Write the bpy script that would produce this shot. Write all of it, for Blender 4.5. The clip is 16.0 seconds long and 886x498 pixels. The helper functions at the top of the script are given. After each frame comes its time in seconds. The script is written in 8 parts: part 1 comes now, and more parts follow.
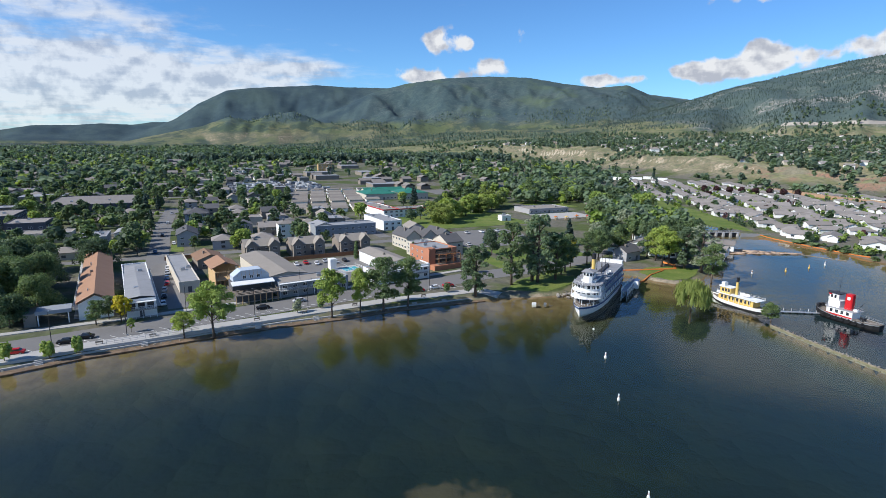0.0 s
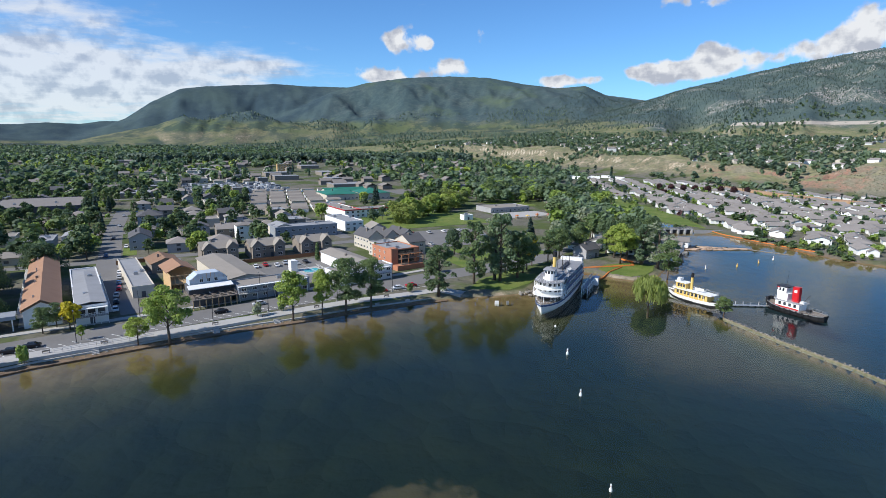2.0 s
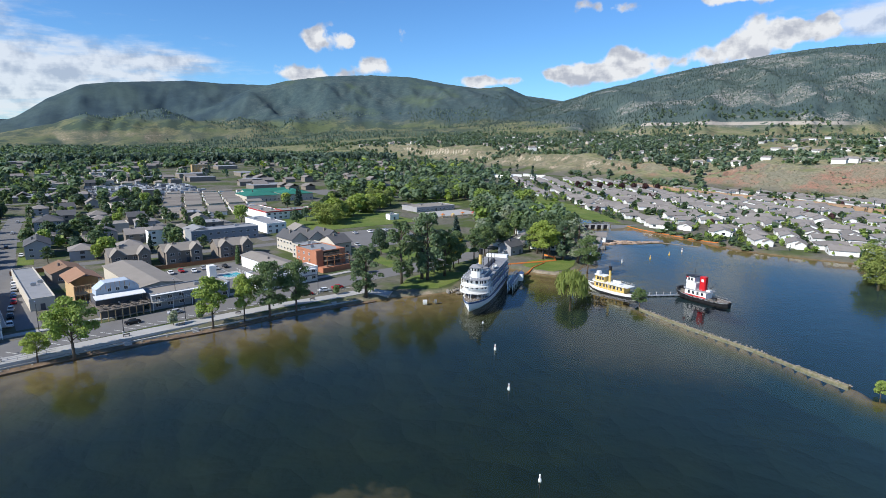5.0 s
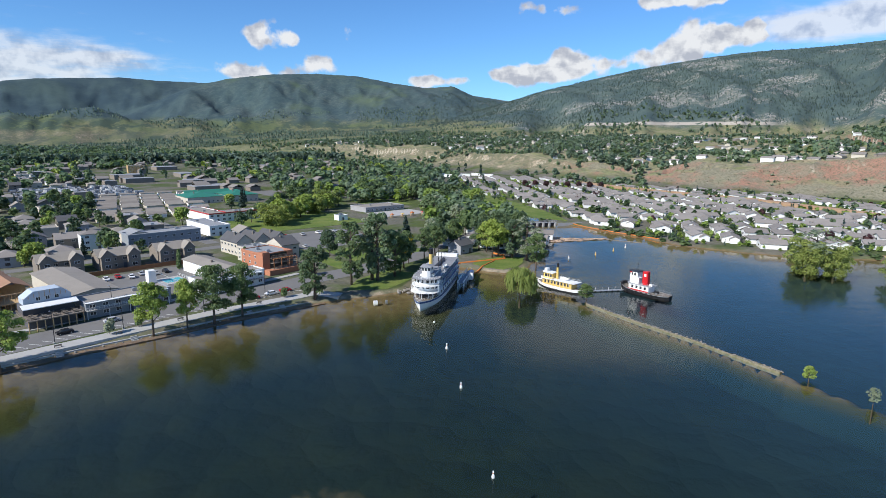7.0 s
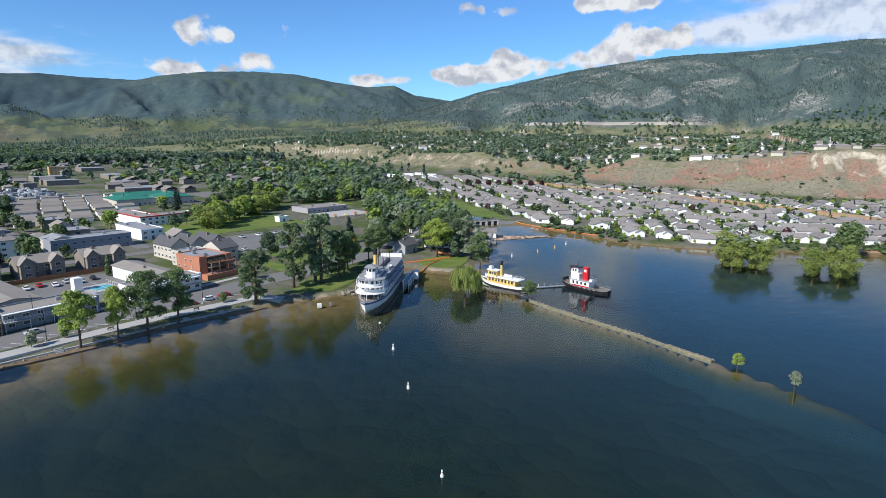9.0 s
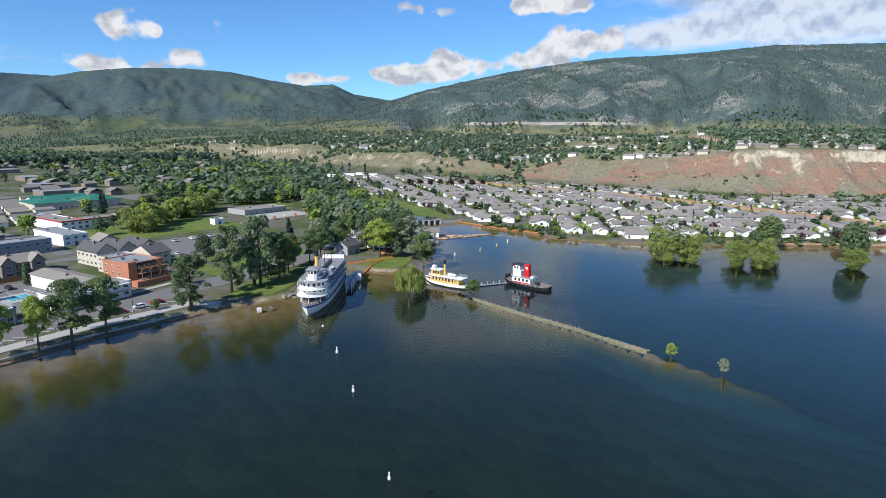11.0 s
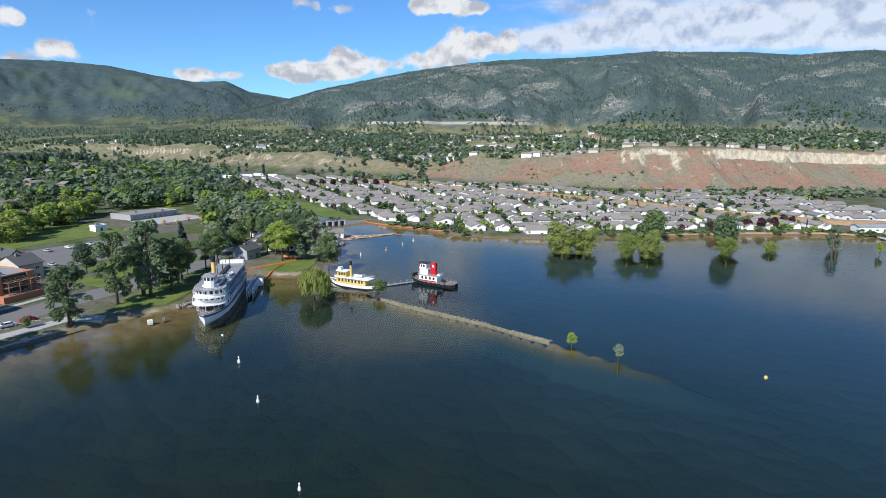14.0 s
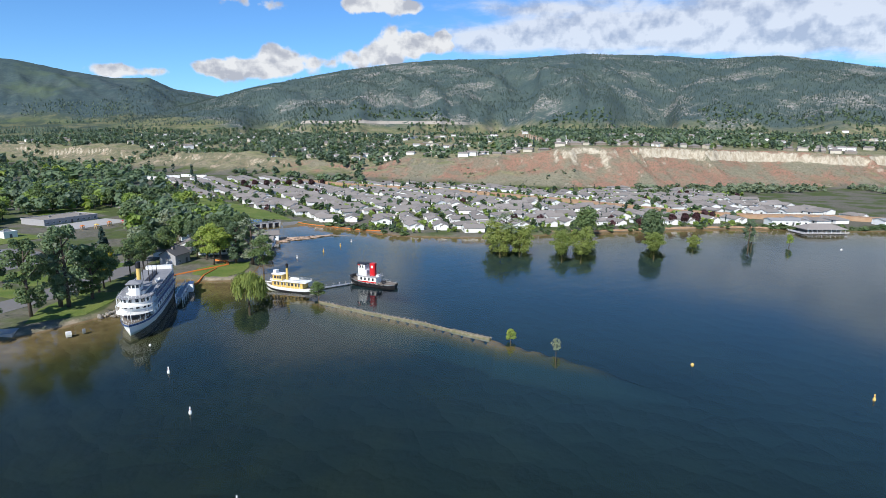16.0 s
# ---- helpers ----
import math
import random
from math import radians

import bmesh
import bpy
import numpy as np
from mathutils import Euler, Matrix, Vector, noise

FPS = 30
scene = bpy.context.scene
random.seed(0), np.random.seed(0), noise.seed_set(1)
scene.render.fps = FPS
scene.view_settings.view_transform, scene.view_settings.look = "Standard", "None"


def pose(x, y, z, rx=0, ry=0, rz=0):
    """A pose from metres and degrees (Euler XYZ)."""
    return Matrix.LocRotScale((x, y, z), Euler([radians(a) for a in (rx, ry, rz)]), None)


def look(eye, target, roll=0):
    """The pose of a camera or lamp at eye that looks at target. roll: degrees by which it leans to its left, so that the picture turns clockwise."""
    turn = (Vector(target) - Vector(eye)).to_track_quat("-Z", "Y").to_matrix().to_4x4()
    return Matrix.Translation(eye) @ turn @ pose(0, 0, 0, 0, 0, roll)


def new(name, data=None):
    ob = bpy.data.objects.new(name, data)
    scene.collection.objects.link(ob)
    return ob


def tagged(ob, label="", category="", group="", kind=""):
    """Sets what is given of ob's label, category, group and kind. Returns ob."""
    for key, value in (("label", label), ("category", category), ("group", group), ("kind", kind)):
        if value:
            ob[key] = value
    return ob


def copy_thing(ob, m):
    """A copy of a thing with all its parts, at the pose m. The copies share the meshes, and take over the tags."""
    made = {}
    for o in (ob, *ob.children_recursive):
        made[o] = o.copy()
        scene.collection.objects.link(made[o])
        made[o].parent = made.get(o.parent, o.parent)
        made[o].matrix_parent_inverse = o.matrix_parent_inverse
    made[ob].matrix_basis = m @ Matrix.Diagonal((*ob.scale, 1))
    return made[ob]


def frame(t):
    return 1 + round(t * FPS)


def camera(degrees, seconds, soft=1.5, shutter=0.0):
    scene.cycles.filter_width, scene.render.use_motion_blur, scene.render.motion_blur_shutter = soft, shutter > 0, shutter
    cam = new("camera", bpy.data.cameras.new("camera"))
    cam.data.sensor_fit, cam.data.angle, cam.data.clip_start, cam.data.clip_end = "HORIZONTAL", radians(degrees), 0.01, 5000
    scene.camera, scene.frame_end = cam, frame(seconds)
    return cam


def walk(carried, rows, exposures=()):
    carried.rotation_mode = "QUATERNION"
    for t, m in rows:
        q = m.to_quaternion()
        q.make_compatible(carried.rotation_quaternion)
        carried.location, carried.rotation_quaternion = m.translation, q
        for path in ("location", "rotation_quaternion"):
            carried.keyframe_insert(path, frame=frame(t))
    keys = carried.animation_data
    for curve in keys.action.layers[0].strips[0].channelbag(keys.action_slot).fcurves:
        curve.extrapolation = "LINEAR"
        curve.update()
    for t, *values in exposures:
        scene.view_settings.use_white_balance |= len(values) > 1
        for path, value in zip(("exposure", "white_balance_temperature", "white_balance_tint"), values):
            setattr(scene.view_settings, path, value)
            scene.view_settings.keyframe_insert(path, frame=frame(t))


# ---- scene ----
cam = camera(76.4, 16.0, 0.8)
# seconds, eye, heading; the gimbal holds tilt and lean
TILT, LEAN = -11.15, 0.45
PATH = [
    (0.0, 0.00, 0.00, 58.00, -0.00),
    (0.5, 0.00, 0.07, 57.99, -0.84),
    (1.0, 0.01, 0.15, 57.98, -1.82),
    (1.5, 0.02, 0.22, 57.97, -2.83),
    (2.0, 0.03, 0.30, 57.96, -3.87),
    (2.5, 0.05, 0.37, 57.95, -4.99),
    (3.0, 0.06, 0.45, 57.94, -6.13),
    (3.5, 0.08, 0.52, 57.93, -7.40),
    (4.0, 0.10, 0.59, 57.92, -8.77),
    (6.5, 0.23, 0.96, 57.89, -15.30),
    (7.0, 0.26, 1.03, 57.88, -16.61),
    (7.5, 0.29, 1.10, 57.87, -18.01),
    (8.0, 0.33, 1.18, 57.87, -19.42),
    (8.5, 0.37, 1.25, 57.86, -20.88),
    (9.0, 0.41, 1.32, 57.86, -22.34),
    (11.5, 0.64, 1.68, 57.84, -29.70),
    (12.0, 0.69, 1.75, 57.83, -31.18),
    (12.5, 0.74, 1.82, 57.83, -32.79),
    (13.0, 0.80, 1.89, 57.83, -34.55),
    (13.5, 0.86, 1.96, 57.82, -36.15),
    (14.0, 0.92, 2.03, 57.82, -37.94),
    (14.5, 0.98, 2.10, 57.82, -39.71),
    (15.0, 1.05, 2.17, 57.82, -41.59),
    (15.5, 1.12, 2.24, 57.81, -43.24),
    (16.0, 1.18, 2.31, 57.81, -44.27),
]
walk(cam, [(t, pose(x, y, z, 0, 0, turn) @ pose(0, 0, 0, 90 + TILT) @ pose(0, 0, 0, 0, 0, LEAN)) for t, x, y, z, turn in PATH], [(0.0, 0.32), (16.0, 0.32)])

# ---- world, sun ----
SUN_WAY = Vector((-0.92, -0.385, 0.0)).normalized()
SUN_UP = radians(38.5)
world = bpy.data.worlds.new("sky")
scene.world = world
world.use_nodes = True


def sky_nodes():
    nt = world.node_tree
    nt.nodes.clear()
    N, L = nt.nodes.new, nt.links.new

    def m(op, a, b=None, c=None, clamp=False):
        n = N("ShaderNodeMath")
        n.operation, n.use_clamp = op, clamp
        for i, v in enumerate((a, b, c)):
            if v is None:
                continue
            if isinstance(v, (int, float)):
                n.inputs[i].default_value = v
            else:
                L(v, n.inputs[i])
        return n.outputs[0]

    sky = N("ShaderNodeTexSky")
    sky.sky_type, sky.sun_disc = "NISHITA", False
    sky.sun_elevation, sky.sun_rotation = SUN_UP, math.atan2(SUN_WAY.x, SUN_WAY.y)
    sky.air_density, sky.dust_density, sky.ozone_density, sky.altitude = 1.0, 0.1, 4.0, 900
    tc = N("ShaderNodeTexCoord")
    xyz = N("ShaderNodeSeparateXYZ")
    L(tc.outputs["Generated"], xyz.inputs[0])
    x, y, z = xyz.outputs
    az = m("MULTIPLY", m("ARCTAN2", x, y), 57.2958)
    el = m("MULTIPLY", m("ARCSINE", z), 57.2958)

    # clouds lie in a layer: direction over height gives the place in it
    flat = m("ADD", m("MAXIMUM", z, 0.0), 0.10)
    comb = N("ShaderNodeCombineXYZ")
    L(m("DIVIDE", x, flat), comb.inputs[0])
    L(m("DIVIDE", y, flat), comb.inputs[1])

    def noise_at(vec, scale, detail, rough, off=(0, 0, 0)):
        mp = N("ShaderNodeMapping")
        mp.inputs["Location"].default_value = off
        L(vec, mp.inputs[0])
        n = N("ShaderNodeTexNoise")
        n.inputs["Scale"].default_value, n.inputs["Detail"].default_value, n.inputs["Roughness"].default_value = scale, detail, rough
        L(mp.outputs[0], n.inputs["Vector"])
        return n.outputs[0]

    layer = noise_at(comb.outputs[0], 2.5, 8, 0.60)
    puff = noise_at(tc.outputs["Generated"], 26, 6, 0.52)
    puff_low = noise_at(tc.outputs["Generated"], 26, 6, 0.52, (0, 0, 0.014))

    def blobs(rows):
        total = None
        for a0, e0, sa, se, k in rows:
            da = m("DIVIDE", m("SUBTRACT", az, a0), sa)
            de = m("DIVIDE", m("SUBTRACT", el, e0), se)
            g = m("MULTIPLY", m("EXPONENT", m("MULTIPLY", m("ADD", m("MULTIPLY", da, da), m("MULTIPLY", de, de)), -1.0)), k)
            total = g if total is None else m("ADD", total, g)
        return total

    # heaped clouds by heading, height, width, depth
    heaps = blobs([(-1.1, 9.2, 1.2, 1.2, 0.80), (2.1, 8.9, 1.4, 0.9, 0.76), (-3.0, 5.9, 2.4, 1.1, 0.85), (0.2, 5.6, 2.0, 0.7, 0.45), (4.0, 6.7, 2.1, 1.1, 0.85),
                   (15.3, 5.4, 2.4, 0.7, 0.68), (18.4, 5.5, 2.0, 0.7, 0.50), (23.0, 6.1, 2.6, 0.9, 0.70), (26.1, 6.3, 2.4, 1.2, 0.75), (28.4, 7.4, 1.7, 1.7, 0.98), (30.0, 6.2, 2.0, 1.0, 0.50),
                   (32.3, 6.9, 2.2, 1.0, 0.50), (35.5, 7.4, 2.2, 1.2, 0.60), (38.5, 8.3, 1.8, 1.6, 0.95), (41.4, 8.8, 1.7, 1.4, 0.90), (44.5, 8.9, 3.0, 1.2, 0.62), (8.9, 9.9, 2.0, 0.5, 0.38),
                   (24.4, 12.2, 1.6, 0.7, 0.55), (27.4, 11.6, 1.6, 0.7, 0.50), (35.8, 12.3, 3.0, 0.9, 0.75), (39.3, 12.0, 3.0, 0.8, 0.75)])
    # broken sheets of cloud on both sides
    sheet = blobs([(-40, 4.0, 17, 6.0, 0.85), (-23, 4.8, 11, 3.4, 0.74), (-13, 6.3, 5, 1.3, 0.45), (-33, 10.8, 8, 1.5, 0.52), (36, 14.2, 7, 1.2, 0.7), (32, 18.5, 10, 3.6, 1.35), (48, 9.2, 7, 1.5, 0.72), (56, 9.9, 8, 1.7, 0.85),
                   (64, 9.4, 8, 1.8, 0.85), (71, 9.4, 6, 2.0, 0.85), (79, 9.8, 6, 2.6, 1.1), (52, 12.0, 6, 0.7, 0.5), (62, 12.8, 8, 1.2, 0.55), (75, 11.8, 8, 1.8, 0.7), (85, 11, 10, 4.2, 1.1), (150, 14, 60, 9, 0.5), (-120, 14, 60, 9, 0.45)])
    a = m("ADD", heaps, m("MULTIPLY", m("SUBTRACT", puff, 0.5), 1.6))
    ramp_a = N("ShaderNodeMapRange")
    ramp_a.interpolation_type = "SMOOTHSTEP"
    L(a, ramp_a.inputs[0])
    ramp_a.inputs[1].default_value, ramp_a.inputs[2].default_value = 0.36, 0.62
    b = m("ADD", sheet, m("MULTIPLY", m("SUBTRACT", layer, 0.5), 1.35))
    ramp_b = N("ShaderNodeMapRange")
    ramp_b.interpolation_type = "SMOOTHSTEP"
    L(b, ramp_b.inputs[0])
    ramp_b.inputs[1].default_value, ramp_b.inputs[2].default_value = 0.22, 0.88
    cover = m("MAXIMUM", ramp_a.outputs[0], m("MULTIPLY", ramp_b.outputs[0], 0.80))
    # white tops, blue-grey undersides
    lit = N("ShaderNodeMapRange")
    L(m("ADD", m("SUBTRACT", puff_low, puff), m("MULTIPLY", m("SUBTRACT", layer, 0.55), 0.45)), lit.inputs[0])
    lit.inputs[1].default_value, lit.inputs[2].default_value = -0.17, 0.03
    tint = N("ShaderNodeMix")
    tint.data_type = "RGBA"
    L(lit.outputs[0], tint.inputs[0])
    tint.inputs[6].default_value, tint.inputs[7].default_value = (3.8, 4.1, 4.8, 1), (6.6, 6.8, 7.1, 1)
    blue = N("ShaderNodeMix")
    blue.data_type, blue.blend_type = "RGBA", "MULTIPLY"
    blue.inputs[0].default_value = 1.0
    L(sky.outputs[0], blue.inputs[6])
    blue.inputs[7].default_value = (0.62, 0.95, 1.25, 1)
    mix = N("ShaderNodeMix")
    mix.data_type = "RGBA"
    L(cover, mix.inputs[0])
    L(blue.outputs[2], mix.inputs[6])
    L(tint.outputs[2], mix.inputs[7])
    back = N("ShaderNodeBackground")
    L(mix.outputs[2], back.inputs[0])
    back.inputs[1].default_value = 0.1
    out = N("ShaderNodeOutputWorld")
    L(back.outputs[0], out.inputs[0])


sky_nodes()
sun = new("sun", bpy.data.lights.new("sun", "SUN"))
sun.data.energy, sun.data.angle, sun.data.color = 4.8, radians(0.55), (1.0, 0.965, 0.90)
sun.matrix_world = look(tuple(Vector((SUN_WAY.x * math.cos(SUN_UP), SUN_WAY.y * math.cos(SUN_UP), math.sin(SUN_UP))) * 800), (0, 0, 0))

# ---- materials ----
class Mat:
    """A node material with a principled surface, built up by small steps."""

    def __init__(self, name, rough=0.8, metal=0.0, spec=0.3):
        self.mat = bpy.data.materials.new(name)
        self.mat.use_nodes = True
        self.nt = self.mat.node_tree
        self.b = self.nt.nodes["Principled BSDF"]
        self.b.inputs["Roughness"].default_value = rough
        self.b.inputs["Metallic"].default_value = metal
        self.b.inputs["Specular IOR Level"].default_value = spec
        self._pos = None

    def n(self, kind):
        return self.nt.nodes.new(kind)

    def link(self, a, b):
        self.nt.links.new(a, b)

    def pos(self):
        if self._pos is None:
            self._pos = self.n("ShaderNodeNewGeometry")
        return self._pos.outputs["Position"]

    def local(self):
        return self.n("ShaderNodeTexCoord").outputs["Object"]

    def noise(self, scale, detail=4, rough=0.55, vec=None, stretch=None):
        t = self.n("ShaderNodeTexNoise")
        t.inputs["Scale"].default_value, t.inputs["Detail"].default_value, t.inputs["Roughness"].default_value = scale, detail, rough
        v = vec or self.pos()
        if stretch:
            mp = self.n("ShaderNodeMapping")
            mp.inputs["Scale"].default_value = stretch
            self.link(v, mp.inputs[0])
            v = mp.outputs[0]
        self.link(v, t.inputs["Vector"])
        return t.outputs[0]

    def voronoi(self, scale, vec=None, feature="F1", out="Distance", rand=1.0):
        t = self.n("ShaderNodeTexVoronoi")
        t.feature = feature
        t.inputs["Scale"].default_value, t.inputs["Randomness"].default_value = scale, rand
        self.link(vec or self.pos(), t.inputs["Vector"])
        return t.outputs[out]

    def ramp(self, fac, lo, hi, a=0.0, b=1.0, smooth=True):
        t = self.n("ShaderNodeMapRange")
        t.interpolation_type = "SMOOTHSTEP" if smooth else "LINEAR"
        self.link(fac, t.inputs[0])
        for i, v in enumerate((lo, hi, a, b)):
            t.inputs[i + 1].default_value = v
        return t.outputs[0]

    def math(self, op, a, b=0.0):
        t = self.n("ShaderNodeMath")
        t.operation = op
        for i, v in enumerate((a, b)):
            if isinstance(v, (int, float)):
                t.inputs[i].default_value = v
            else:
                self.link(v, t.inputs[i])
        return t.outputs[0]

    def mix(self, fac, a, b, kind="MIX"):
        t = self.n("ShaderNodeMix")
        t.data_type, t.blend_type = "RGBA", kind
        for i, v in ((0, fac), (6, a), (7, b)):
            if isinstance(v, (int, float)):
                t.inputs[i].default_value = v
            elif isinstance(v, tuple):
                t.inputs[i].default_value = (*v[:3], 1)
            else:
                self.link(v, t.inputs[i])
        return t.outputs[2]

    def xyz(self, which, vec=None):
        t = self.n("ShaderNodeSeparateXYZ")
        self.link(vec or self.pos(), t.inputs[0])
        return t.outputs["XYZ".index(which)]

    def up(self):
        self.pos()
        t = self.n("ShaderNodeSeparateXYZ")
        self.link(self._pos.outputs["Normal"], t.inputs[0])
        return t.outputs[2]

    def island(self):
        self.pos()
        return self._pos.outputs["Random Per Island"]

    def random(self):
        return self.n("ShaderNodeObjectInfo").outputs["Random"]

    def colour(self, c):
        if isinstance(c, tuple):
            self.b.inputs["Base Color"].default_value = (*c, 1)
        else:
            self.link(c, self.b.inputs["Base Color"])
        return self

    def bump(self, height, strength=0.3, distance=0.05):
        t = self.n("ShaderNodeBump")
        t.inputs["Strength"].default_value, t.inputs["Distance"].default_value = strength, distance
        self.link(height, t.inputs["Height"])
        self.link(t.outputs[0], self.b.inputs["Normal"])
        return self


def painted(name, c, rough=0.6, wear=0.18, scale=0.7, vary=0.0, metal=0.0):
    """Paint, plaster, roofing: one colour with stains, grain and a little spread from thing to thing."""
    m = Mat(name, rough, metal)
    col = m.mix(m.ramp(m.noise(scale, 5, 0.6), 0.35, 0.75, 0.0, wear), c, tuple(v * 0.55 for v in c))
    col = m.mix(m.ramp(m.noise(scale * 14, 3), 0.3, 0.7, 0.0, wear * 0.7), col, tuple(min(1, v * 1.25 + 0.01) for v in c))
    if vary:
        col = m.mix(m.ramp(m.random(), 0, 1, 0, vary, False), col, tuple(v * 0.5 for v in c))
    m.colour(col).bump(m.noise(scale * 20, 3), 0.15, 0.02)
    return m.mat


def foliage(name, a, b, c):
    """Leaves: hue by tree and by clump."""
    m = Mat(name, 0.6, 0, 0.25)
    col = m.mix(m.island(), a, b)
    col = m.mix(m.ramp(m.random(), 0, 1, 0, 0.7, False), col, c)
    m.colour(col)
    t = m.n("ShaderNodeBsdfTranslucent")
    m.link(m.mix(0.22, m.mix(1.0, col, (1.8, 1.9, 1.4), "MULTIPLY"), (0.20, 0.28, 0.08)), t.inputs[0])
    mix = m.n("ShaderNodeMixShader")
    mix.inputs[0].default_value = 0.30
    m.link(m.b.outputs[0], mix.inputs[1])
    m.link(t.outputs[0], mix.inputs[2])
    m.link(mix.outputs[0], m.nt.nodes["Material Output"].inputs[0])
    return m.mat


LEAF = foliage("leaf_green", (0.092, 0.145, 0.059), (0.166, 0.220, 0.079), (0.094, 0.135, 0.079))
LEAF_DARK = foliage("leaf_dark", (0.052, 0.090, 0.049), (0.104, 0.150, 0.067), (0.052, 0.085, 0.055))
LEAF_LIGHT = foliage("leaf_light", (0.21, 0.275, 0.06), (0.32, 0.38, 0.085), (0.18, 0.26, 0.07))
LEAF_WILLOW = foliage("leaf_willow", (0.19, 0.235, 0.062), (0.275, 0.31, 0.09), (0.165, 0.215, 0.06))
LEAF_GOLD = foliage("leaf_gold", (0.465, 0.372, 0.023), (0.589, 0.465, 0.031), (0.403, 0.341, 0.031))
LEAF_PLUM = foliage("leaf_plum", (0.054, 0.023, 0.028), (0.093, 0.039, 0.043), (0.046, 0.025, 0.028))
LEAF_CONIFER = foliage("needle_green", (0.033, 0.060, 0.051), (0.064, 0.095, 0.071), (0.031, 0.058, 0.061))
# far leaves and pines: haze put in as paler, bluer greens
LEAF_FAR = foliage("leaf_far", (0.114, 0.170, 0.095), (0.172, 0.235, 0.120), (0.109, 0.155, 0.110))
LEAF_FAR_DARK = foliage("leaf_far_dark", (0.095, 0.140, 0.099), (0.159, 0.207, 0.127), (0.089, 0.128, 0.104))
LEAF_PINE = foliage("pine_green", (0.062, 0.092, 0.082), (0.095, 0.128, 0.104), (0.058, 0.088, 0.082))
LEAF_SAGE = foliage("leaf_sage", (0.19, 0.19, 0.135), (0.25, 0.24, 0.17), (0.17, 0.165, 0.115))
LEAF_SILVER = foliage("leaf_silver", (0.217, 0.248, 0.171), (0.310, 0.326, 0.232), (0.155, 0.202, 0.124))
BARK = painted("bark", (0.11, 0.085, 0.065), 0.9, 0.4, 2.0)
ASPHALT = painted("asphalt", (0.17, 0.165, 0.16), 0.9, 0.25, 0.12)
ASPHALT_OLD = painted("asphalt_pale", (0.165, 0.16, 0.155), 0.9, 0.3, 0.1)
CONCRETE = painted("concrete", (0.38, 0.37, 0.355), 0.85, 0.25, 0.3)
PAINT_LINE = painted("road_paint", (0.7, 0.7, 0.68), 0.7, 0.3, 1.0)
WHITE = painted("white_paint", (0.76, 0.76, 0.74), 0.5, 0.12, 0.5)
CREAM = painted("cream_stucco", (0.52, 0.475, 0.40), 0.85, 0.2, 0.4)
SHIP_ROOF = painted("canvas_grey", (0.24, 0.245, 0.26), 0.85, 0.3, 0.4)
OCHRE = painted("ochre_stucco", (0.45, 0.31, 0.15), 0.85, 0.2, 0.4)
GREY_WALL = painted("grey_siding", (0.34, 0.34, 0.35), 0.8, 0.2, 0.5)
TAUPE = painted("taupe_siding", (0.225, 0.195, 0.165), 0.8, 0.2, 0.5)
BLUE_GREY = painted("blue_grey_siding", (0.25, 0.275, 0.305), 0.8, 0.2, 0.5)
DARK_WALL = painted("dark_siding", (0.10, 0.10, 0.11), 0.8, 0.2, 0.5)
ORANGE_STUCCO = painted("orange_stucco", (0.42, 0.18, 0.105), 0.85, 0.2, 0.4)
ROOF_BROWN = painted("roof_brown", (0.31, 0.18, 0.115), 0.9, 0.2, 0.25)
ROOF_RUST = painted("roof_rust", (0.23, 0.14, 0.09), 0.9, 0.25, 0.25)
ROOF_WEATHERED = painted("roof_weathered", (0.24, 0.215, 0.19), 0.9, 0.3, 0.2, vary=0.4)
ROOF_TAN = painted("roof_tan", (0.26, 0.235, 0.205), 0.9, 0.25, 0.2)
ROOF_GREY = painted("roof_grey", (0.27, 0.245, 0.225), 0.9, 0.28, 0.3, vary=0.5)
ROOF_DARK = painted("roof_dark", (0.10, 0.10, 0.105), 0.9, 0.25, 0.3, vary=0.3)
ROOF_PALE = painted("roof_pale", (0.265, 0.27, 0.28), 0.8, 0.3, 0.2)
ROOF_GREEN = painted("roof_green", (0.03, 0.17, 0.12), 0.6, 0.2, 0.2)
ROOF_RED = painted("roof_red", (0.42, 0.05, 0.05), 0.6, 0.2, 0.3)
TIMBER = painted("raw_timber", (0.5, 0.33, 0.17), 0.8, 0.25, 1.0)
FENCE_WOOD = painted("fence_wood", (0.33, 0.15, 0.07), 0.85, 0.3, 1.0)
DECK_WOOD = painted("deck_wood", (0.2, 0.17, 0.14), 0.85, 0.3, 1.0)
BLACK = painted("black_paint", (0.018, 0.018, 0.02), 0.5, 0.15, 1.0)
METAL_DARK = painted("dark_metal", (0.05, 0.05, 0.055), 0.45, 0.2, 1.0, metal=0.6)
METAL = painted("galvanised_metal", (0.45, 0.46, 0.47), 0.4, 0.2, 1.0, metal=0.7)
RED = painted("red_paint", (0.5, 0.015, 0.02), 0.4, 0.12, 0.8)
YELLOW = painted("yellow_paint", (0.64, 0.45, 0.14), 0.55, 0.12, 0.8)
ORANGE = painted("orange_vinyl", (0.52, 0.16, 0.035), 0.6, 0.2, 0.4)
BLUE = painted("blue_paint", (0.05, 0.09, 0.2), 0.5, 0.12, 0.8)
ROCK = painted("pale_rock", (0.25, 0.23, 0.2), 0.9, 0.35, 0.6)


def glass_pane():
    m = Mat("window_glass", 0.08, 0, 0.6)
    m.colour(m.mix(m.random(), (0.02, 0.024, 0.03), (0.06, 0.07, 0.08)))
    return m.mat


GLASS = glass_pane()


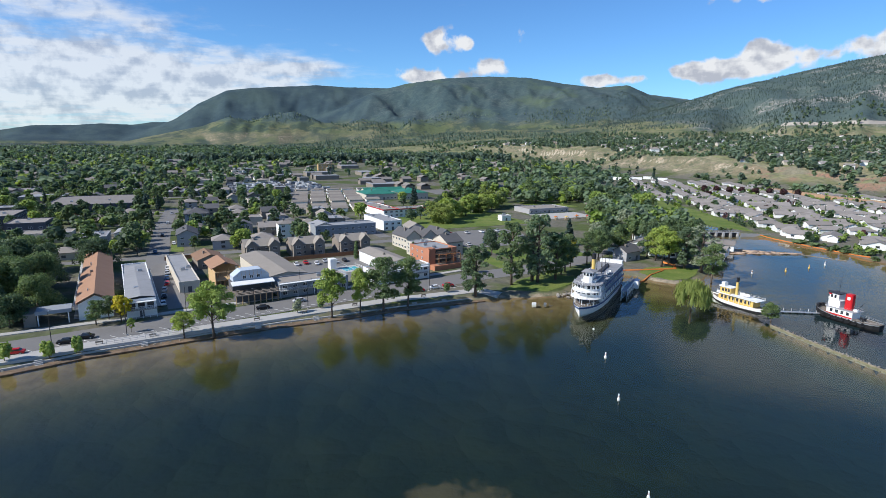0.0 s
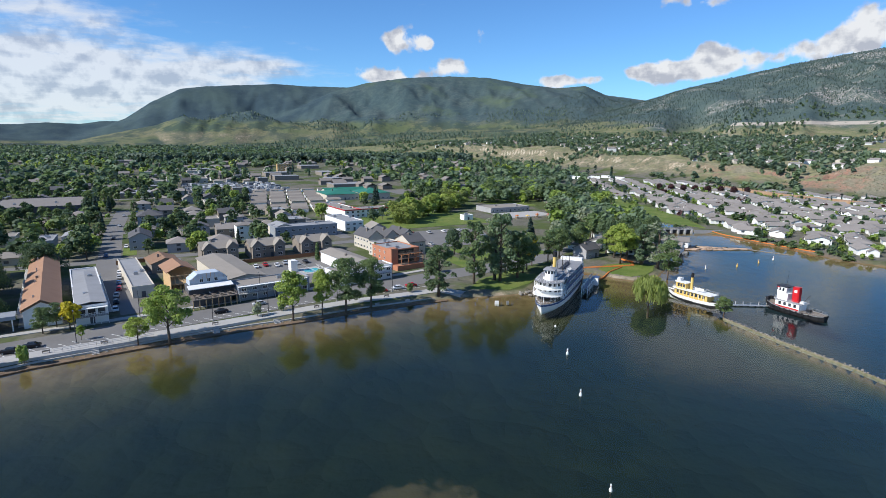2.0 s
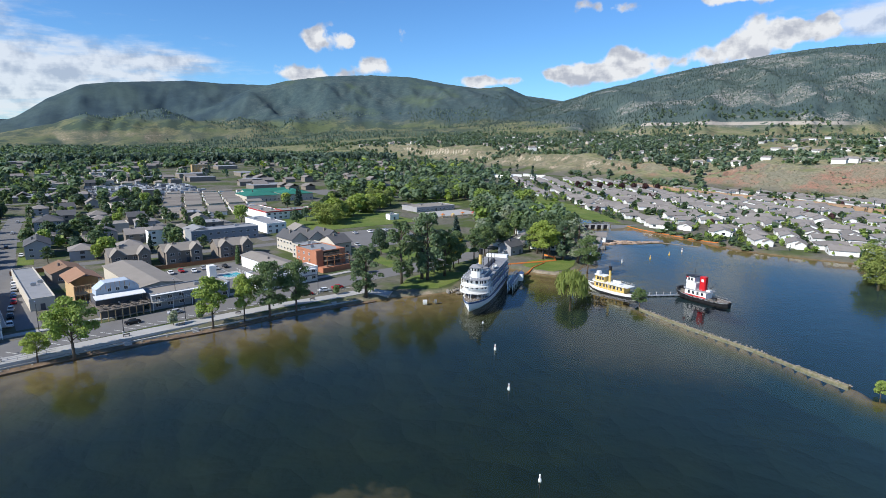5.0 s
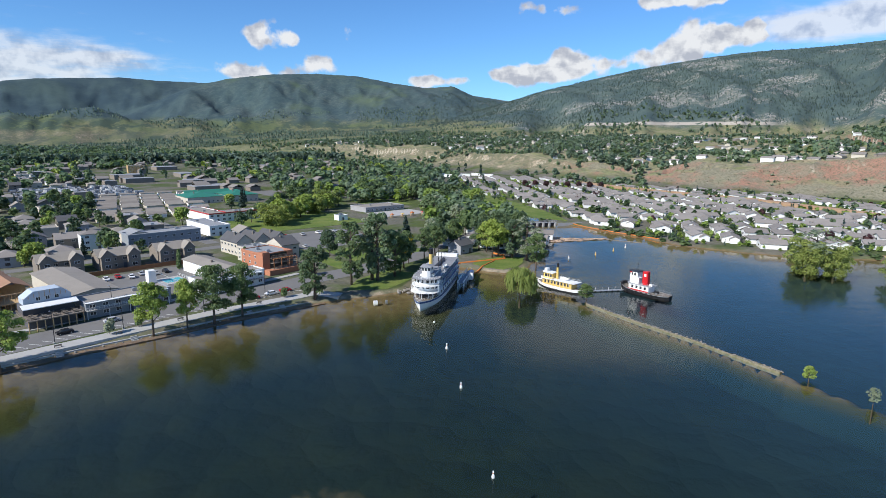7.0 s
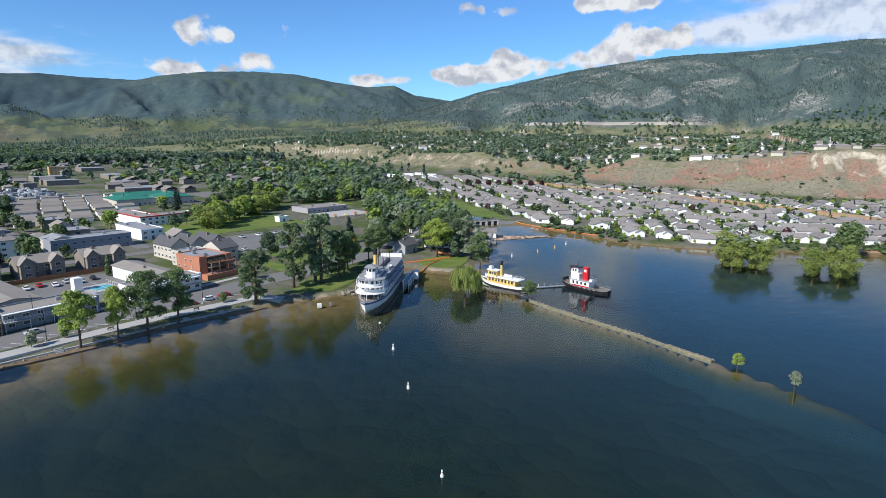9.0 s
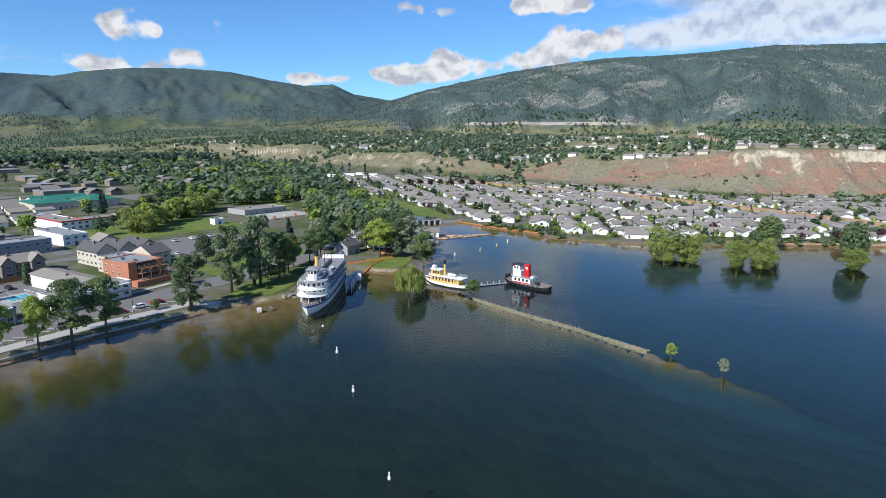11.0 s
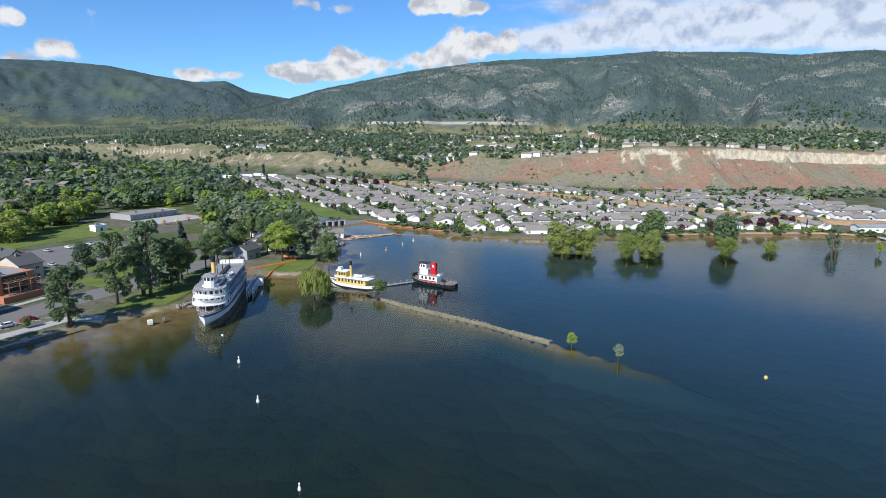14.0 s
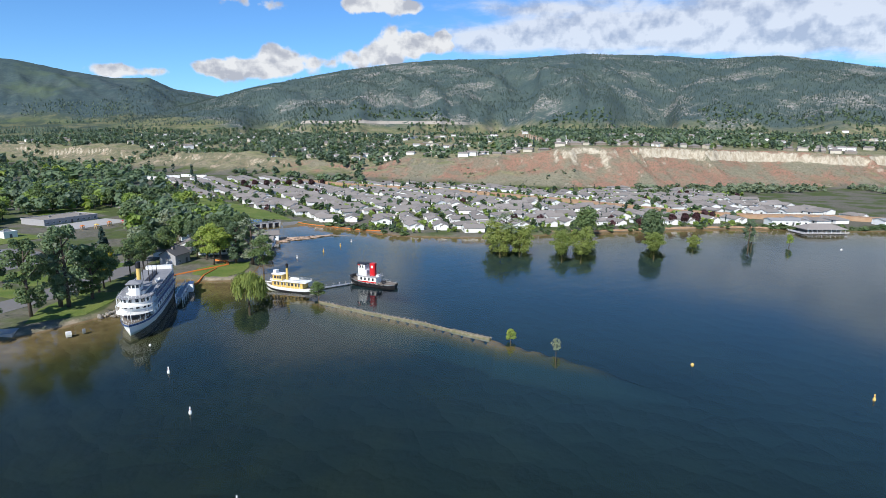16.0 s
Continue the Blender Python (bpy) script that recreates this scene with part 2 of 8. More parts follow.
def lawn():
    m = Mat("lawn", 0.9, 0, 0.2)
    c = m.mix(m.ramp(m.noise(0.08, 4), 0.35, 0.65), (0.10, 0.15, 0.03), (0.16, 0.19, 0.05))
    c = m.mix(m.ramp(m.noise(1.5, 4), 0.4, 0.7, 0, 0.5), c, (0.06, 0.10, 0.02))
    return m.colour(c).bump(m.noise(6, 3), 0.4, 0.08).mat


LAWN = lawn()


def dirt():
    m = Mat("orange_earth", 0.95, 0, 0.2)
    c = m.mix(m.ramp(m.noise(0.25, 4), 0.35, 0.65), (0.36, 0.22, 0.13), (0.42, 0.29, 0.19))
    return m.colour(m.mix(m.ramp(m.noise(2.5, 4), 0.4, 0.7, 0, 0.4), c, (0.25, 0.17, 0.1))).bump(m.noise(3, 4), 0.5, 0.1).mat


EARTH = dirt()


def ground_material():
    """One ground: lake bed, town soil and grass, dry benches, silt cliffs, wooded slopes."""
    m = Mat("ground", 0.95, 0, 0.15)
    h, up = m.xyz("Z"), m.up()
    big, mid, fine = m.noise(0.004, 6), m.noise(0.03, 6), m.noise(0.6, 4)
    # town: mown grass, bare soil and gravel
    town = m.mix(m.ramp(mid, 0.42, 0.56), (0.075, 0.10, 0.032), (0.145, 0.135, 0.11))
    town = m.mix(m.ramp(fine, 0.4, 0.7, 0, 0.5), town, (0.07, 0.08, 0.04))
    # benches: dry grass and sage
    dry = m.mix(m.ramp(mid, 0.35, 0.65), (0.20, 0.205, 0.095), (0.30, 0.26, 0.165))
    dry = m.mix(m.ramp(m.noise(0.18, 6, 0.7), 0.45, 0.62, 0, 0.7), dry, (0.11, 0.125, 0.08))
    dry = m.mix(m.math("MAXIMUM", m.ramp(m.xyz("Y"), 1100, 2300, 0, 0.75), m.math("MULTIPLY", m.ramp(h, 36, 52, 0, 0.7), m.ramp(m.noise(0.012, 4), 0.38, 0.52))), dry, m.mix(m.ramp(mid, 0.4, 0.6), (0.105, 0.13, 0.058), (0.175, 0.17, 0.088)))
    dry = m.mix(m.math("MULTIPLY", m.ramp(m.noise(0.014, 7, 0.7), 0.50, 0.60, 0, 0.65), m.ramp(m.xyz("Y"), 700, 1500)), dry, (0.065, 0.09, 0.048))
    land = m.mix(m.ramp(h, 5, 13), town, dry)
    heading = m.math("DIVIDE", m.xyz("X"), m.math("MAXIMUM", m.xyz("Y"), 1.0))
    radius = m.n("ShaderNodeVectorMath")
    radius.operation = "LENGTH"
    m.link(m.pos(), radius.inputs[0])
    radius = radius.outputs["Value"]
    # grassy foothills with thickets in the folds
    thicket = m.ramp(m.noise(0.007, 9, 0.72), 0.47, 0.56)
    hills = m.mix(m.ramp(m.noise(0.004, 6, 0.6), 0.4, 0.62), (0.10, 0.125, 0.062), (0.165, 0.16, 0.092))
    hills = m.mix(m.ramp(m.noise(0.05, 6, 0.75), 0.44, 0.62, 0, 0.75), hills, (0.075, 0.095, 0.05))
    hills = m.mix(m.math("MULTIPLY", thicket, 0.85), hills, (0.042, 0.066, 0.052))
    land = m.mix(m.math("MULTIPLY", m.ramp(radius, 2300, 2900), m.ramp(heading, 0.35, 0.22)), land, hills)
    # cliffs: olive sage and red-brown scree, pale silt where it is steepest
    scree = m.mix(m.ramp(m.noise(0.016, 7, 0.66), 0.42, 0.56), (0.225, 0.205, 0.145), (0.295, 0.165, 0.118))
    scree = m.mix(m.ramp(m.noise(0.05, 5, 0.65, stretch=(1, 1, 0.4)), 0.50, 0.62, 0, 0.7), scree, (0.20, 0.185, 0.135))
    scree = m.mix(m.ramp(m.noise(0.45, 7, 0.8), 0.46, 0.60, 0, 0.85), scree, (0.115, 0.118, 0.078))
    pale = m.ramp(m.noise(0.05, 7, 0.72), 0.60, 0.68, 0, 0.85)
    scree = m.mix(pale, scree, (0.37, 0.32, 0.25))
    west = m.ramp(m.math("ADD", heading, m.math("MULTIPLY", m.math("SUBTRACT", big, 0.5), 0.25)), 0.50, 0.68)
    grassy = m.mix(m.ramp(m.noise(0.035, 7, 0.7), 0.46, 0.60), (0.185, 0.165, 0.105), (0.255, 0.215, 0.15))
    grassy = m.mix(m.ramp(m.noise(0.10, 8, 0.8), 0.44, 0.58, 0, 0.85), grassy, (0.105, 0.115, 0.072))
    grassy = m.mix(m.ramp(m.noise(0.028, 8, 0.75), 0.56, 0.62, 0, 0.9), grassy, (0.36, 0.29, 0.21))
    slope = m.mix(west, grassy, scree)
    land = m.mix(m.math("MULTIPLY", m.ramp(up, 0.985, 0.93), m.ramp(h, 90, 60)), land, slope)
    silt = m.mix(m.ramp(m.noise(0.22, 7, 0.75, stretch=(1, 1, 0.3)), 0.38, 0.62), (0.47, 0.42, 0.33), (0.30, 0.255, 0.185))
    bare = m.math("MULTIPLY", m.ramp(m.math("ADD", up, m.math("MULTIPLY", m.math("SUBTRACT", m.noise(0.12, 6, 0.7), 0.5), 0.30)), 0.80, 0.70), m.ramp(h, 120, 80))
    land = m.mix(bare, land, silt)
    # mountains: conifers over rock, thinner in patches; haze is mixed in as blue
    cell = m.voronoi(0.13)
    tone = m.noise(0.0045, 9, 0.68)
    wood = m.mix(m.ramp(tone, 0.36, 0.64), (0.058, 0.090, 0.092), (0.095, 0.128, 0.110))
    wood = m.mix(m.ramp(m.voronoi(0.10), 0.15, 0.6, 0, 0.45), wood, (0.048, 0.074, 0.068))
    stone = m.mix(m.ramp(m.noise(0.03, 6, 0.7), 0.38, 0.62), (0.17, 0.17, 0.135), (0.33, 0.31, 0.285))
    patch = m.noise(0.0032, 10, 0.74)
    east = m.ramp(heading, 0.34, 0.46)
    thick = m.math("MAXIMUM", m.ramp(patch, 0.61, 0.52), m.ramp(cell, 0.58, 0.40))
    thick = m.math("MAXIMUM", thick, m.math("MULTIPLY", m.math("SUBTRACT", 1.0, east), 0.85))
    peak = m.mix(thick, stone, wood)
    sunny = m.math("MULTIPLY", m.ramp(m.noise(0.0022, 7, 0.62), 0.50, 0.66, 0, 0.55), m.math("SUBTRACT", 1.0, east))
    # southern ranges: extra haze blue painted over the forest colour
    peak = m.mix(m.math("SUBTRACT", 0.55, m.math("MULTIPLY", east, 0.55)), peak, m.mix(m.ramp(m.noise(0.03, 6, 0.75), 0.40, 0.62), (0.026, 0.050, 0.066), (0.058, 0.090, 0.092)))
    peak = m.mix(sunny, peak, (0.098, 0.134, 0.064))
    # the farthest range: shade on its turned-away slopes painted in as darker forest
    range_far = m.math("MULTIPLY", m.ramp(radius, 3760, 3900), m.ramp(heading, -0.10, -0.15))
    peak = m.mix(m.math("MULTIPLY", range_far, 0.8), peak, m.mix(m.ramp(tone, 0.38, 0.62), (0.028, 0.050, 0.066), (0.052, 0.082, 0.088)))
    line = m.math("ADD", m.math("MULTIPLY", east, -45.0), 150.0)
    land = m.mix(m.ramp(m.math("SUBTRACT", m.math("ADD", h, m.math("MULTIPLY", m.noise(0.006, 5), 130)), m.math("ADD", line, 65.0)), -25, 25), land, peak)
    # hills past 3900 m take the same haze-blue colours
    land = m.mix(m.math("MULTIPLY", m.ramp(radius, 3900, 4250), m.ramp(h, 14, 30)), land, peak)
    pit = m.math("MULTIPLY", m.math("MULTIPLY", m.ramp(h, 109, 112), m.ramp(h, 124, 121)), m.math("MULTIPLY", m.ramp(heading, 0.42, 0.52), m.ramp(heading, 1.1, 1.0)))
    land = m.mix(m.math("MULTIPLY", m.math("MULTIPLY", pit, m.ramp(radius, 2480, 2450)), m.ramp(mid, 0.34, 0.40)), land, (0.38, 0.34, 0.29))
    # bed: sand, darkened with depth: light lost in the water is painted in
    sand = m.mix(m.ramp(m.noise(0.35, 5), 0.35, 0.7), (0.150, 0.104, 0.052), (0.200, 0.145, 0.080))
    depth_dark = m.mix(m.ramp(m.noise(0.06, 5), 0.4, 0.7), (0.007, 0.016, 0.013), (0.012, 0.021, 0.014))
    # sky and water blue put into the bed's colour towards +X
    lake_blue = m.mix(m.ramp(m.noise(0.02, 5), 0.4, 0.65), (0.008, 0.025, 0.036), (0.011, 0.030, 0.041))
    depth_dark = m.mix(m.ramp(m.math("ADD", m.xyz("X"), m.math("MULTIPLY", m.noise(0.01, 4), 90)), 70, 220), depth_dark, lake_blue)
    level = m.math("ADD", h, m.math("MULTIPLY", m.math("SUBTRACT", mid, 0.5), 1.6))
    bed = m.mix(m.ramp(level, -5.5, -2.2), depth_dark, (0.040, 0.042, 0.014))
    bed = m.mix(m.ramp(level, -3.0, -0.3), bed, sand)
    spot = m.n("ShaderNodeVectorMath")
    spot.operation = "DISTANCE"
    m.link(m.pos(), spot.inputs[0])
    spot.inputs[1].default_value = (6, 89, -8.5)
    cloudy = m.ramp(m.math("ADD", spot.outputs["Value"], m.math("MULTIPLY", m.noise(0.09, 5, 0.65), 34)), 30, 25)
    bed = m.mix(cloudy, bed, (0.06, 0.055, 0.036))
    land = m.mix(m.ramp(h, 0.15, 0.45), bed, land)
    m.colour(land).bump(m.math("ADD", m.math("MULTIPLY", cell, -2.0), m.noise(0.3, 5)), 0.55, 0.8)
    return m.mat


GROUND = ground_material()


def water_material():
    """Clear lake water: gloss by Fresnel over what lies below."""
    m = Mat("lake_water")
    nt = m.nt
    nt.nodes.remove(m.b)
    glossy, clear, mix, fres = m.n("ShaderNodeBsdfGlossy"), m.n("ShaderNodeBsdfTransparent"), m.n("ShaderNodeMixShader"), m.n("ShaderNodeFresnel")
    glossy.inputs["Roughness"].default_value = 0.09
    clear.inputs[0].default_value = (0.82, 0.91, 0.84, 1)
    fres.inputs[0].default_value = 1.33
    wind = m.math("MULTIPLY", m.ramp(m.noise(0.012, 3), 0.38, 0.62, 0.22, 0.80), m.ramp(m.xyz("X"), 30, 130, 0.85, 1.05))
    small = m.noise(0.9, 4, 0.55, stretch=(0.55, 1.25, 1))
    long = m.noise(0.16, 3, 0.5, stretch=(0.5, 1.3, 1))
    middle = m.noise(0.42, 3, 0.5, stretch=(0.45, 1.4, 1))
    waves = m.math("ADD", m.math("ADD", m.math("MULTIPLY", small, 0.08), m.math("MULTIPLY", middle, 0.09)), m.math("MULTIPLY", long, 0.36))
    b = m.n("ShaderNodeBump")
    b.inputs["Distance"].default_value = 0.30
    m.link(waves, b.inputs["Height"])
    m.link(wind, b.inputs["Strength"])
    m.link(b.outputs[0], glossy.inputs["Normal"])
    m.link(b.outputs[0], fres.inputs["Normal"])
    m.link(fres.outputs[0], mix.inputs[0])
    m.link(clear.outputs[0], mix.inputs[1])
    m.link(glossy.outputs[0], mix.inputs[2])
    m.link(mix.outputs[0], nt.nodes["Material Output"].inputs[0])
    return m.mat


WATER = water_material()


def bank():
    m = Mat("sandy_bank", 0.95, 0, 0.2)
    c = m.mix(m.ramp(m.noise(0.7, 5), 0.35, 0.65), (0.29, 0.255, 0.185), (0.18, 0.17, 0.10))
    return m.colour(m.mix(m.ramp(m.noise(5, 4), 0.45, 0.7, 0, 0.6), c, (0.14, 0.13, 0.09))).bump(m.noise(4, 4), 0.6, 0.15).mat


BANK = bank()


def beach_earth():
    m = Mat("beach_earth", 0.95, 0, 0.2)
    c = m.mix(m.ramp(m.noise(0.35, 6, 0.65), 0.38, 0.62), (0.20, 0.135, 0.085), (0.115, 0.08, 0.055))
    return m.colour(m.mix(m.ramp(m.noise(4, 4), 0.5, 0.7, 0, 0.6), c, (0.30, 0.26, 0.21))).bump(m.noise(3, 4), 0.6, 0.12).mat


BEACH = beach_earth()
RIVER = painted("river_water", (0.02, 0.035, 0.045), 0.12, 0.15, 0.05)
GRAVEL = painted("gravel", (0.36, 0.33, 0.29), 0.95, 0.3, 0.02)

# ---- land ----
def lattice(x, y, seed):
    n = (x.astype(np.int64) * 374761393 + y.astype(np.int64) * 668265263 + seed * 974711) & 0x7FFFFFFF
    n = ((n ^ (n >> 13)) * 1274126177) & 0x7FFFFFFF
    return ((n ^ (n >> 16)) & 0xFFFF) / 65535.0


def value_noise(x, y, seed=0):
    x0, y0 = np.floor(x), np.floor(y)
    fx, fy = x - x0, y - y0
    fx, fy = fx * fx * (3 - 2 * fx), fy * fy * (3 - 2 * fy)
    a, b = lattice(x0, y0, seed), lattice(x0 + 1, y0, seed)
    c, d = lattice(x0, y0 + 1, seed), lattice(x0 + 1, y0 + 1, seed)
    return (a + (b - a) * fx) * (1 - fy) + (c + (d - c) * fx) * fy


def fbm(x, y, octaves=5, seed=0, gain=0.5):
    total, amp, norm = 0.0, 1.0, 0.0
    for o in range(octaves):
        total = total + amp * value_noise(x * 2 ** o + 17.3 * o, y * 2 ** o - 9.1 * o, seed + o)
        norm, amp = norm + amp, amp * gain
    return total / norm


def smooth(x, lo, hi):
    t = np.clip((x - lo) / (hi - lo), 0, 1)
    return t * t * (3 - 2 * t)


def to_line(x, y, pts):
    """Distance to a polyline, the place along it in vertices, and the side (+ on its left)."""
    best, along, side = np.full(x.shape, 1e9), np.zeros(x.shape), np.zeros(x.shape)
    for i in range(len(pts) - 1):
        (ax, ay), (bx, by) = pts[i], pts[i + 1]
        dx, dy = bx - ax, by - ay
        t = np.clip(((x - ax) * dx + (y - ay) * dy) / (dx * dx + dy * dy), 0, 1)
        d = np.hypot(x - ax - t * dx, y - ay - t * dy)
        near = d < best
        best, along = np.where(near, d, best), np.where(near, i + t, along)
        side = np.where(near, np.sign(dx * (y - ay) - dy * (x - ax)), side)
    return best, along, side


def inside(x, y, poly):
    hit = np.zeros(x.shape, bool)
    for (ax, ay), (bx, by) in zip(poly, poly[1:] + poly[:1]):
        if ay == by:
            continue
        hit ^= ((ay > y) != (by > y)) & (x < (bx - ax) * (y - ay) / (by - ay) + ax)
    return hit


TOWN_SHORE = [(-2600, -1500), (-500, -90), (-200, 82), (-110, 131), (-96, 142), (-78, 153), (-65, 161), (-50, 169), (-34, 176), (-16, 186), (3, 194),
              (20, 199), (35, 201), (47, 205), (56, 220), (68, 236), (78, 238), (83, 234), (88, 226), (95, 221.5), (103, 224), (110, 231), (120, 246), (136, 266),
              (148, 288), (158, 318), (168, 346)]
WEST_SHORE = [(180, 352), (193, 340), (196, 330), (202, 309), (210, 286), (213, 262), (219, 251), (236, 231), (255, 214), (279, 204), (307, 189), (327, 177), (364, 156),
              (397, 133), (421, 106), (440, 78), (470, 56), (560, 0), (800, -130), (2600, -1500)]
LAKE = TOWN_SHORE + WEST_SHORE + [(2600, -4900), (-2600, -4900)]
# foot of the benches, from the west round to the south; rise, run and the slope behind
BENCH = [(1700, -420), (1100, -40), (830, 117), (789, 204), (657, 286), (547, 369), (488, 488), (400, 600), (350, 800), (290, 1050), (170, 1400), (-60, 1800), (-400, 2350), (-1000, 2750), (-1700, 3900), (-3600, 4400)]
BENCH_RISE = [36, 38, 38, 42, 47, 44, 32, 22, 24, 28, 30, 26, 18, 10, 0, 0]
BENCH_RUN = [110, 95, 88, 88, 90, 95, 105, 110, 95, 80, 75, 160, 300, 400, 400, 400]
# how much of the rise is a bare silt bluff
BENCH_BLUFF = [1, 1, 1, 1, 0.75, 0.4, 0.4, 0.7, 0.9, 1.0, 1.2, 0.6, 0, 0, 0, 0]
BENCH_SLOPE = [0.04, 0.035, 0.035, 0.033, 0.033, 0.035, 0.035, 0.035, 0.035, 0.03, 0.03, 0.04, 0.08, 0.085, 0.0, 0.0]
BAR = [(98, 196), (105, 172), (110, 150), (116, 130), (119, 113), (121, 105), (124, 98), (129, 82), (140, 55)]
# ridges: headings and heights in degrees as seen over the lake; foot and crest distance
RIDGES = [
    ((-75, -50, -37.7, -35.5, -33, -30.7, -28.4, -26.8, -25, -22), (0.6, 0.7, 0.4, 0.85, 0.9, 1.1, 1.0, 1.3, 1.3, 0.5), 4300, 4850, 11),
    ((-27, -25, -23, -20.5, -18.5, -16.5, -12.4, -9.1, -5.3, 0, 8), (0.6, 1.5, 2.9, 4.2, 4.5, 4.65, 4.95, 4.8, 4.8, 4.0, 2.0), 3950, 4750, 12),
    ((-15, -12, -10.3, -7, -3.7, 0.2, 4.6, 8.4, 11.7, 14.8, 17.4, 19.4, 21.9, 24, 28), (0.9, 1.8, 2.7, 4.3, 5.2, 5.75, 5.95, 5.8, 5.2, 4.8, 5.0, 4.1, 3.75, 3.4, 2.2), 3450, 4500, 13),
    ((15, 17, 20.1, 23.8, 26.4, 30.6, 34.4, 40, 43.5, 50, 57.4, 64.9, 68.7, 74, 78, 81.2, 90, 120), (0.9, 1.5, 2.35, 3.6, 4.5, 5.5, 6.3, 7.1, 7.45, 7.55, 7.9, 7.5, 7.05, 7.05, 6.3, 5.6, 4.2, 2.5), 2250, 4200, 14),
    ((-27, -25.6, -22.7, -20.5, -18.5, -16.7, -14.6, -13, -11.9, -9.5, -8.1, -6.5, -4.8, -2), (0.0, 0.3, 0.95, 1.8, 1.5, 2.0, 2.4, 1.9, 1.4, 1.2, 1.7, 1.4, 0.9, 0.3), 3100, 3700, 15),
]


# how deeply each ridge is cut by gullies
RUGGED = {11: 0.6, 12: 0.6, 13: 0.85, 14: 0.22, 15: 1.0}


def height(x, y):
    x, y = np.asarray(x, float), np.asarray(y, float)
    d = np.minimum(to_line(x, y, TOWN_SHORE)[0], to_line(x, y, WEST_SHORE)[0])
    wet = inside(x, y, LAKE)
    land = np.clip(0.05 + d * 0.42, 0, 1.45) + 0.0022 * np.clip(d - 60, 0, 3000)
    bed = -np.clip(0.1 + 0.105 * d + 0.0006 * d * d, 0, 8.5)
    bar, along, _ = to_line(x, y, BAR)
    crest = np.interp(along, [0, 1, 5, 5.4, 6, 7, 8], [-0.5, -0.3, -0.3, -0.6, -1.2, -2.2, -7.5])
    bed = np.maximum(bed, crest - np.clip(bar - 0.35, 0, 60) * np.interp(along, [0, 4.9, 5.3, 8], [4.2, 4.2, 1.3, 1.0]) + 0.25 * (fbm(x * 0.8, y * 0.8, 3, 5) - 0.5))
    z = np.where(wet, bed, land)
    # benches
    wob = 22 * (fbm(x * 0.012, y * 0.012, 4, 21) - 0.5) - 9
    d, along, side = to_line(x, y, BENCH)
    k = np.arange(len(BENCH))
    s = -side * d + wob
    rise, run, slope, bluff = (np.interp(along, k, v) for v in (BENCH_RISE, BENCH_RUN, BENCH_SLOPE, BENCH_BLUFF))
    lumps = np.interp(along, k, [0, 0, 0, 0, 0, 0.3, 0.9, 1.15, 1.15, 1.0, 0.8, 0.6, 0.6, 0.6, 0.6, 0.6])
    lengths = np.concatenate([[0], np.cumsum([math.dist(p, q) for p, q in zip(BENCH, BENCH[1:])])])
    metres = np.interp(along, k, lengths)
    rib = fbm(metres * 0.045, s * 0.004, 4, 31)
    rib_small = fbm(metres * 0.16, s * 0.01, 3, 33)
    t = np.clip(s / run, 0, 1)
    lip = 0.80 + 0.16 * (rib - 0.5) + 0.07 * (rib_small - 0.5)
    share = 0.36 * bluff * smooth(rib + 0.35 * (bluff - 0.5), 0.30, 0.52)
    steep = np.where(t < lip, (1 - share) * (t / lip) ** 1.15, 1 - share + share * smooth(t, lip, lip + 0.09))
    hump = fbm(x * 0.012, y * 0.012, 4, 23) - 0.5
    cliff = rise * (steep + lumps * hump * smooth(t, 0.1, 0.6)) + (7 * (rib - 0.5) + 3 * (rib_small - 0.5)) * 4 * t * (1 - t)
    z = z + np.where(s > 0, cliff + slope * np.clip(s - run, 0, 4000) + 14 * smooth(s, run, run + 500) * (fbm(x * 0.004, y * 0.004, 4, 24) - 0.4), 0)
    # mountains
    far = np.hypot(x, y)
    head = np.degrees(np.arctan2(x, y))
    for heads, ups, foot, crest_at, seed in RIDGES:
        up = np.interp(head, (heads[0] - 5,) + heads + (heads[-1] + 5,), (-1.2,) + ups + (-1.2,), left=-2, right=-2)
        top = 58 + crest_at * np.tan(np.radians(up))
        foot_at = foot + (crest_at - foot) * 0.5 * (fbm(head * 0.22, far * 0.0004, 3, seed) - 0.5)
        t = (far - foot_at) / (crest_at - foot_at)
        fold = fbm(head * 0.35 + far * 0.0006, far * 0.0016, 5, seed + 40)
        shape = np.where(t < 1, np.clip(t, 0, 1) ** (1.25 - 0.5 * fold), np.clip(2 - t * 1.0, 0, 1))
        spur = 1 - 2 * np.abs(fbm(head * 0.26 + far * 0.0015, far * 0.0005, 3, seed + 60) - 0.5)
        gully = 1 - 2 * np.abs(fbm(head * 0.80 - far * 0.0024, far * 0.0011, 4, seed + 70) - 0.5)
        rill = 1 - 2 * np.abs(fbm(head * 2.2 + far * 0.0050, far * 0.0024, 3, seed + 80) - 0.5)
        relief = ((fold - 0.5) * 0.25 + (spur - 0.80) * 0.50 + (gully - 0.80) * 0.24 + (rill - 0.80) * 0.10) * smooth(t, 0.0, 0.4) * (1 - smooth(t, 0.66, 0.93)) * RUGGED[seed]
        hill = z + (top - z) * np.clip(shape + relief * shape, 0, 1.0) + 7 * (fbm(head * 3, far * 0.01, 4, seed + 3) - 0.5) * smooth(t, 0.1, 0.5)
        z = np.where((t > 0) & (hill > z) & (top > z), hill, z)
    return z


def ground_at(x, y):
    return float(height(np.array([x]), np.array([y]))[0])


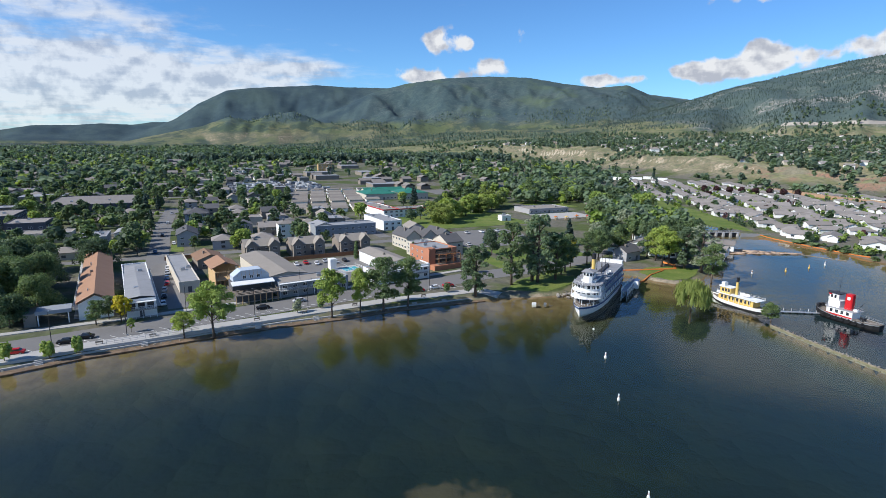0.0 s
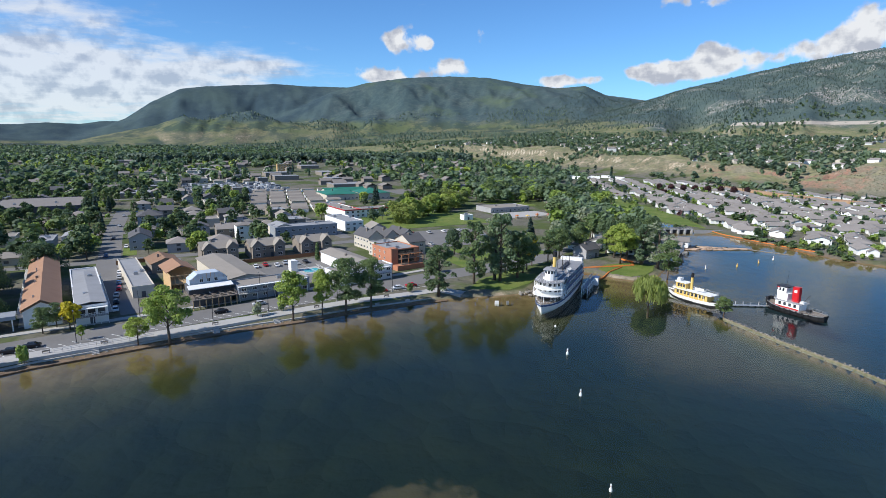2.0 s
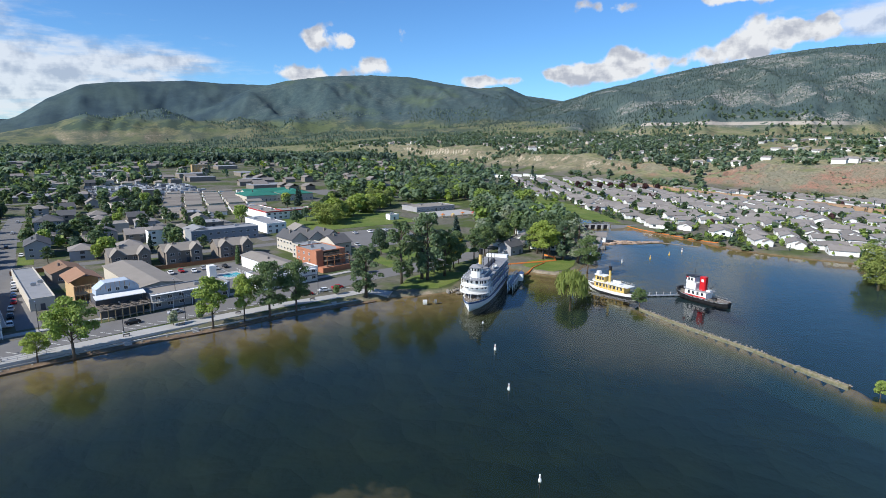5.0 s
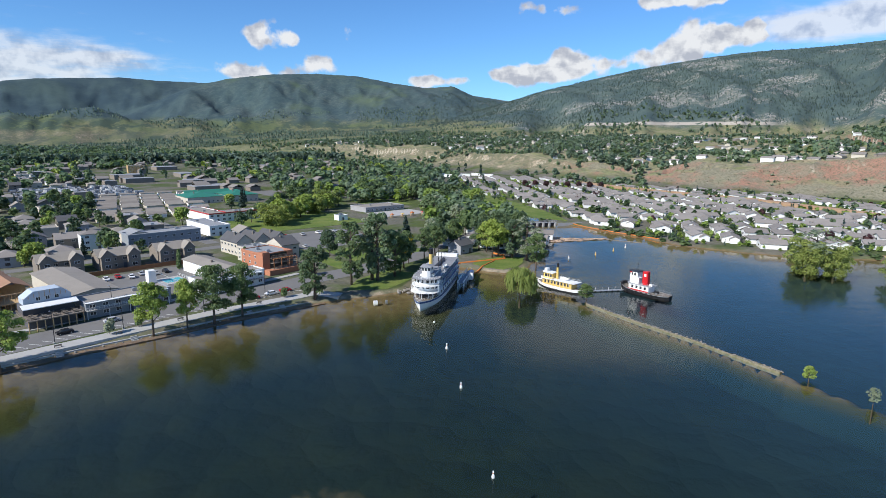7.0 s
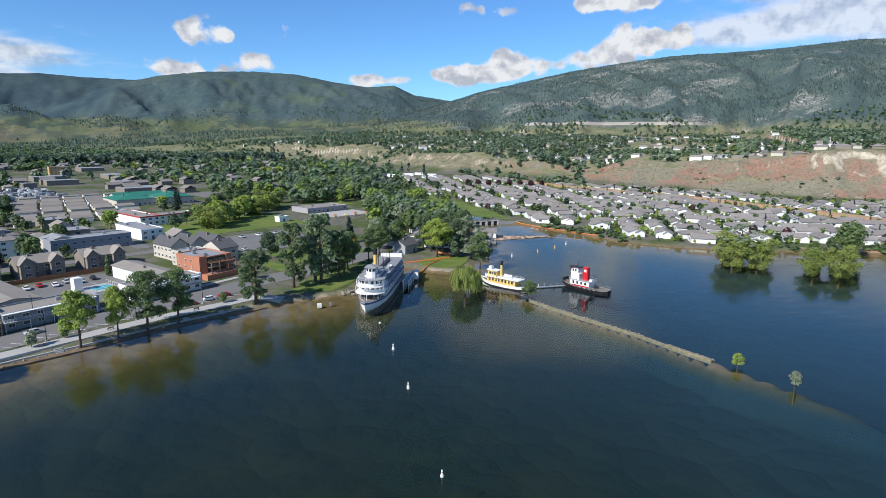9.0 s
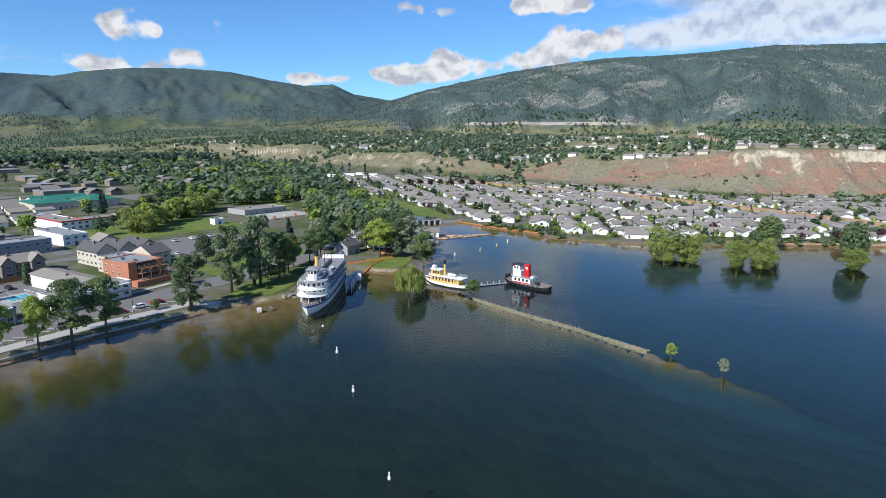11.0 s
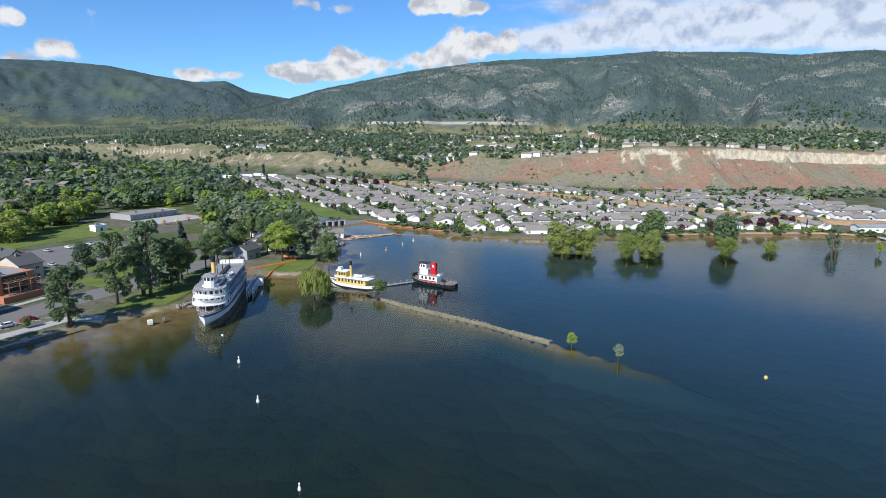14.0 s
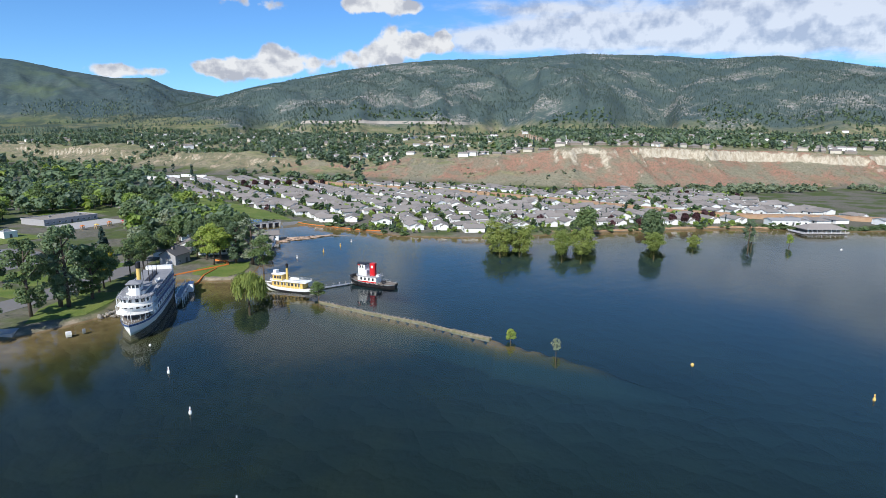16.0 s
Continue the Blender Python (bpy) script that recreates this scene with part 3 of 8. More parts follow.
def mesh_from(name, verts, faces, mats, shade=False):
    me = bpy.data.meshes.new(name)
    me.from_pydata(verts, [], faces)
    for mt in mats:
        me.materials.append(mt)
    if shade:
        me.shade_smooth()
    me.update()
    return me


def build_ground():
    head = np.unique(np.round(np.concatenate([np.arange(-180, -54, 3.0), np.arange(-54, 36, 0.27), np.arange(36, 92, 0.2), np.arange(92, 180, 3.0)]), 3))
    ring = [0.0, 20, 35, 50, 62]
    while ring[-1] < 4880:
        r = ring[-1]
        ring.append(r + (2.0 if r < 260 else r * (0.0095 if r < 520 else 0.0056 if r < 1000 else 0.0068 if r < 1600 else 0.012)))
    ring = np.array(ring)
    A, Rr = np.meshgrid(np.radians(head), ring)
    X, Y = Rr * np.sin(A), Rr * np.cos(A)
    Z = height(X, Y)
    n, m = A.shape
    verts = np.stack([X, Y, Z], -1).reshape(-1, 3)
    i = np.arange(n - 1)[:, None] * m
    j = np.arange(m)[None, :]
    j2 = (j + 1) % m
    quads = np.stack([i + j, i + j2, i + m + j2, i + m + j], -1).reshape(-1, 4)
    me = bpy.data.meshes.new("ground")
    me.vertices.add(len(verts))
    me.vertices.foreach_set("co", verts.ravel())
    me.loops.add(quads.size)
    me.loops.foreach_set("vertex_index", quads.ravel().astype(np.int32))
    me.polygons.add(len(quads))
    me.polygons.foreach_set("loop_start", np.arange(0, quads.size, 4, dtype=np.int32))
    me.update(calc_edges=True)
    me.shade_smooth()
    me.materials.append(GROUND)
    tagged(new("ground", me), "valley floor with lake bed, dry grass benches, silt cliffs and wooded mountains", "ground", kind="structure")


build_ground()
lake = tagged(new("water", mesh_from("water", [(-4000, -4800, 0), (4000, -4800, 0), (4000, 700, 0), (-4000, 700, 0)], [(0, 1, 2, 3)], [WATER])),
              "calm dark blue lake with wind ripples", "lake", kind="structure")
lake.visible_shadow = False

far_lake = tagged(new("far_water", mesh_from("far_water", [(-2500, 2900, 8.6), (-1640, 2950, 8.6), (-1900, 3700, 8.6), (-3100, 3700, 8.6)], [(0, 1, 2, 3)], [WATER])),
                  "pale strip of a second lake far down the valley", "lake", kind="structure")

# ---- building blocks ----
def box(bm, x0, x1, y0, y1, z0, z1):
    v = [bm.verts.new((x, y, z)) for z in (z0, z1) for x, y in ((x0, y0), (x1, y0), (x1, y1), (x0, y1))]
    for f in ((3, 2, 1, 0), (4, 5, 6, 7), (0, 1, 5, 4), (1, 2, 6, 5), (2, 3, 7, 6), (3, 0, 4, 7)):
        bm.faces.new([v[i] for i in f])


def prism(bm, pts, z0, z1):
    a, b = [bm.verts.new((x, y, z0)) for x, y in pts], [bm.verts.new((x, y, z1)) for x, y in pts]
    bm.faces.new(a[::-1])
    bm.faces.new(b)
    for i in range(len(pts)):
        j = (i + 1) % len(pts)
        bm.faces.new((a[i], a[j], b[j], b[i]))


def tube(bm, p, q, r0, r1=None, n=8):
    p, q = Vector(p), Vector(q)
    r1 = r0 if r1 is None else r1
    turn = (q - p).to_track_quat("Z", "Y")
    rings = []
    for c, r in ((p, r0), (q, r1)):
        rings.append([bm.verts.new(c + turn @ Vector((r * math.cos(i * math.tau / n), r * math.sin(i * math.tau / n), 0))) for i in range(n)])
    for i in range(n):
        j = (i + 1) % n
        bm.faces.new((rings[0][i], rings[0][j], rings[1][j], rings[1][i]))
    bm.faces.new(rings[0][::-1])
    bm.faces.new(rings[1])


def gable(bm, x0, x1, y0, y1, ze, zr, over=0.5, along="y", t=0.2):
    """A pitched roof of two thick slopes, its ridge along x or y."""
    if along == "y":
        xm = (x0 + x1) / 2
        drop = (zr - ze) / (xm - x0) * over
        prof = [(x0 - over, ze - drop), (xm, zr), (x1 + over, ze - drop), (x1 + over, ze - drop + t), (xm, zr + t * 1.3), (x0 - over, ze - drop + t)]
        ends = [[bm.verts.new((a, y, b)) for a, b in prof] for y in (y0 - over, y1 + over)]
    else:
        ym = (y0 + y1) / 2
        drop = (zr - ze) / (ym - y0) * over
        prof = [(y0 - over, ze - drop), (ym, zr), (y1 + over, ze - drop), (y1 + over, ze - drop + t), (ym, zr + t * 1.3), (y0 - over, ze - drop + t)]
        ends = [[bm.verts.new((x, a, b)) for a, b in prof] for x in (x1 + over, x0 - over)]
    a, b = ends
    for i in range(6):
        j = (i + 1) % 6
        bm.faces.new((a[j], a[i], b[i], b[j]))
    bm.faces.new((a[0], a[1], a[4], a[5]))
    bm.faces.new((a[1], a[2], a[3], a[4]))
    bm.faces.new((b[5], b[4], b[1], b[0]))
    bm.faces.new((b[4], b[3], b[2], b[1]))


def hip(bm, x0, x1, y0, y1, ze, zr, over=0.5, t=0.18):
    x0, x1, y0, y1 = x0 - over, x1 + over, y0 - over, y1 + over
    w, d = x1 - x0, y1 - y0
    k = min(w, d) / 2
    if w > d:
        r = [(x0 + k, (y0 + y1) / 2), (x1 - k, (y0 + y1) / 2)]
    else:
        r = [((x0 + x1) / 2, y0 + k), ((x0 + x1) / 2, y1 - k)]
    if abs(w - d) < 0.3:
        r = [((x0 + x1) / 2 - 0.1, (y0 + y1) / 2), ((x0 + x1) / 2 + 0.1, (y0 + y1) / 2)]
        w, d = d + 1, d
    low = [bm.verts.new((x, y, ze - t)) for x, y in ((x0, y0), (x1, y0), (x1, y1), (x0, y1))]
    up = [bm.verts.new((x, y, ze)) for x, y in ((x0, y0), (x1, y0), (x1, y1), (x0, y1))]
    top = [bm.verts.new((x, y, zr)) for x, y in r]
    bm.faces.new(low[::-1])
    for i in range(4):
        j = (i + 1) % 4
        bm.faces.new((low[i], low[j], up[j], up[i]))
    if w > d:
        fs = ((up[0], up[1], top[1], top[0]), (up[1], up[2], top[1]), (up[2], up[3], top[0], top[1]), (up[3], up[0], top[0]))
    else:
        fs = ((up[0], up[1], top[0]), (up[1], up[2], top[1], top[0]), (up[2], up[3], top[1]), (up[3], up[0], top[0], top[1]))
    for f in fs:
        bm.faces.new(f)


def data_of(bm, name, material, shade=False):
    me = bpy.data.meshes.new(name)
    bmesh.ops.recalc_face_normals(bm, faces=bm.faces)
    bm.to_mesh(me)
    bm.free()
    me.materials.append(material)
    if shade:
        me.shade_smooth()
    return me


def part(name, bm, material, parent, label="", shade=False):
    ob = new(name, data_of(bm, name, material, shade))
    ob.parent = parent
    return tagged(ob, label)


def piece(name, me, parent, m=None):
    ob = new(name, me)
    ob.parent = parent
    if m is not None:
        ob.matrix_basis = m
    return ob


def thing(name, m, label, category, group="", kind=""):
    ob = new(name)
    ob.matrix_basis = m
    ob.empty_display_size = 0.5
    return tagged(ob, label, category, group, kind)


def bmnew(*boxes):
    bm = bmesh.new()
    for b in boxes:
        box(bm, *b)
    return bm


def window_mesh(w, h, name="window"):
    """A framed window, looking along -y: the frame stands 6 cm proud."""
    bm = bmesh.new()
    f = 0.09
    for x0, x1, z0, z1 in ((-w / 2, w / 2, 0, f), (-w / 2, w / 2, h - f, h), (-w / 2, -w / 2 + f, f, h - f), (w / 2 - f, w / 2, f, h - f), (-f / 3, f / 3, f, h - f)):
        box(bm, x0, x1, -0.07, 0.02, z0, z1)
    return data_of(bm, name, WHITE)


def pane_mesh(w, h):
    return data_of(bmnew((-w / 2, w / 2, -0.03, 0.02, 0, h)), "pane", GLASS)


WIN = {}


def window_at(parent, x, y, z, turn, w=1.4, h=1.2, frame=True):
    """A window on a wall that faces the way -y turned by `turn` degrees."""
    key = (round(w, 1), round(h, 1))
    if key not in WIN:
        WIN[key] = (window_mesh(*key), pane_mesh(*key))
    m = pose(x, y, z, 0, 0, turn)
    if not frame:
        return piece("window", WIN[key][1], parent, m)
    ob = piece("window", WIN[key][0], parent, m)
    piece("pane", WIN[key][1], ob)
    return ob


def railing(parent, pts, z, high=1.0, step=1.6, mat=None, closed=True, r=0.022):
    bm = bmesh.new()
    line = list(pts) + ([pts[0]] if closed else [])
    for (ax, ay), (bx, by) in zip(line, line[1:]):
        for h in (high, high * 0.55):
            tube(bm, (ax, ay, z + h), (bx, by, z + h), r, r, 4)
        n = max(1, int(math.hypot(bx - ax, by - ay) / step))
        for i in range(n):
            x, y = ax + (bx - ax) * i / n, ay + (by - ay) * i / n
            tube(bm, (x, y, z), (x, y, z + high), r, r, 4)
    return part("railing", bm, mat or WHITE, parent)

# ---- trees ----
def leaf_cloud(rng, lobes, count, size, droop=0.0, flat=0.35):
    """Small leaf sprays over the shells of several lobes: corner points, four to a spray."""
    vol = np.array([l[3] * l[4] * (l[5]) for l in lobes]) ** (2 / 3)
    pick = rng.choice(len(lobes), count, p=vol / vol.sum())
    L = np.array(lobes)[pick]
    d = rng.normal(size=(count, 3))
    d /= np.linalg.norm(d, axis=1)[:, None]
    d[:, 2] = np.where(d[:, 2] < -0.55, -d[:, 2], d[:, 2])
    r = 0.5 + 0.6 * rng.random(count) ** 0.7
    c = L[:, :3] + d * L[:, 3:6] * r[:, None]
    n = d + rng.normal(scale=0.58, size=(count, 3))
    n[:, 2] += flat
    n /= np.linalg.norm(n, axis=1)[:, None]
    a = np.cross(n, rng.normal(size=(count, 3)))
    a /= np.linalg.norm(a, axis=1)[:, None]
    b = np.cross(n, a)
    s = size * (0.55 + 0.9 * rng.random(count))[:, None]
    if droop:
        a = np.tile([0.0, 0.0, 1.0], (count, 1)) + rng.normal(scale=0.12, size=(count, 3))
        b = np.cross(a, d)
        b /= np.linalg.norm(b, axis=1)[:, None] + 1e-6
        a, b = a * (1 + droop), b * 0.42
        c[:, 2] -= droop * size * 0.5
    return np.stack([c - a * s - b * s * 0.75, c + a * s * 0.8 - b * s, c + a * s + b * s * 0.8, c - a * s * 0.75 + b * s], 1)


def quad_mesh(name, q, material):
    q = np.asarray(q).reshape(-1, 3)
    n = len(q) // 4
    me = bpy.data.meshes.new(name)
    me.vertices.add(n * 4)
    me.vertices.foreach_set("co", q.ravel().astype(np.float32))
    me.loops.add(n * 4)
    me.loops.foreach_set("vertex_index", np.arange(n * 4, dtype=np.int32))
    me.polygons.add(n)
    me.polygons.foreach_set("loop_start", np.arange(0, n * 4, 4, dtype=np.int32))
    me.update(calc_edges=True)
    me.materials.append(material)
    return me


def lobes_for(rng, kind):
    """Lobes (centre and radii) of a crown, for a tree 10 m tall."""
    out = []
    if kind == "broad":
        for i in range(34):
            t, a = rng.random(), rng.random() * math.tau
            z = 2.9 + 6.3 * t
            r = (2.9 * math.sin(math.pi * (0.16 + 0.78 * t)) + 0.15) * (0.5 + 0.62 * rng.random())
            k = 0.55 + rng.random() * 0.75
            out.append((r * math.cos(a), r * math.sin(a), z, k, k, k * 0.72))
        out.append((0, 0, 6.2, 1.5, 1.5, 2.3))
    elif kind == "tall":
        for i in range(46):
            t, a = (i + rng.random()) / 46, rng.random() * math.tau
            z = 1.1 + 8.3 * t
            r = (1.75 * math.sin(math.pi * (0.15 + 0.72 * t))) * (0.45 + 0.75 * rng.random())
            k = 0.32 + rng.random() * 0.5
            out.append((r * math.cos(a) * 1.15, r * math.sin(a) * 1.15, z, k, k, k * 0.85))
    elif kind == "round":
        for i in range(9):
            t, a = rng.random(), rng.random() * math.tau
            r = 1.9 * (0.4 + 0.6 * rng.random()) * math.sin(math.pi * (0.2 + 0.65 * t))
            out.append((r * math.cos(a), r * math.sin(a), 2.8 + 5.2 * t, 1.6 + rng.random() * 0.6, 1.6 + rng.random() * 0.6, 1.5 + rng.random() * 0.4))
        out.append((0, 0, 5.6, 2.9, 2.9, 3.6))
    elif kind == "conifer":
        for i in range(15):
            t = i / 14
            for k in range(3):
                a = rng.random() * math.tau
                r = 1.45 * (1 - t) ** 0.85 + 0.12
                out.append((0.55 * r * math.cos(a), 0.55 * r * math.sin(a), 1.2 + 8.2 * t, 0.62 * r + 0.12, 0.62 * r + 0.12, 0.42))
    elif kind == "willow":
        for i in range(14):
            a = i / 14 * math.tau + rng.random()
            r = 2.4 + 1.5 * rng.random()
            out.append((r * math.cos(a), r * math.sin(a), 4.2 + 1.2 * rng.random(), 1.2, 1.2, 3.3))
        out.append((0, 0, 7.4, 3.4, 3.4, 2.1))
    elif kind == "spread":
        for i in range(20):
            t, a = rng.random(), rng.random() * math.tau
            r = (4.6 - 2.6 * t) * (0.45 + 0.6 * rng.random())
            out.append((r * math.cos(a), r * math.sin(a), 1.6 + 6.6 * t, 1.5 + rng.random(), 1.5 + rng.random(), 1.2 + 0.7 * rng.random()))
    elif kind == "mound":
        for i in range(44):
            t, a = rng.random(), rng.random() * math.tau
            z = -0.2 + 9.0 * t
            r = 5.0 * math.sqrt(max(0.05, 1 - ((z - 3.2) / 6.4) ** 2)) * math.sqrt(rng.random()) * (0.85 + 0.3 * rng.random()) * (0.62 + 0.38 * min(1.0, max(0.0, z) / 3.0))
            k = 0.9 + rng.random() * 0.8
            out.append((r * math.cos(a), r * math.sin(a), z, k, k, k * 0.8))
        out.append((0, 0, 4.4, 3.5, 3.5, 3.6))
    elif kind == "shrub":
        for i in range(7):
            a, r = rng.random() * math.tau, 2.2 * rng.random()
            out.append((r * math.cos(a), r * math.sin(a), 4 + 3.6 * rng.random(), 2.2 + rng.random(), 2.2 + rng.random(), 2.6 + rng.random()))
        out.append((0, 0, 4.4, 3.2, 3.2, 4.0))
    elif kind == "column":
        for i in range(6):
            out.append((rng.normal() * 0.15, rng.normal() * 0.15, 1.6 + 1.45 * i, 1.25 - 0.1 * i, 1.25 - 0.1 * i, 1.5))
    return out


def trunk_mesh(rng, kind, name):
    bm = bmesh.new()
    if kind == "conifer":
        tube(bm, (0, 0, -0.3), (0, 0, 8.5), 0.2, 0.05, 7)
    elif kind in ("shrub", "column"):
        for i in range(3):
            a = rng.random() * math.tau
            tube(bm, (0, 0, -0.2), (math.cos(a) * 0.8, math.sin(a) * 0.8, 4.0), 0.18, 0.08, 5)
    else:
        fork = 3.0 if kind != "tall" else 4.5
        tube(bm, (0, 0, -0.3), (0.1, 0.05, fork), 0.24, 0.17, 8)
        tube(bm, (0.1, 0.05, fork - 0.1), (0, 0, 8.2), 0.16, 0.04, 7)
        for i in range(7):
            a, z = i * 2.4 + rng.random(), fork - 0.4 + i * 0.5
            r = 1.6 + rng.random() * (0.9 if kind != "tall" else 0.0)
            tube(bm, (0.08, 0.04, z), (r * math.cos(a), r * math.sin(a), z + 1.6), 0.09, 0.03, 5)
    return data_of(bm, name, BARK, True)


TREES = {}


def tree_kind(key, kind, mat, label, count, size, seed, droop=0.0, name="tree"):
    rng = np.random.default_rng(seed)
    crown = quad_mesh("crown", leaf_cloud(rng, lobes_for(rng, kind), count, size, droop), mat)
    TREES[key] = dict(crown=crown, trunk=trunk_mesh(rng, kind, "trunk"), label=label, name=name)


tree_kind("maple_a", "broad", LEAF_LIGHT, "light green open-crowned tree", 7500, 0.098, 1)
tree_kind("maple_b", "broad", LEAF, "mid green open-crowned tree", 7500, 0.098, 2)
tree_kind("maple_c", "broad", LEAF, "green dense-crowned tree", 8500, 0.098, 3)
tree_kind("grove", "spread", LEAF, "broad dense mid green tree", 7500, 0.14, 41)
tree_kind("grove_b", "spread", LEAF_DARK, "broad dense dark green tree", 7500, 0.14, 42)
tree_kind("poplar", "tall", LEAF, "tall ragged green poplar", 7500, 0.088, 4)
tree_kind("poplar_b", "tall", LEAF_FAR, "tall ragged light green poplar", 7500, 0.088, 5)
tree_kind("bare", "tall", LEAF_SILVER, "thin half-bare grey-green tree", 900, 0.13, 15)
tree_kind("lollipop", "round", LEAF_DARK, "dense round dark green park tree", 4500, 0.18, 6)
tree_kind("round", "round", LEAF, "rounded mid green tree", 1500, 0.34, 7)
tree_kind("round_light", "round", LEAF_LIGHT, "rounded bright green tree", 1500, 0.34, 8)
tree_kind("gold", "broad", LEAF_GOLD, "golden yellow broadleaf tree", 2000, 0.28, 9)
tree_kind("plum", "round", LEAF_PLUM, "dark purple-leaved plum tree", 1300, 0.34, 10)
tree_kind("conifer", "conifer", LEAF_CONIFER, "dark green spruce", 1500, 0.22, 11)
tree_kind("silver", "round", LEAF_SILVER, "silvery grey-green tree", 1200, 0.34, 12)
tree_kind("willow", "willow", LEAF_WILLOW, "yellow-green weeping willow", 4200, 0.16, 13, 2.2)
tree_kind("willow_b", "mound", LEAF_WILLOW, "olive green spreading willow", 8000, 0.145, 14)
tree_kind("shrub", "shrub", LEAF, "green bush", 1100, 0.55, 16, name="bush")
tree_kind("shrub_light", "shrub", LEAF_LIGHT, "bright green bush", 1100, 0.55, 17, name="bush")
tree_kind("shrub_silver", "shrub", LEAF_SILVER, "pale grey-green bush", 1100, 0.5, 18, name="bush")
tree_kind("sprout", "broad", LEAF_LIGHT, "bright green young tree", 900, 0.30, 61, name="bush")
tree_kind("sprout_silver", "broad", LEAF_SILVER, "pale grey-green young tree", 420, 0.30, 62, name="bush")
tree_kind("shore_a", "round", LEAF, "tall rounded dense green tree", 3600, 0.20, 63)
tree_kind("column", "column", LEAF, "narrow green cedar", 700, 0.4, 19, name="cedar")
for key, kind, mat, label, n, sz, seed in (("mid_a", "broad", LEAF, "mid green broadleaf tree", 900, 0.3, 31), ("mid_b", "broad", LEAF_DARK, "dark green broadleaf tree", 900, 0.3, 32),
                                          ("mid_c", "round", LEAF, "rounded mid green tree", 850, 0.34, 33), ("mid_d", "round", LEAF_LIGHT, "rounded bright green tree", 850, 0.34, 34),
                                          ("mid_e", "round", LEAF_DARK, "dense round dark green tree", 850, 0.34, 35), ("mid_f", "conifer", LEAF_CONIFER, "dark green spruce", 800, 0.26, 36),
                                          ("mid_g", "tall", LEAF, "tall green poplar", 900, 0.22, 37), ("mid_h", "round", LEAF_SILVER, "silvery grey-green tree", 700, 0.34, 38)):
    tree_kind(key, kind, mat, label, n, sz, seed)
PLANT = random.Random(5)


def plant(key, x, y, tall, wide=None, z=None, label="", where="", group=""):
    """One tree of a kind: its height, and its width against the kind's own."""
    k = TREES[key]
    bed = ground_at(x, y) if z is None else z
    z = max(bed, -0.5)
    s = tall / 10
    w = s * (wide or 1.0)
    ob = thing(k["name"], Matrix.LocRotScale((x, y, z), Euler((0, 0, PLANT.random() * 6.28)), (w, w, s)), label or (k["label"] + (" " + where if where else "")), k["name"], group)
    piece("trunk", k["trunk"], ob)
    piece("crown", k["crown"], ob)
    if bed < z - 0.1:
        bm = bmesh.new()
        tube(bm, (0, 0, (bed - z - 0.3) / s), (0, 0, 0.1), 0.34, 0.25, 8)
        part("flooded_trunk", bm, BARK, ob, "trunk standing under water")
    return ob


def woods(name, label, spots, templates, category="trees"):
    """Many distant trees in one mesh. spots: x, y, z, height, width, template number."""
    rows = []
    for k, tpl in enumerate(templates):
        s = spots[spots[:, 5] == k]
        if not len(s):
            continue
        a = np.random.default_rng(k).random(len(s)) * 6.28
        c, sn = np.cos(a)[:, None, None], np.sin(a)[:, None, None]
        x, y, z = tpl[None, :, :, 0] * s[:, 4, None, None], tpl[None, :, :, 1] * s[:, 4, None, None], tpl[None, :, :, 2] * s[:, 3, None, None]
        rows.append(np.stack([c * x - sn * y + s[:, 0, None, None], sn * x + c * y + s[:, 1, None, None], z + s[:, 2, None, None]], -1).reshape(-1, 3))
    return rows


def template(kind, count, size, seed):
    rng = np.random.default_rng(seed)
    return leaf_cloud(rng, lobes_for(rng, kind), count, size) * 0.1


def stuff(name, label, spots, templates, material, category="trees"):
    rows = woods(name, label, spots, templates)
    return tagged(new(name, quad_mesh(name, np.concatenate(rows), material)), label, category, kind="stuff")


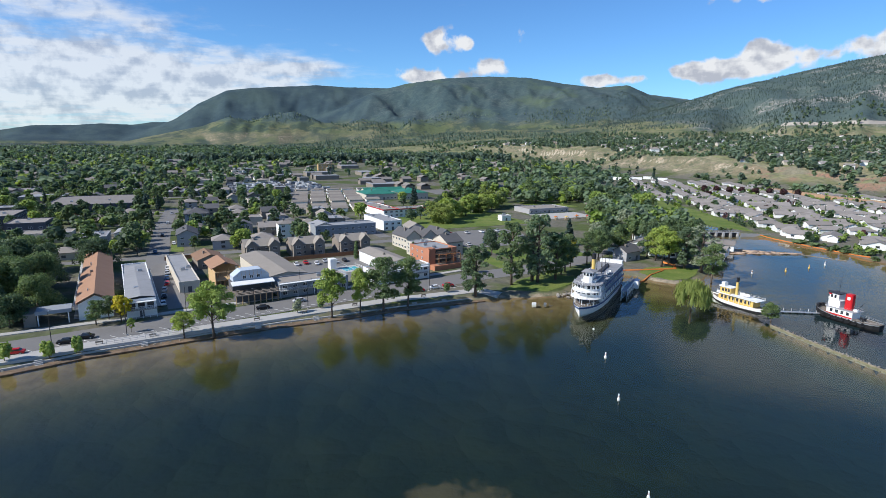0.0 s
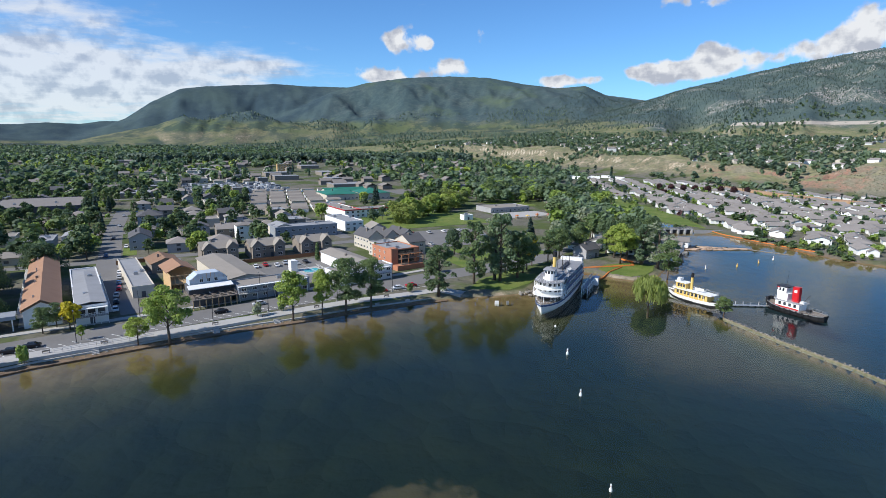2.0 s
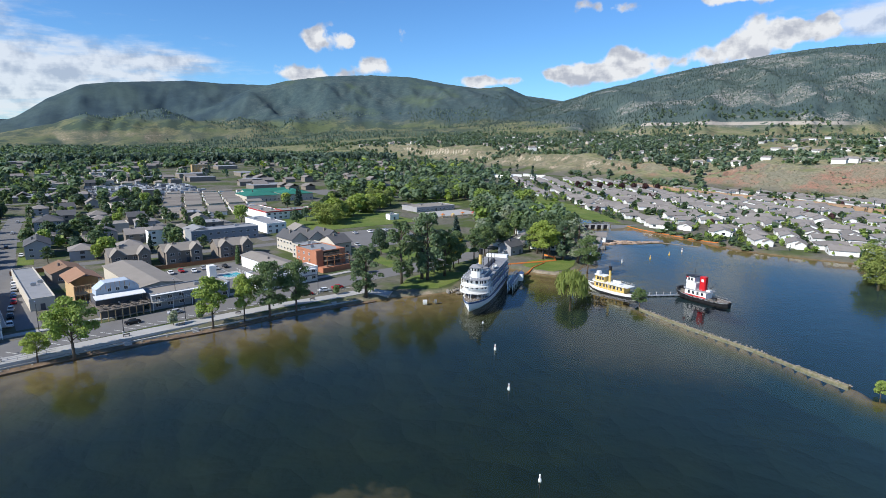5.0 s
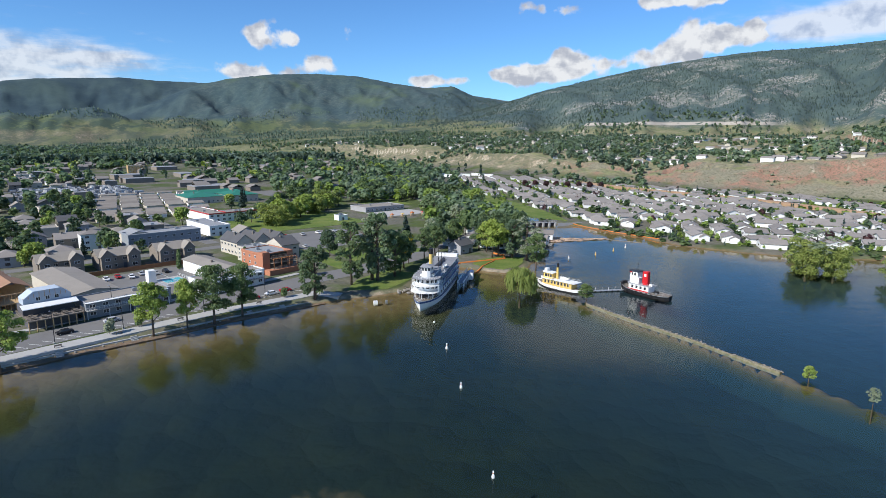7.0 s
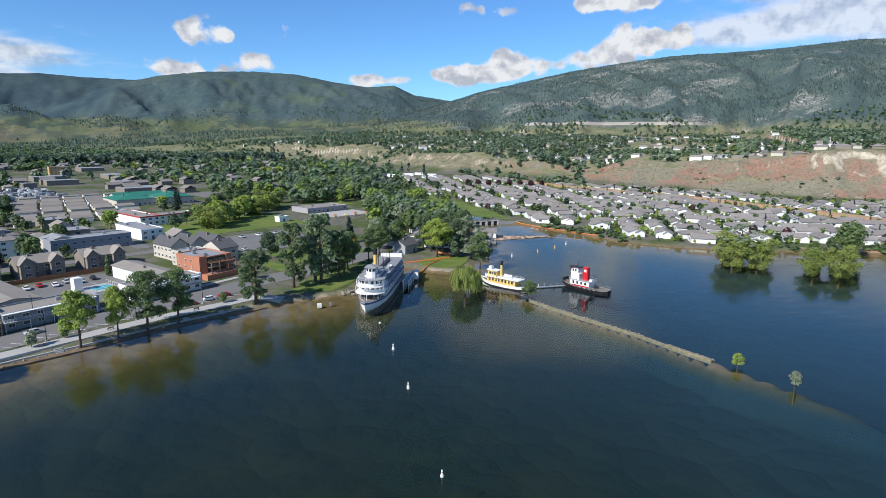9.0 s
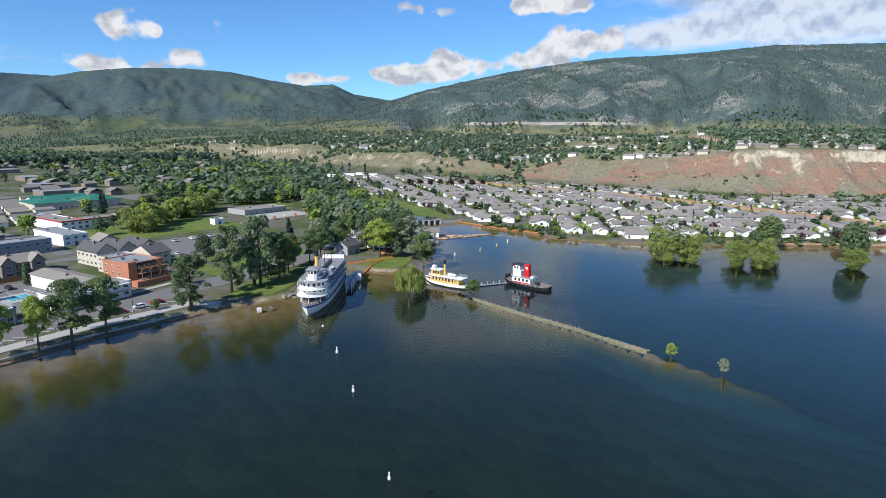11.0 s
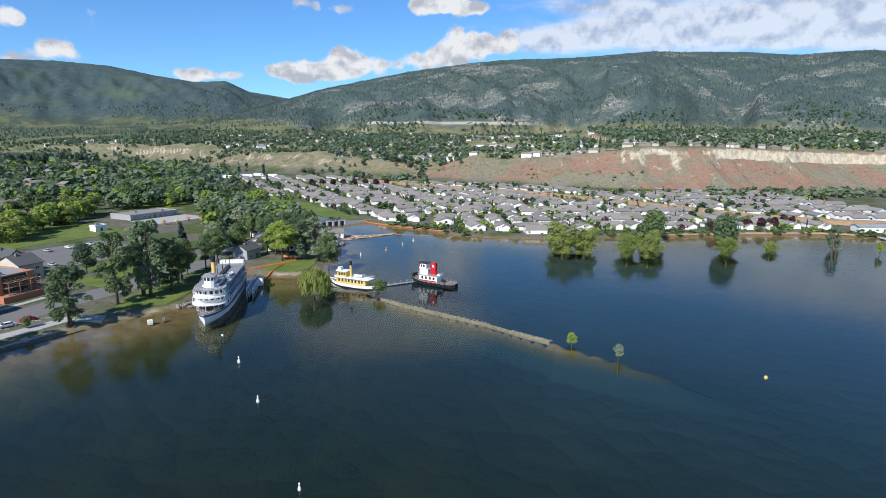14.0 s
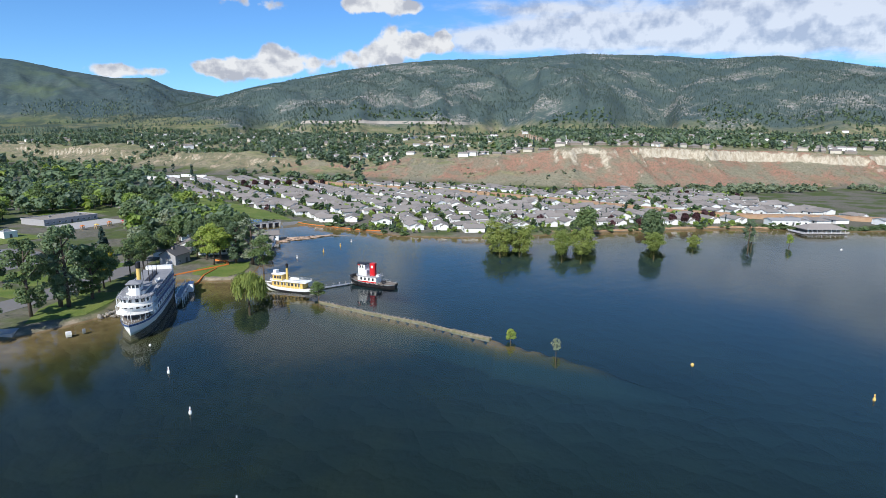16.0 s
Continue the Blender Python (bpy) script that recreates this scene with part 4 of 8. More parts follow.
# near trees along the promenade
for key, x, y, tall, wide, where in [
        ("maple_a", -67, 157, 17.6, 1.0, "in the promenade border"), ("maple_a", -75, 155.5, 8.4, 1.15, "in the promenade border"), ("maple_a", -36, 175.5, 17.0, 0.9, "beside the seawall"),
        ("maple_a", -27.5, 180.5, 16.0, 0.7, "beside the seawall"), ("maple_b", -20, 183, 20.0, 0.95, "beside the seawall"), ("maple_b", -12, 188, 18.5, 0.85, "beside the seawall"),
        ("poplar", 12, 199.5, 20.0, 1.25, "at the end of the promenade"), ("poplar", 27, 215, 25.8, 0.95, "on the lakeside lawn"), ("bare", 36, 221, 26.5, 1.15, "on the lakeside lawn"),
        ("poplar_b", 38, 219, 29, 0.95, "on the lakeside lawn"), ("poplar", 46, 224, 20.5, 1.2, "on the lakeside lawn"), ("maple_c", 50, 232, 17, 1.0, "behind the moored steamer"),
        ("gold", -99, 166, 9.0, 1.0, "in front of a motel"), ("maple_b", -104, 168, 8.0, 1.0, "in front of a motel"),
        ("shrub_light", -102.5, 138.5, 5.0, 0.8, "in a promenade planter"), ("shrub_light", -97, 142, 5.4, 0.6, "in a promenade planter"), ("shrub_light", -111, 134.5, 4.8, 0.8, "in a promenade planter"),
        ("maple_a", -91, 157, 4.6, 0.7, "in a pavement planter"), ("shrub_silver", -47.5, 176.5, 4.4, 0.8, "in a pavement planter"), ("shrub", -41, 182, 3.0, 0.9, "in a pavement planter"),
        ("shrub", 1.5, 203, 3.6, 0.8, "beside the pavement"), ("lollipop", 24, 272, 13.5, 1.0, "on the park lawn"), ("lollipop", 43.5, 273, 12.5, 1.1, "on the park lawn"),
        ("willow", 86, 187.5, 11.8, 1.18, "standing in shallow water"), ("willow_b", 228, 191.5, 17.0, 0.95, "in the flooded shore"), ("willow_b", 236.5, 185, 14.5, 0.9, "in the flooded shore"), ("bare", 233, 192, 20.0, 2.2, "in the flooded shore"),
        ("willow_b", 248, 166, 13.5, 0.95, "in the flooded shore"), ("willow_b", 256, 159.5, 14.5, 0.9, "in the flooded shore"), ("shore_a", 295, 181, 20.0, 1.15, "on the far shore"), ("shore_a", 302, 143, 22.0, 0.95, "on the far shore"),
        ("willow_b", 292.5, 137, 10.5, 1.2, "in the flooded shore"), ("willow_b", 317.5, 126.5, 6.5, 1.25, "in the flooded shore"), ("poplar_b", 350, 108, 15.0, 1.0, "in the flooded shore"),
        ("bare", 352, 107, 8, 1.6, "in the flooded shore"), ("maple_a", 354.7, 88.6, 7.5, 0.85, "in the flooded shore"),
        ("sprout", 123.8, 99.6, 4.4, 1.05, "growing out of the flooded breakwater"), ("sprout_silver", 125.6, 85.2, 5.0, 0.85, "growing out of the flooded breakwater"),
        ("maple_c", 107.3, 176.2, 6.8, 1.25, "on the breakwater by the tugboat"),
        ("maple_b", 111, 226, 17.5, 0.9, "at the edge of the lagoon"), ("maple_a", 99, 249, 19.5, 1.15, "on the lakeside lawn"), ("bare", 113, 240, 22, 1.4, "at the edge of the lagoon"),
        ("maple_b", 106, 258, 22.0, 0.95, "at the edge of the lagoon"), ("maple_c", 118, 266, 20.0, 1.0, "at the edge of the lagoon"), ("maple_c", 128, 282, 17.5, 1.0, "at the edge of the lagoon"),
        ("grove_b", 103, 266, 19.0, 0.75, "at the edge of the lagoon"), ("maple_c", 100, 270, 19.0, 1.0, "at the edge of the lagoon"), ("grove", 112, 274, 19.0, 0.7, "at the edge of the lagoon"), ("maple_a", 101, 262, 15.0, 1.0, "on the lakeside lawn"),
        ("poplar_b", 108, 246, 20.0, 1.2, "at the edge of the lagoon"), ("grove", 79, 278, 15.0, 0.8, "in the park"), ("maple_c", 53, 238, 17.0, 0.9, "behind the moored steamer"), ("gold", 57, 246, 14.0, 0.8, "behind the moored steamer"), ("maple_c", 66, 252, 15.5, 0.9, "behind the moored steamer"), ("maple_b", 74, 262, 15.0, 1.0, "behind the moored steamer"),
        ("conifer", 68, 300, 15.0, 1.2, "in the park"), ("silver", 84, 305, 13.5, 1.0, "in the park"), ("maple_c", 90, 282, 15, 1.0, "in the park"),
        ("grove_b", -158, 200, 22, 0.95, "beside a motel"), ("maple_a", -152, 192, 15.5, 1.4, "beside a motel"), ("grove", -141, 181, 19, 0.8, "beside a motel"), ("grove", -154, 186, 21, 0.95, "beside a motel"),
        ("grove", -172, 228, 17, 1.2, "beside a motel"), ("grove_b", -170, 212, 16, 1.3, "beside a motel"), ("grove", -128, 171, 15, 0.8, "beside a motel"), ("grove_b", -178, 195, 15, 1.4, "beside a motel"), ("grove", -166, 172, 14, 1.4, "beside a motel"), ("grove_b", -150, 164, 11, 1.3, "beside a motel"), ("grove", -190, 214, 16, 1.3, "beside a motel"), ("grove_b", -152, 240, 14, 1.3, "beside a motel"), ("grove_b", -137, 162, 16, 0.9, "beside a motel"), ("grove", -146, 174, 19, 0.9, "beside a motel"), ("grove", -140, 192, 18, 0.7, "beside a motel"), ("grove_b", -150, 206, 19, 0.75, "beside a motel"), ("grove_b", -129, 160, 12, 0.95, "beside a motel"), ("maple_b", -105, 163, 8.0, 1.1, "in front of a motel"), ("plum", -33, 217, 6.0, 1.0, "beside a parking lot"),
        ("column", -41, 260, 8.5, 0.9, "beside a townhouse"), ("column", -14, 262, 8.0, 0.9, "beside a townhouse"), ("shrub", 12.5, 235, 5.5, 0.8, "clipped hedge-like beside a hotel")]:
    plant(key, x, y, tall, wide, where=where)

# ---- town ----
TH = radians(24.4)
U, V = Vector((math.cos(TH), math.sin(TH))), Vector((-math.sin(TH), math.cos(TH)))


def T(a, b):
    """A place in the town: metres along the shore and inland from its middle."""
    return -36 + U.x * a + V.x * b, 176 + U.y * a + V.y * b


def at(a, b, turn=0.0, z=None):
    x, y = T(a, b)
    return pose(x, y, ground_at(x, y) if z is None else z, 0, 0, 24.4 + turn)


TAKEN = []


def building(a, b, w, d, h, roof, wall_m, roof_m, label, name="house", turn=0.0, storeys=2, rise=2.4, category="house", sides="front right", along="y", win=(1.7, 1.2), gap=3.6, fancy=True, group="", m=None):
    """A building with its front, w wide, towards the shore: walls, roof, parapet or eaves, windows floor by floor, a door."""
    TAKEN.append((*T(a, b + d / 2), max(w, d) / 2 + 3))
    ob = thing(name, m or at(a, b + d / 2, turn), label, category, group)
    x0, x1, y0, y1 = -w / 2, w / 2, -d / 2, d / 2
    bm = bmnew((x0, x1, y0, y1, -0.6, h))
    if roof == "gable":
        pts = ((x0, 0), (x1, 0)) if along == "x" else ((0, y0), (0, y1))
        if along == "y":
            for y in (y0, y1 - 0.2):
                v = [bm.verts.new(p) for p in ((x0, y, h), (x1, y, h), (0, y, h + rise), (x0, y + 0.2, h), (x1, y + 0.2, h), (0, y + 0.2, h + rise))]
                for f in ((0, 1, 2), (5, 4, 3), (0, 2, 5, 3), (1, 4, 5, 2), (0, 3, 4, 1)):
                    bm.faces.new([v[i] for i in f])
        else:
            for x in (x0, x1 - 0.2):
                v = [bm.verts.new(p) for p in ((x, y0, h), (x, y1, h), (x, 0, h + rise), (x + 0.2, y0, h), (x + 0.2, y1, h), (x + 0.2, 0, h + rise))]
                for f in ((0, 1, 2), (5, 4, 3), (0, 2, 5, 3), (1, 4, 5, 2), (0, 3, 4, 1)):
                    bm.faces.new([v[i] for i in f])
    part("wall", bm, wall_m, ob)
    rb = bmesh.new()
    if roof == "gable":
        gable(rb, x0, x1, y0, y1, h, h + rise, 0.5, along)
    elif roof == "hip":
        hip(rb, x0, x1, y0, y1, h, h + rise, 0.6)
    else:
        box(rb, x0 + 0.25, x1 - 0.25, y0 + 0.25, y1 - 0.25, h - 0.1, h + 0.08)
    part("roof", rb, roof_m, ob)
    if roof == "flat":
        p = bmnew((x0 - .1, x1 + .1, y0 - .1, y0 + .25, h - .3, h + .45), (x0 - .1, x1 + .1, y1 - .25, y1 + .1, h - .3, h + .45),
                  (x0 - .1, x0 + .25, y0 + .25, y1 - .25, h - .3, h + .45), (x1 - .25, x1 + .1, y0 + .25, y1 - .25, h - .3, h + .45))
        part("parapet", p, wall_m, ob)
        rnd = random.Random(int(w * 100 + d))
        for i in range(2 if fancy else 1):
            ux, uy = rnd.uniform(x0 * 0.6, x1 * 0.6), rnd.uniform(y0 * 0.6, y1 * 0.6)
            u = bmnew((ux, ux + 1.6, uy, uy + 1.3, h, h + 1.0), (ux + 0.2, ux + 1.4, uy + 0.2, uy + 1.1, h + 1.0, h + 1.2))
            part("roof_unit", u, METAL, ob)
    elif fancy:
        c = bmnew((x0 * 0.4, x0 * 0.4 + 0.8, y0 * 0.2, y0 * 0.2 + 0.8, h, h + rise + 0.8))
        part("chimney", c, TAUPE, ob)
    fl = (h - 0.4) / storeys
    for s in range(storeys):
        z = 0.95 + s * fl
        runs = []
        if "front" in sides:
            runs.append((w, lambda k: (k, y0, 0)))
        if "right" in sides:
            runs.append((d, lambda k: (x1, k, 90)))
        if "left" in sides:
            runs.append((d, lambda k: (x0, k, -90)))
        for length, place in runs:
            n = max(1, int((length - 1.2) / gap))
            for i in range(n):
                k = (i + 0.5) / n * length - length / 2
                x, y, tn = place(k)
                if s == 0 and tn == 0 and i == n // 2 and fancy:
                    dm = piece("door", DOOR_MESH, ob, pose(x, y, 0, 0, 0, tn))
                    continue
                window_at(ob, x, y, z, tn, min(win[0], length / n * 0.8), min(win[1], fl * 0.62), fancy)
    return ob


DOOR_MESH = data_of(bmnew((-0.55, 0.55, -0.06, 0.02, 0, 2.1), (-0.65, -0.55, -0.1, 0.02, 0, 2.2), (0.55, 0.65, -0.1, 0.02, 0, 2.2), (-0.65, 0.65, -0.1, 0.02, 2.1, 2.2)), "door", DARK_WALL)

# roads, pavements and lots
def strip(name, pts, width, z0, z1, mat, label, category, closed=False, kind="structure", drop=0.8):
    """A slab along a line; its sides go down into the ground."""
    bm = bmesh.new()
    n = len(pts)
    rows = []
    for i in range(n):
        p = Vector(pts[i])
        d = (Vector(pts[min(i + 1, n - 1)]) - Vector(pts[max(i - 1, 0)])).normalized()
        s = Vector((-d.y, d.x)) * width / 2
        g = z1 if z1 is not None else ground_at(p.x, p.y) + z0
        rows.append([bm.verts.new((*(p + s), g)), bm.verts.new((*(p - s), g)), bm.verts.new((*(p - s), g - drop)), bm.verts.new((*(p + s), g - drop))])
    for a, b in zip(rows, rows[1:]):
        for i in range(4):
            j = (i + 1) % 4
            bm.faces.new((a[i], a[j], b[j], b[i]))
    bm.faces.new(rows[0])
    bm.faces.new(rows[-1][::-1])
    return tagged(new(name, data_of(bm, name, mat)), label, category, kind=kind)


def dense(pts, step=6.0):
    out = []
    for (ax, ay), (bx, by) in zip(pts, pts[1:]):
        n = max(1, int(math.hypot(bx - ax, by - ay) / step))
        out += [(ax + (bx - ax) * i / n, ay + (by - ay) * i / n) for i in range(n)]
    return out + [pts[-1]]


def slab(name, a0, a1, b0, b1, mat, label, category, lift=0.05, kind="structure", turn=0.0):
    m = at((a0 + a1) / 2, (b0 + b1) / 2, turn)
    bm = bmnew((-(a1 - a0) / 2, (a1 - a0) / 2, -(b1 - b0) / 2, (b1 - b0) / 2, -1.0, lift))
    ob = new(name, data_of(bm, name, mat))
    ob.matrix_basis = m
    return tagged(ob, label, category, kind=kind)


LAKESHORE = [(-260, 60), (-160, 114), (-119, 142), (-85, 164), (-61, 180), (-37, 196), (-6, 215), (14, 229), (34, 240), (60, 258), (84, 290)]
road = strip("road", dense(LAKESHORE), 13.5, 0.06, None, ASPHALT_OLD, "pale worn asphalt lakeshore road", "road")
PROM = [(-125, 128), (-112, 135.5), (-98, 145.5), (-79, 156.5), (-66, 164.5), (-51, 173.5), (-36, 182), (-17, 193), (3, 201.5), (16, 208)]
pavement = strip("pavement", dense(PROM), 5.2, 0, 1.62, CONCRETE, "pale concrete lakeside promenade", "pavement")
far_walk = strip("pavement", dense([(-128, 153), (-93, 173), (-68, 189), (-43, 205), (-12, 225), (8, 239)]), 2.6, 0, 1.66, CONCRETE, "pale concrete pavement along the shop fronts", "pavement")
SEAWALL = [(-118, 127.5), (-109, 132), (-96, 143), (-78, 154), (-65, 162), (-50, 170), (-34.5, 177), (-16.5, 187), (2.5, 195), (14, 199.5)]
seawall = strip("seawall", dense(SEAWALL, 3), 0.6, 0, 0.75, CONCRETE, "low pale concrete seawall at the water's edge", "wall")
beach = strip("beach", dense([(x + 0.9, y - 1.7) for x, y in SEAWALL], 3), 2.8, 0, 0.2, BEACH, "narrow strip of brown earth and sand below the seawall", "beach")
street = strip("road", dense([(-97, 186), (-115, 220), (-133, 256), (-179, 356), (-213, 440)], 12), 9.5, 0.05, None, ASPHALT_OLD, "pale asphalt side street", "road")
for a in (-120, 24, 62):
    strip("road", dense([T(a, 130), T(a - 4, 300), T(a - 6, 620)], 12), 7, 0.04, None, ASPHALT_OLD, "narrow asphalt back street", "road")
for b in (118, 200, 290, 400, 520):
    strip("road", dense([T(-260, b), T(-60, b), T(96, b)], 12), 7.5, 0.045, None, ASPHALT_OLD, "asphalt cross street", "road")
river_path = strip("path", dense([(140, 400), (136, 425), (128, 500), (120, 600)], 10), 4, 0.06, None, ROOF_TAN, "pale gravel path along the river bank", "path")
river = strip("river", dense([(176, 356), (166, 385), (155, 420), (147, 455), (146, 490), (152, 560)], 8), 13, 0.1, None, RIVER, "slow dark blue river behind the dam", "river")
# the park
slab("playground", 194, 236, 158, 184, CONCRETE, "pale bare playground yard in the park", "playground", 0.07)
slab("lawn", 226, 262, 212, 262, LAWN, "mown green park lawn", "lawn", 0.06)
slab("parking_lot", 190, 232, 345, 400, ASPHALT_OLD, "asphalt caravan lot", "parking lot")
slab("parking_lot", 92, 142, 82, 140, ASPHALT_OLD, "broad pale asphalt parking lot in the park", "parking lot")
slab("parking_lot", -52, -45.5, 26, 100, ASPHALT, "asphalt motel parking lot", "parking lot", turn=5)
slab("parking_lot", -2, 34, 40, 84, ASPHALT_OLD, "pale asphalt parking lot behind the shops", "parking lot", turn=6)
slab("parking_lot", -40, -26, 84, 112, ASPHALT, "asphalt yard", "parking lot")
slab("lawn", 84, 92, 36, 82, LAWN, "mown green park lawn", "lawn", 0.08)
slab("lawn", 98, 140, 44, 76, LAWN, "mown green park lawn", "lawn", 0.09)
slab("lawn", 80, 172, 145, 215, LAWN, "mown green park lawn", "lawn", 0.06)
slab("lawn", -50, -44, 128, 150, LAWN, "mown green front lawn", "lawn", 0.09)
for pts, lab in (([(24, 207), (40, 206), (50, 216), (57, 228), (44, 236), (30, 222)], "mown green lakeside lawn under tall trees"),
                 ([(85, 238), (89, 230), (95, 225), (102, 227), (108, 234), (114, 245), (104, 251), (91, 247)], "low green lawn at the edge of the lagoon"),
                 ([(180, 372), (196, 352), (205, 400), (208, 520), (212, 620), (192, 620), (186, 520), (182, 440)], "strip of green grass along the river")):
    bm = bmesh.new()
    z = max(ground_at(*p) for p in pts) + 0.05
    prism(bm, pts, 0.1, min(z, 1.75))
    tagged(new("lawn", data_of(bm, "lawn", LAWN)), lab, "lawn", kind="structure")
# parking bays
for i in range(46):
    t = i / 45
    x, y = -112 + 118 * t, 139.5 + 72.5 * t + 4.5 * math.sin(math.pi * t)
    ob = new("bay_line", data_of(bmnew((-0.06, 0.06, -2.1, 2.1, -0.02, 0.012)), "bay_line", PAINT_LINE) if i == 0 else bpy.data.meshes["bay_line"])
    ob.matrix_basis = pose(x, y, ground_at(x, y) + 0.068, 0, 0, 62)
    ob.parent = road
    ob.matrix_parent_inverse = road.matrix_world.inverted()

# waterfront
building(-73.5, 24, 9.4, 88, 5.2, "gable", WHITE, ROOF_BROWN, "long two-storey white motel with a red-brown shingle roof", "motel", 6, 2, 2.4, "motel", sides="front right", gap=6)
def stepped_roof():
    """Raised stretches of shingle along the brown motel's roof."""
    ob = bpy.data.objects["motel"]
    r = bmesh.new()
    gable(r, -4.7, 4.7, -43.9, -2.0, 5.2 + 0.5, 7.6 + 0.5, 0.6, "y")
    part("roof_step", r, ROOF_BROWN, ob)
    for z in (0.2, 3.0):
        part("walkway", bmnew((-6.3, -4.7, -42, 43, z - 0.12, z + 0.06)), CONCRETE, ob)
    railing(ob, [(-6.25, -42), (-6.25, 43)], 3.0, 1.0, 2.5, WHITE, False, 0.04)
    part("canopy", bmnew((-15.5, -6.4, -45.0, -38.5, 3.9, 4.5)), BLUE_GREY, ob, "blue-grey entrance canopy")
    part("canopy_fascia", bmnew((-15.6, -6.3, -45.2, -45.0, 3.5, 4.6)), BLUE_GREY, ob)
    part("office", bmnew((-18.6, -15.5, -44.5, -34.5, -0.5, 3.9)), TAUPE, ob, "tan stucco office wall")
    for x in (-15.0, -7.3):
        part("canopy_post", bmnew((x - 0.15, x + 0.15, -44.7, -44.4, -0.4, 3.9)), WHITE, ob)
    for y in (-36, -14, 8, 30):
        part("vent", bmnew((-2.2, -1.8, y, y + 0.4, 6.6, 8.0)), METAL, ob)


stepped_roof()
building(-59, 20, 8.5, 58, 5.7, "flat", WHITE, ROOF_PALE, "long two-storey white motel with a pale metal roof", "motel", 6, 2, 0, "motel", gap=6, sides="front right")
def white_motel_details():
    ob = bpy.data.objects["motel.001"]
    for k, (y0, y1) in enumerate(((-29, -17), (-17, -3), (-3, 10), (10, 22))):
        r = bmesh.new()
        gable(r, -4.0, 4.0, y0 + 0.1, y1 - 0.1, 5.75 + 0.22 * (3 - k), 6.2 + 0.22 * (3 - k), 0.2, "y", 0.1)
        part("roof_sheet", r, ROOF_PALE, ob, "pale metal roof sheet")
    part("balcony", bmnew((-4.2, 4.2, -30.4, -29.05, 2.7, 2.86)), CONCRETE, ob)
    railing(ob, [(-4.2, -29.1), (-4.2, -30.35), (4.2, -30.35), (4.2, -29.1)], 2.86, 1.0, 0.6, WHITE, False, 0.03)
    for x in (-2.6, 0.0, 2.6):
        part("glass_door", bmnew((x - 0.95, x + 0.95, -29.08, -28.98, 2.95, 4.95)), GLASS, ob, "dark sliding glass door")
    part("side_walkway", bmnew((4.26, 5.4, -28, 28, 2.7, 2.84)), CONCRETE, ob)
    railing(ob, [(5.35, -28), (5.35, 28)], 2.84, 1.0, 2.0, WHITE, False, 0.03)


white_motel_details()
building(-44.7, 46, 7, 55, 3.8, "flat", CREAM, ROOF_PALE, "long single-storey motel with a pale flat roof", "motel", 6, 1, 0, "motel", gap=6, sides="front right")
building(-11, 38, 14, 46, 5.2, "gable", CREAM, ROOF_TAN, "large shop building with a shallow tan roof", "shop", 8, 2, 1.1, "shop", sides="right", fancy=False)
building(-0.5, 27, 26, 10, 5.0, "flat", BLUE_GREY, ROOF_TAN, "two-storey blue-grey shop wing with a tan flat roof", "shop", 8, 2, 0, "shop", gap=3.4)
building(35, 31, 26, 8, 5.6, "flat", WHITE, ROOF_TAN, "two-storey white motel with a balcony and flat roof", "motel", 8, 2, 0, "motel", gap=3.2)
building(38, 44, 10, 32, 5.0, "gable", WHITE, ROOF_TAN, "white motel wing with a weathered tan roof", "motel", 8, 1, 1.0, "motel")
building(-34, 84, 11, 16, 4.0, "gable", TAUPE, ROOF_RUST, "low brown-roofed house behind the shops", "house", 8, 1, 2.0)


def orange_hotel():
    ob = building(59.5, 47, 13.6, 17, 8.4, "flat", ORANGE_STUCCO, ROOF_PALE, "three-storey orange stucco hotel with dark timber terraces", "hotel", 9, 3, 0, "hotel", "left", win=(1.1, 1.1), gap=3.4)
    part("stair_tower", bmnew((-7.2, -4.0, -8.4, -5.0, -0.5, 9.2)), ORANGE_STUCCO, ob)
    part("corner_tower", bmnew((4.4, 7.1, -8.9, -6.0, -0.5, 8.9)), ORANGE_STUCCO, ob)
    part("plinth", bmnew((-6.6, 8.0, -12.4, -8.5, -0.5, 2.2)), ORANGE_STUCCO, ob)
    for k, z in enumerate((2.2, 4.4, 6.5)):
        part("terrace", bmnew((-3.9, 7.6, -11.3 + k * 0.9, -8.45, z, z + 0.2)), DECK_WOOD, ob)
        railing(ob, [(-3.8, -11.2 + k * 0.9), (7.5, -11.2 + k * 0.9), (7.5, -8.7)], z + 0.2, 1.0, 1.2, DECK_WOOD, False, 0.05)
        part("glazing", bmnew((-3.9, 4.3, -8.64, -8.52, z + 0.35, z + 1.9)), GLASS, ob)
    pg = bmesh.new()
    for i in range(12):
        box(pg, -3.8 + i * 1.0, -3.6 + i * 1.0, -11.4, -8.5, 6.4, 6.5)
    part("pergola", pg, FENCE_WOOD, ob)
    for x in (-3.7, 0.0, 3.9, 7.6):
        part("post", bmnew((x - 0.12, x + 0.12, -11.3, -11.05, 2.2, 6.4)), FENCE_WOOD, ob)


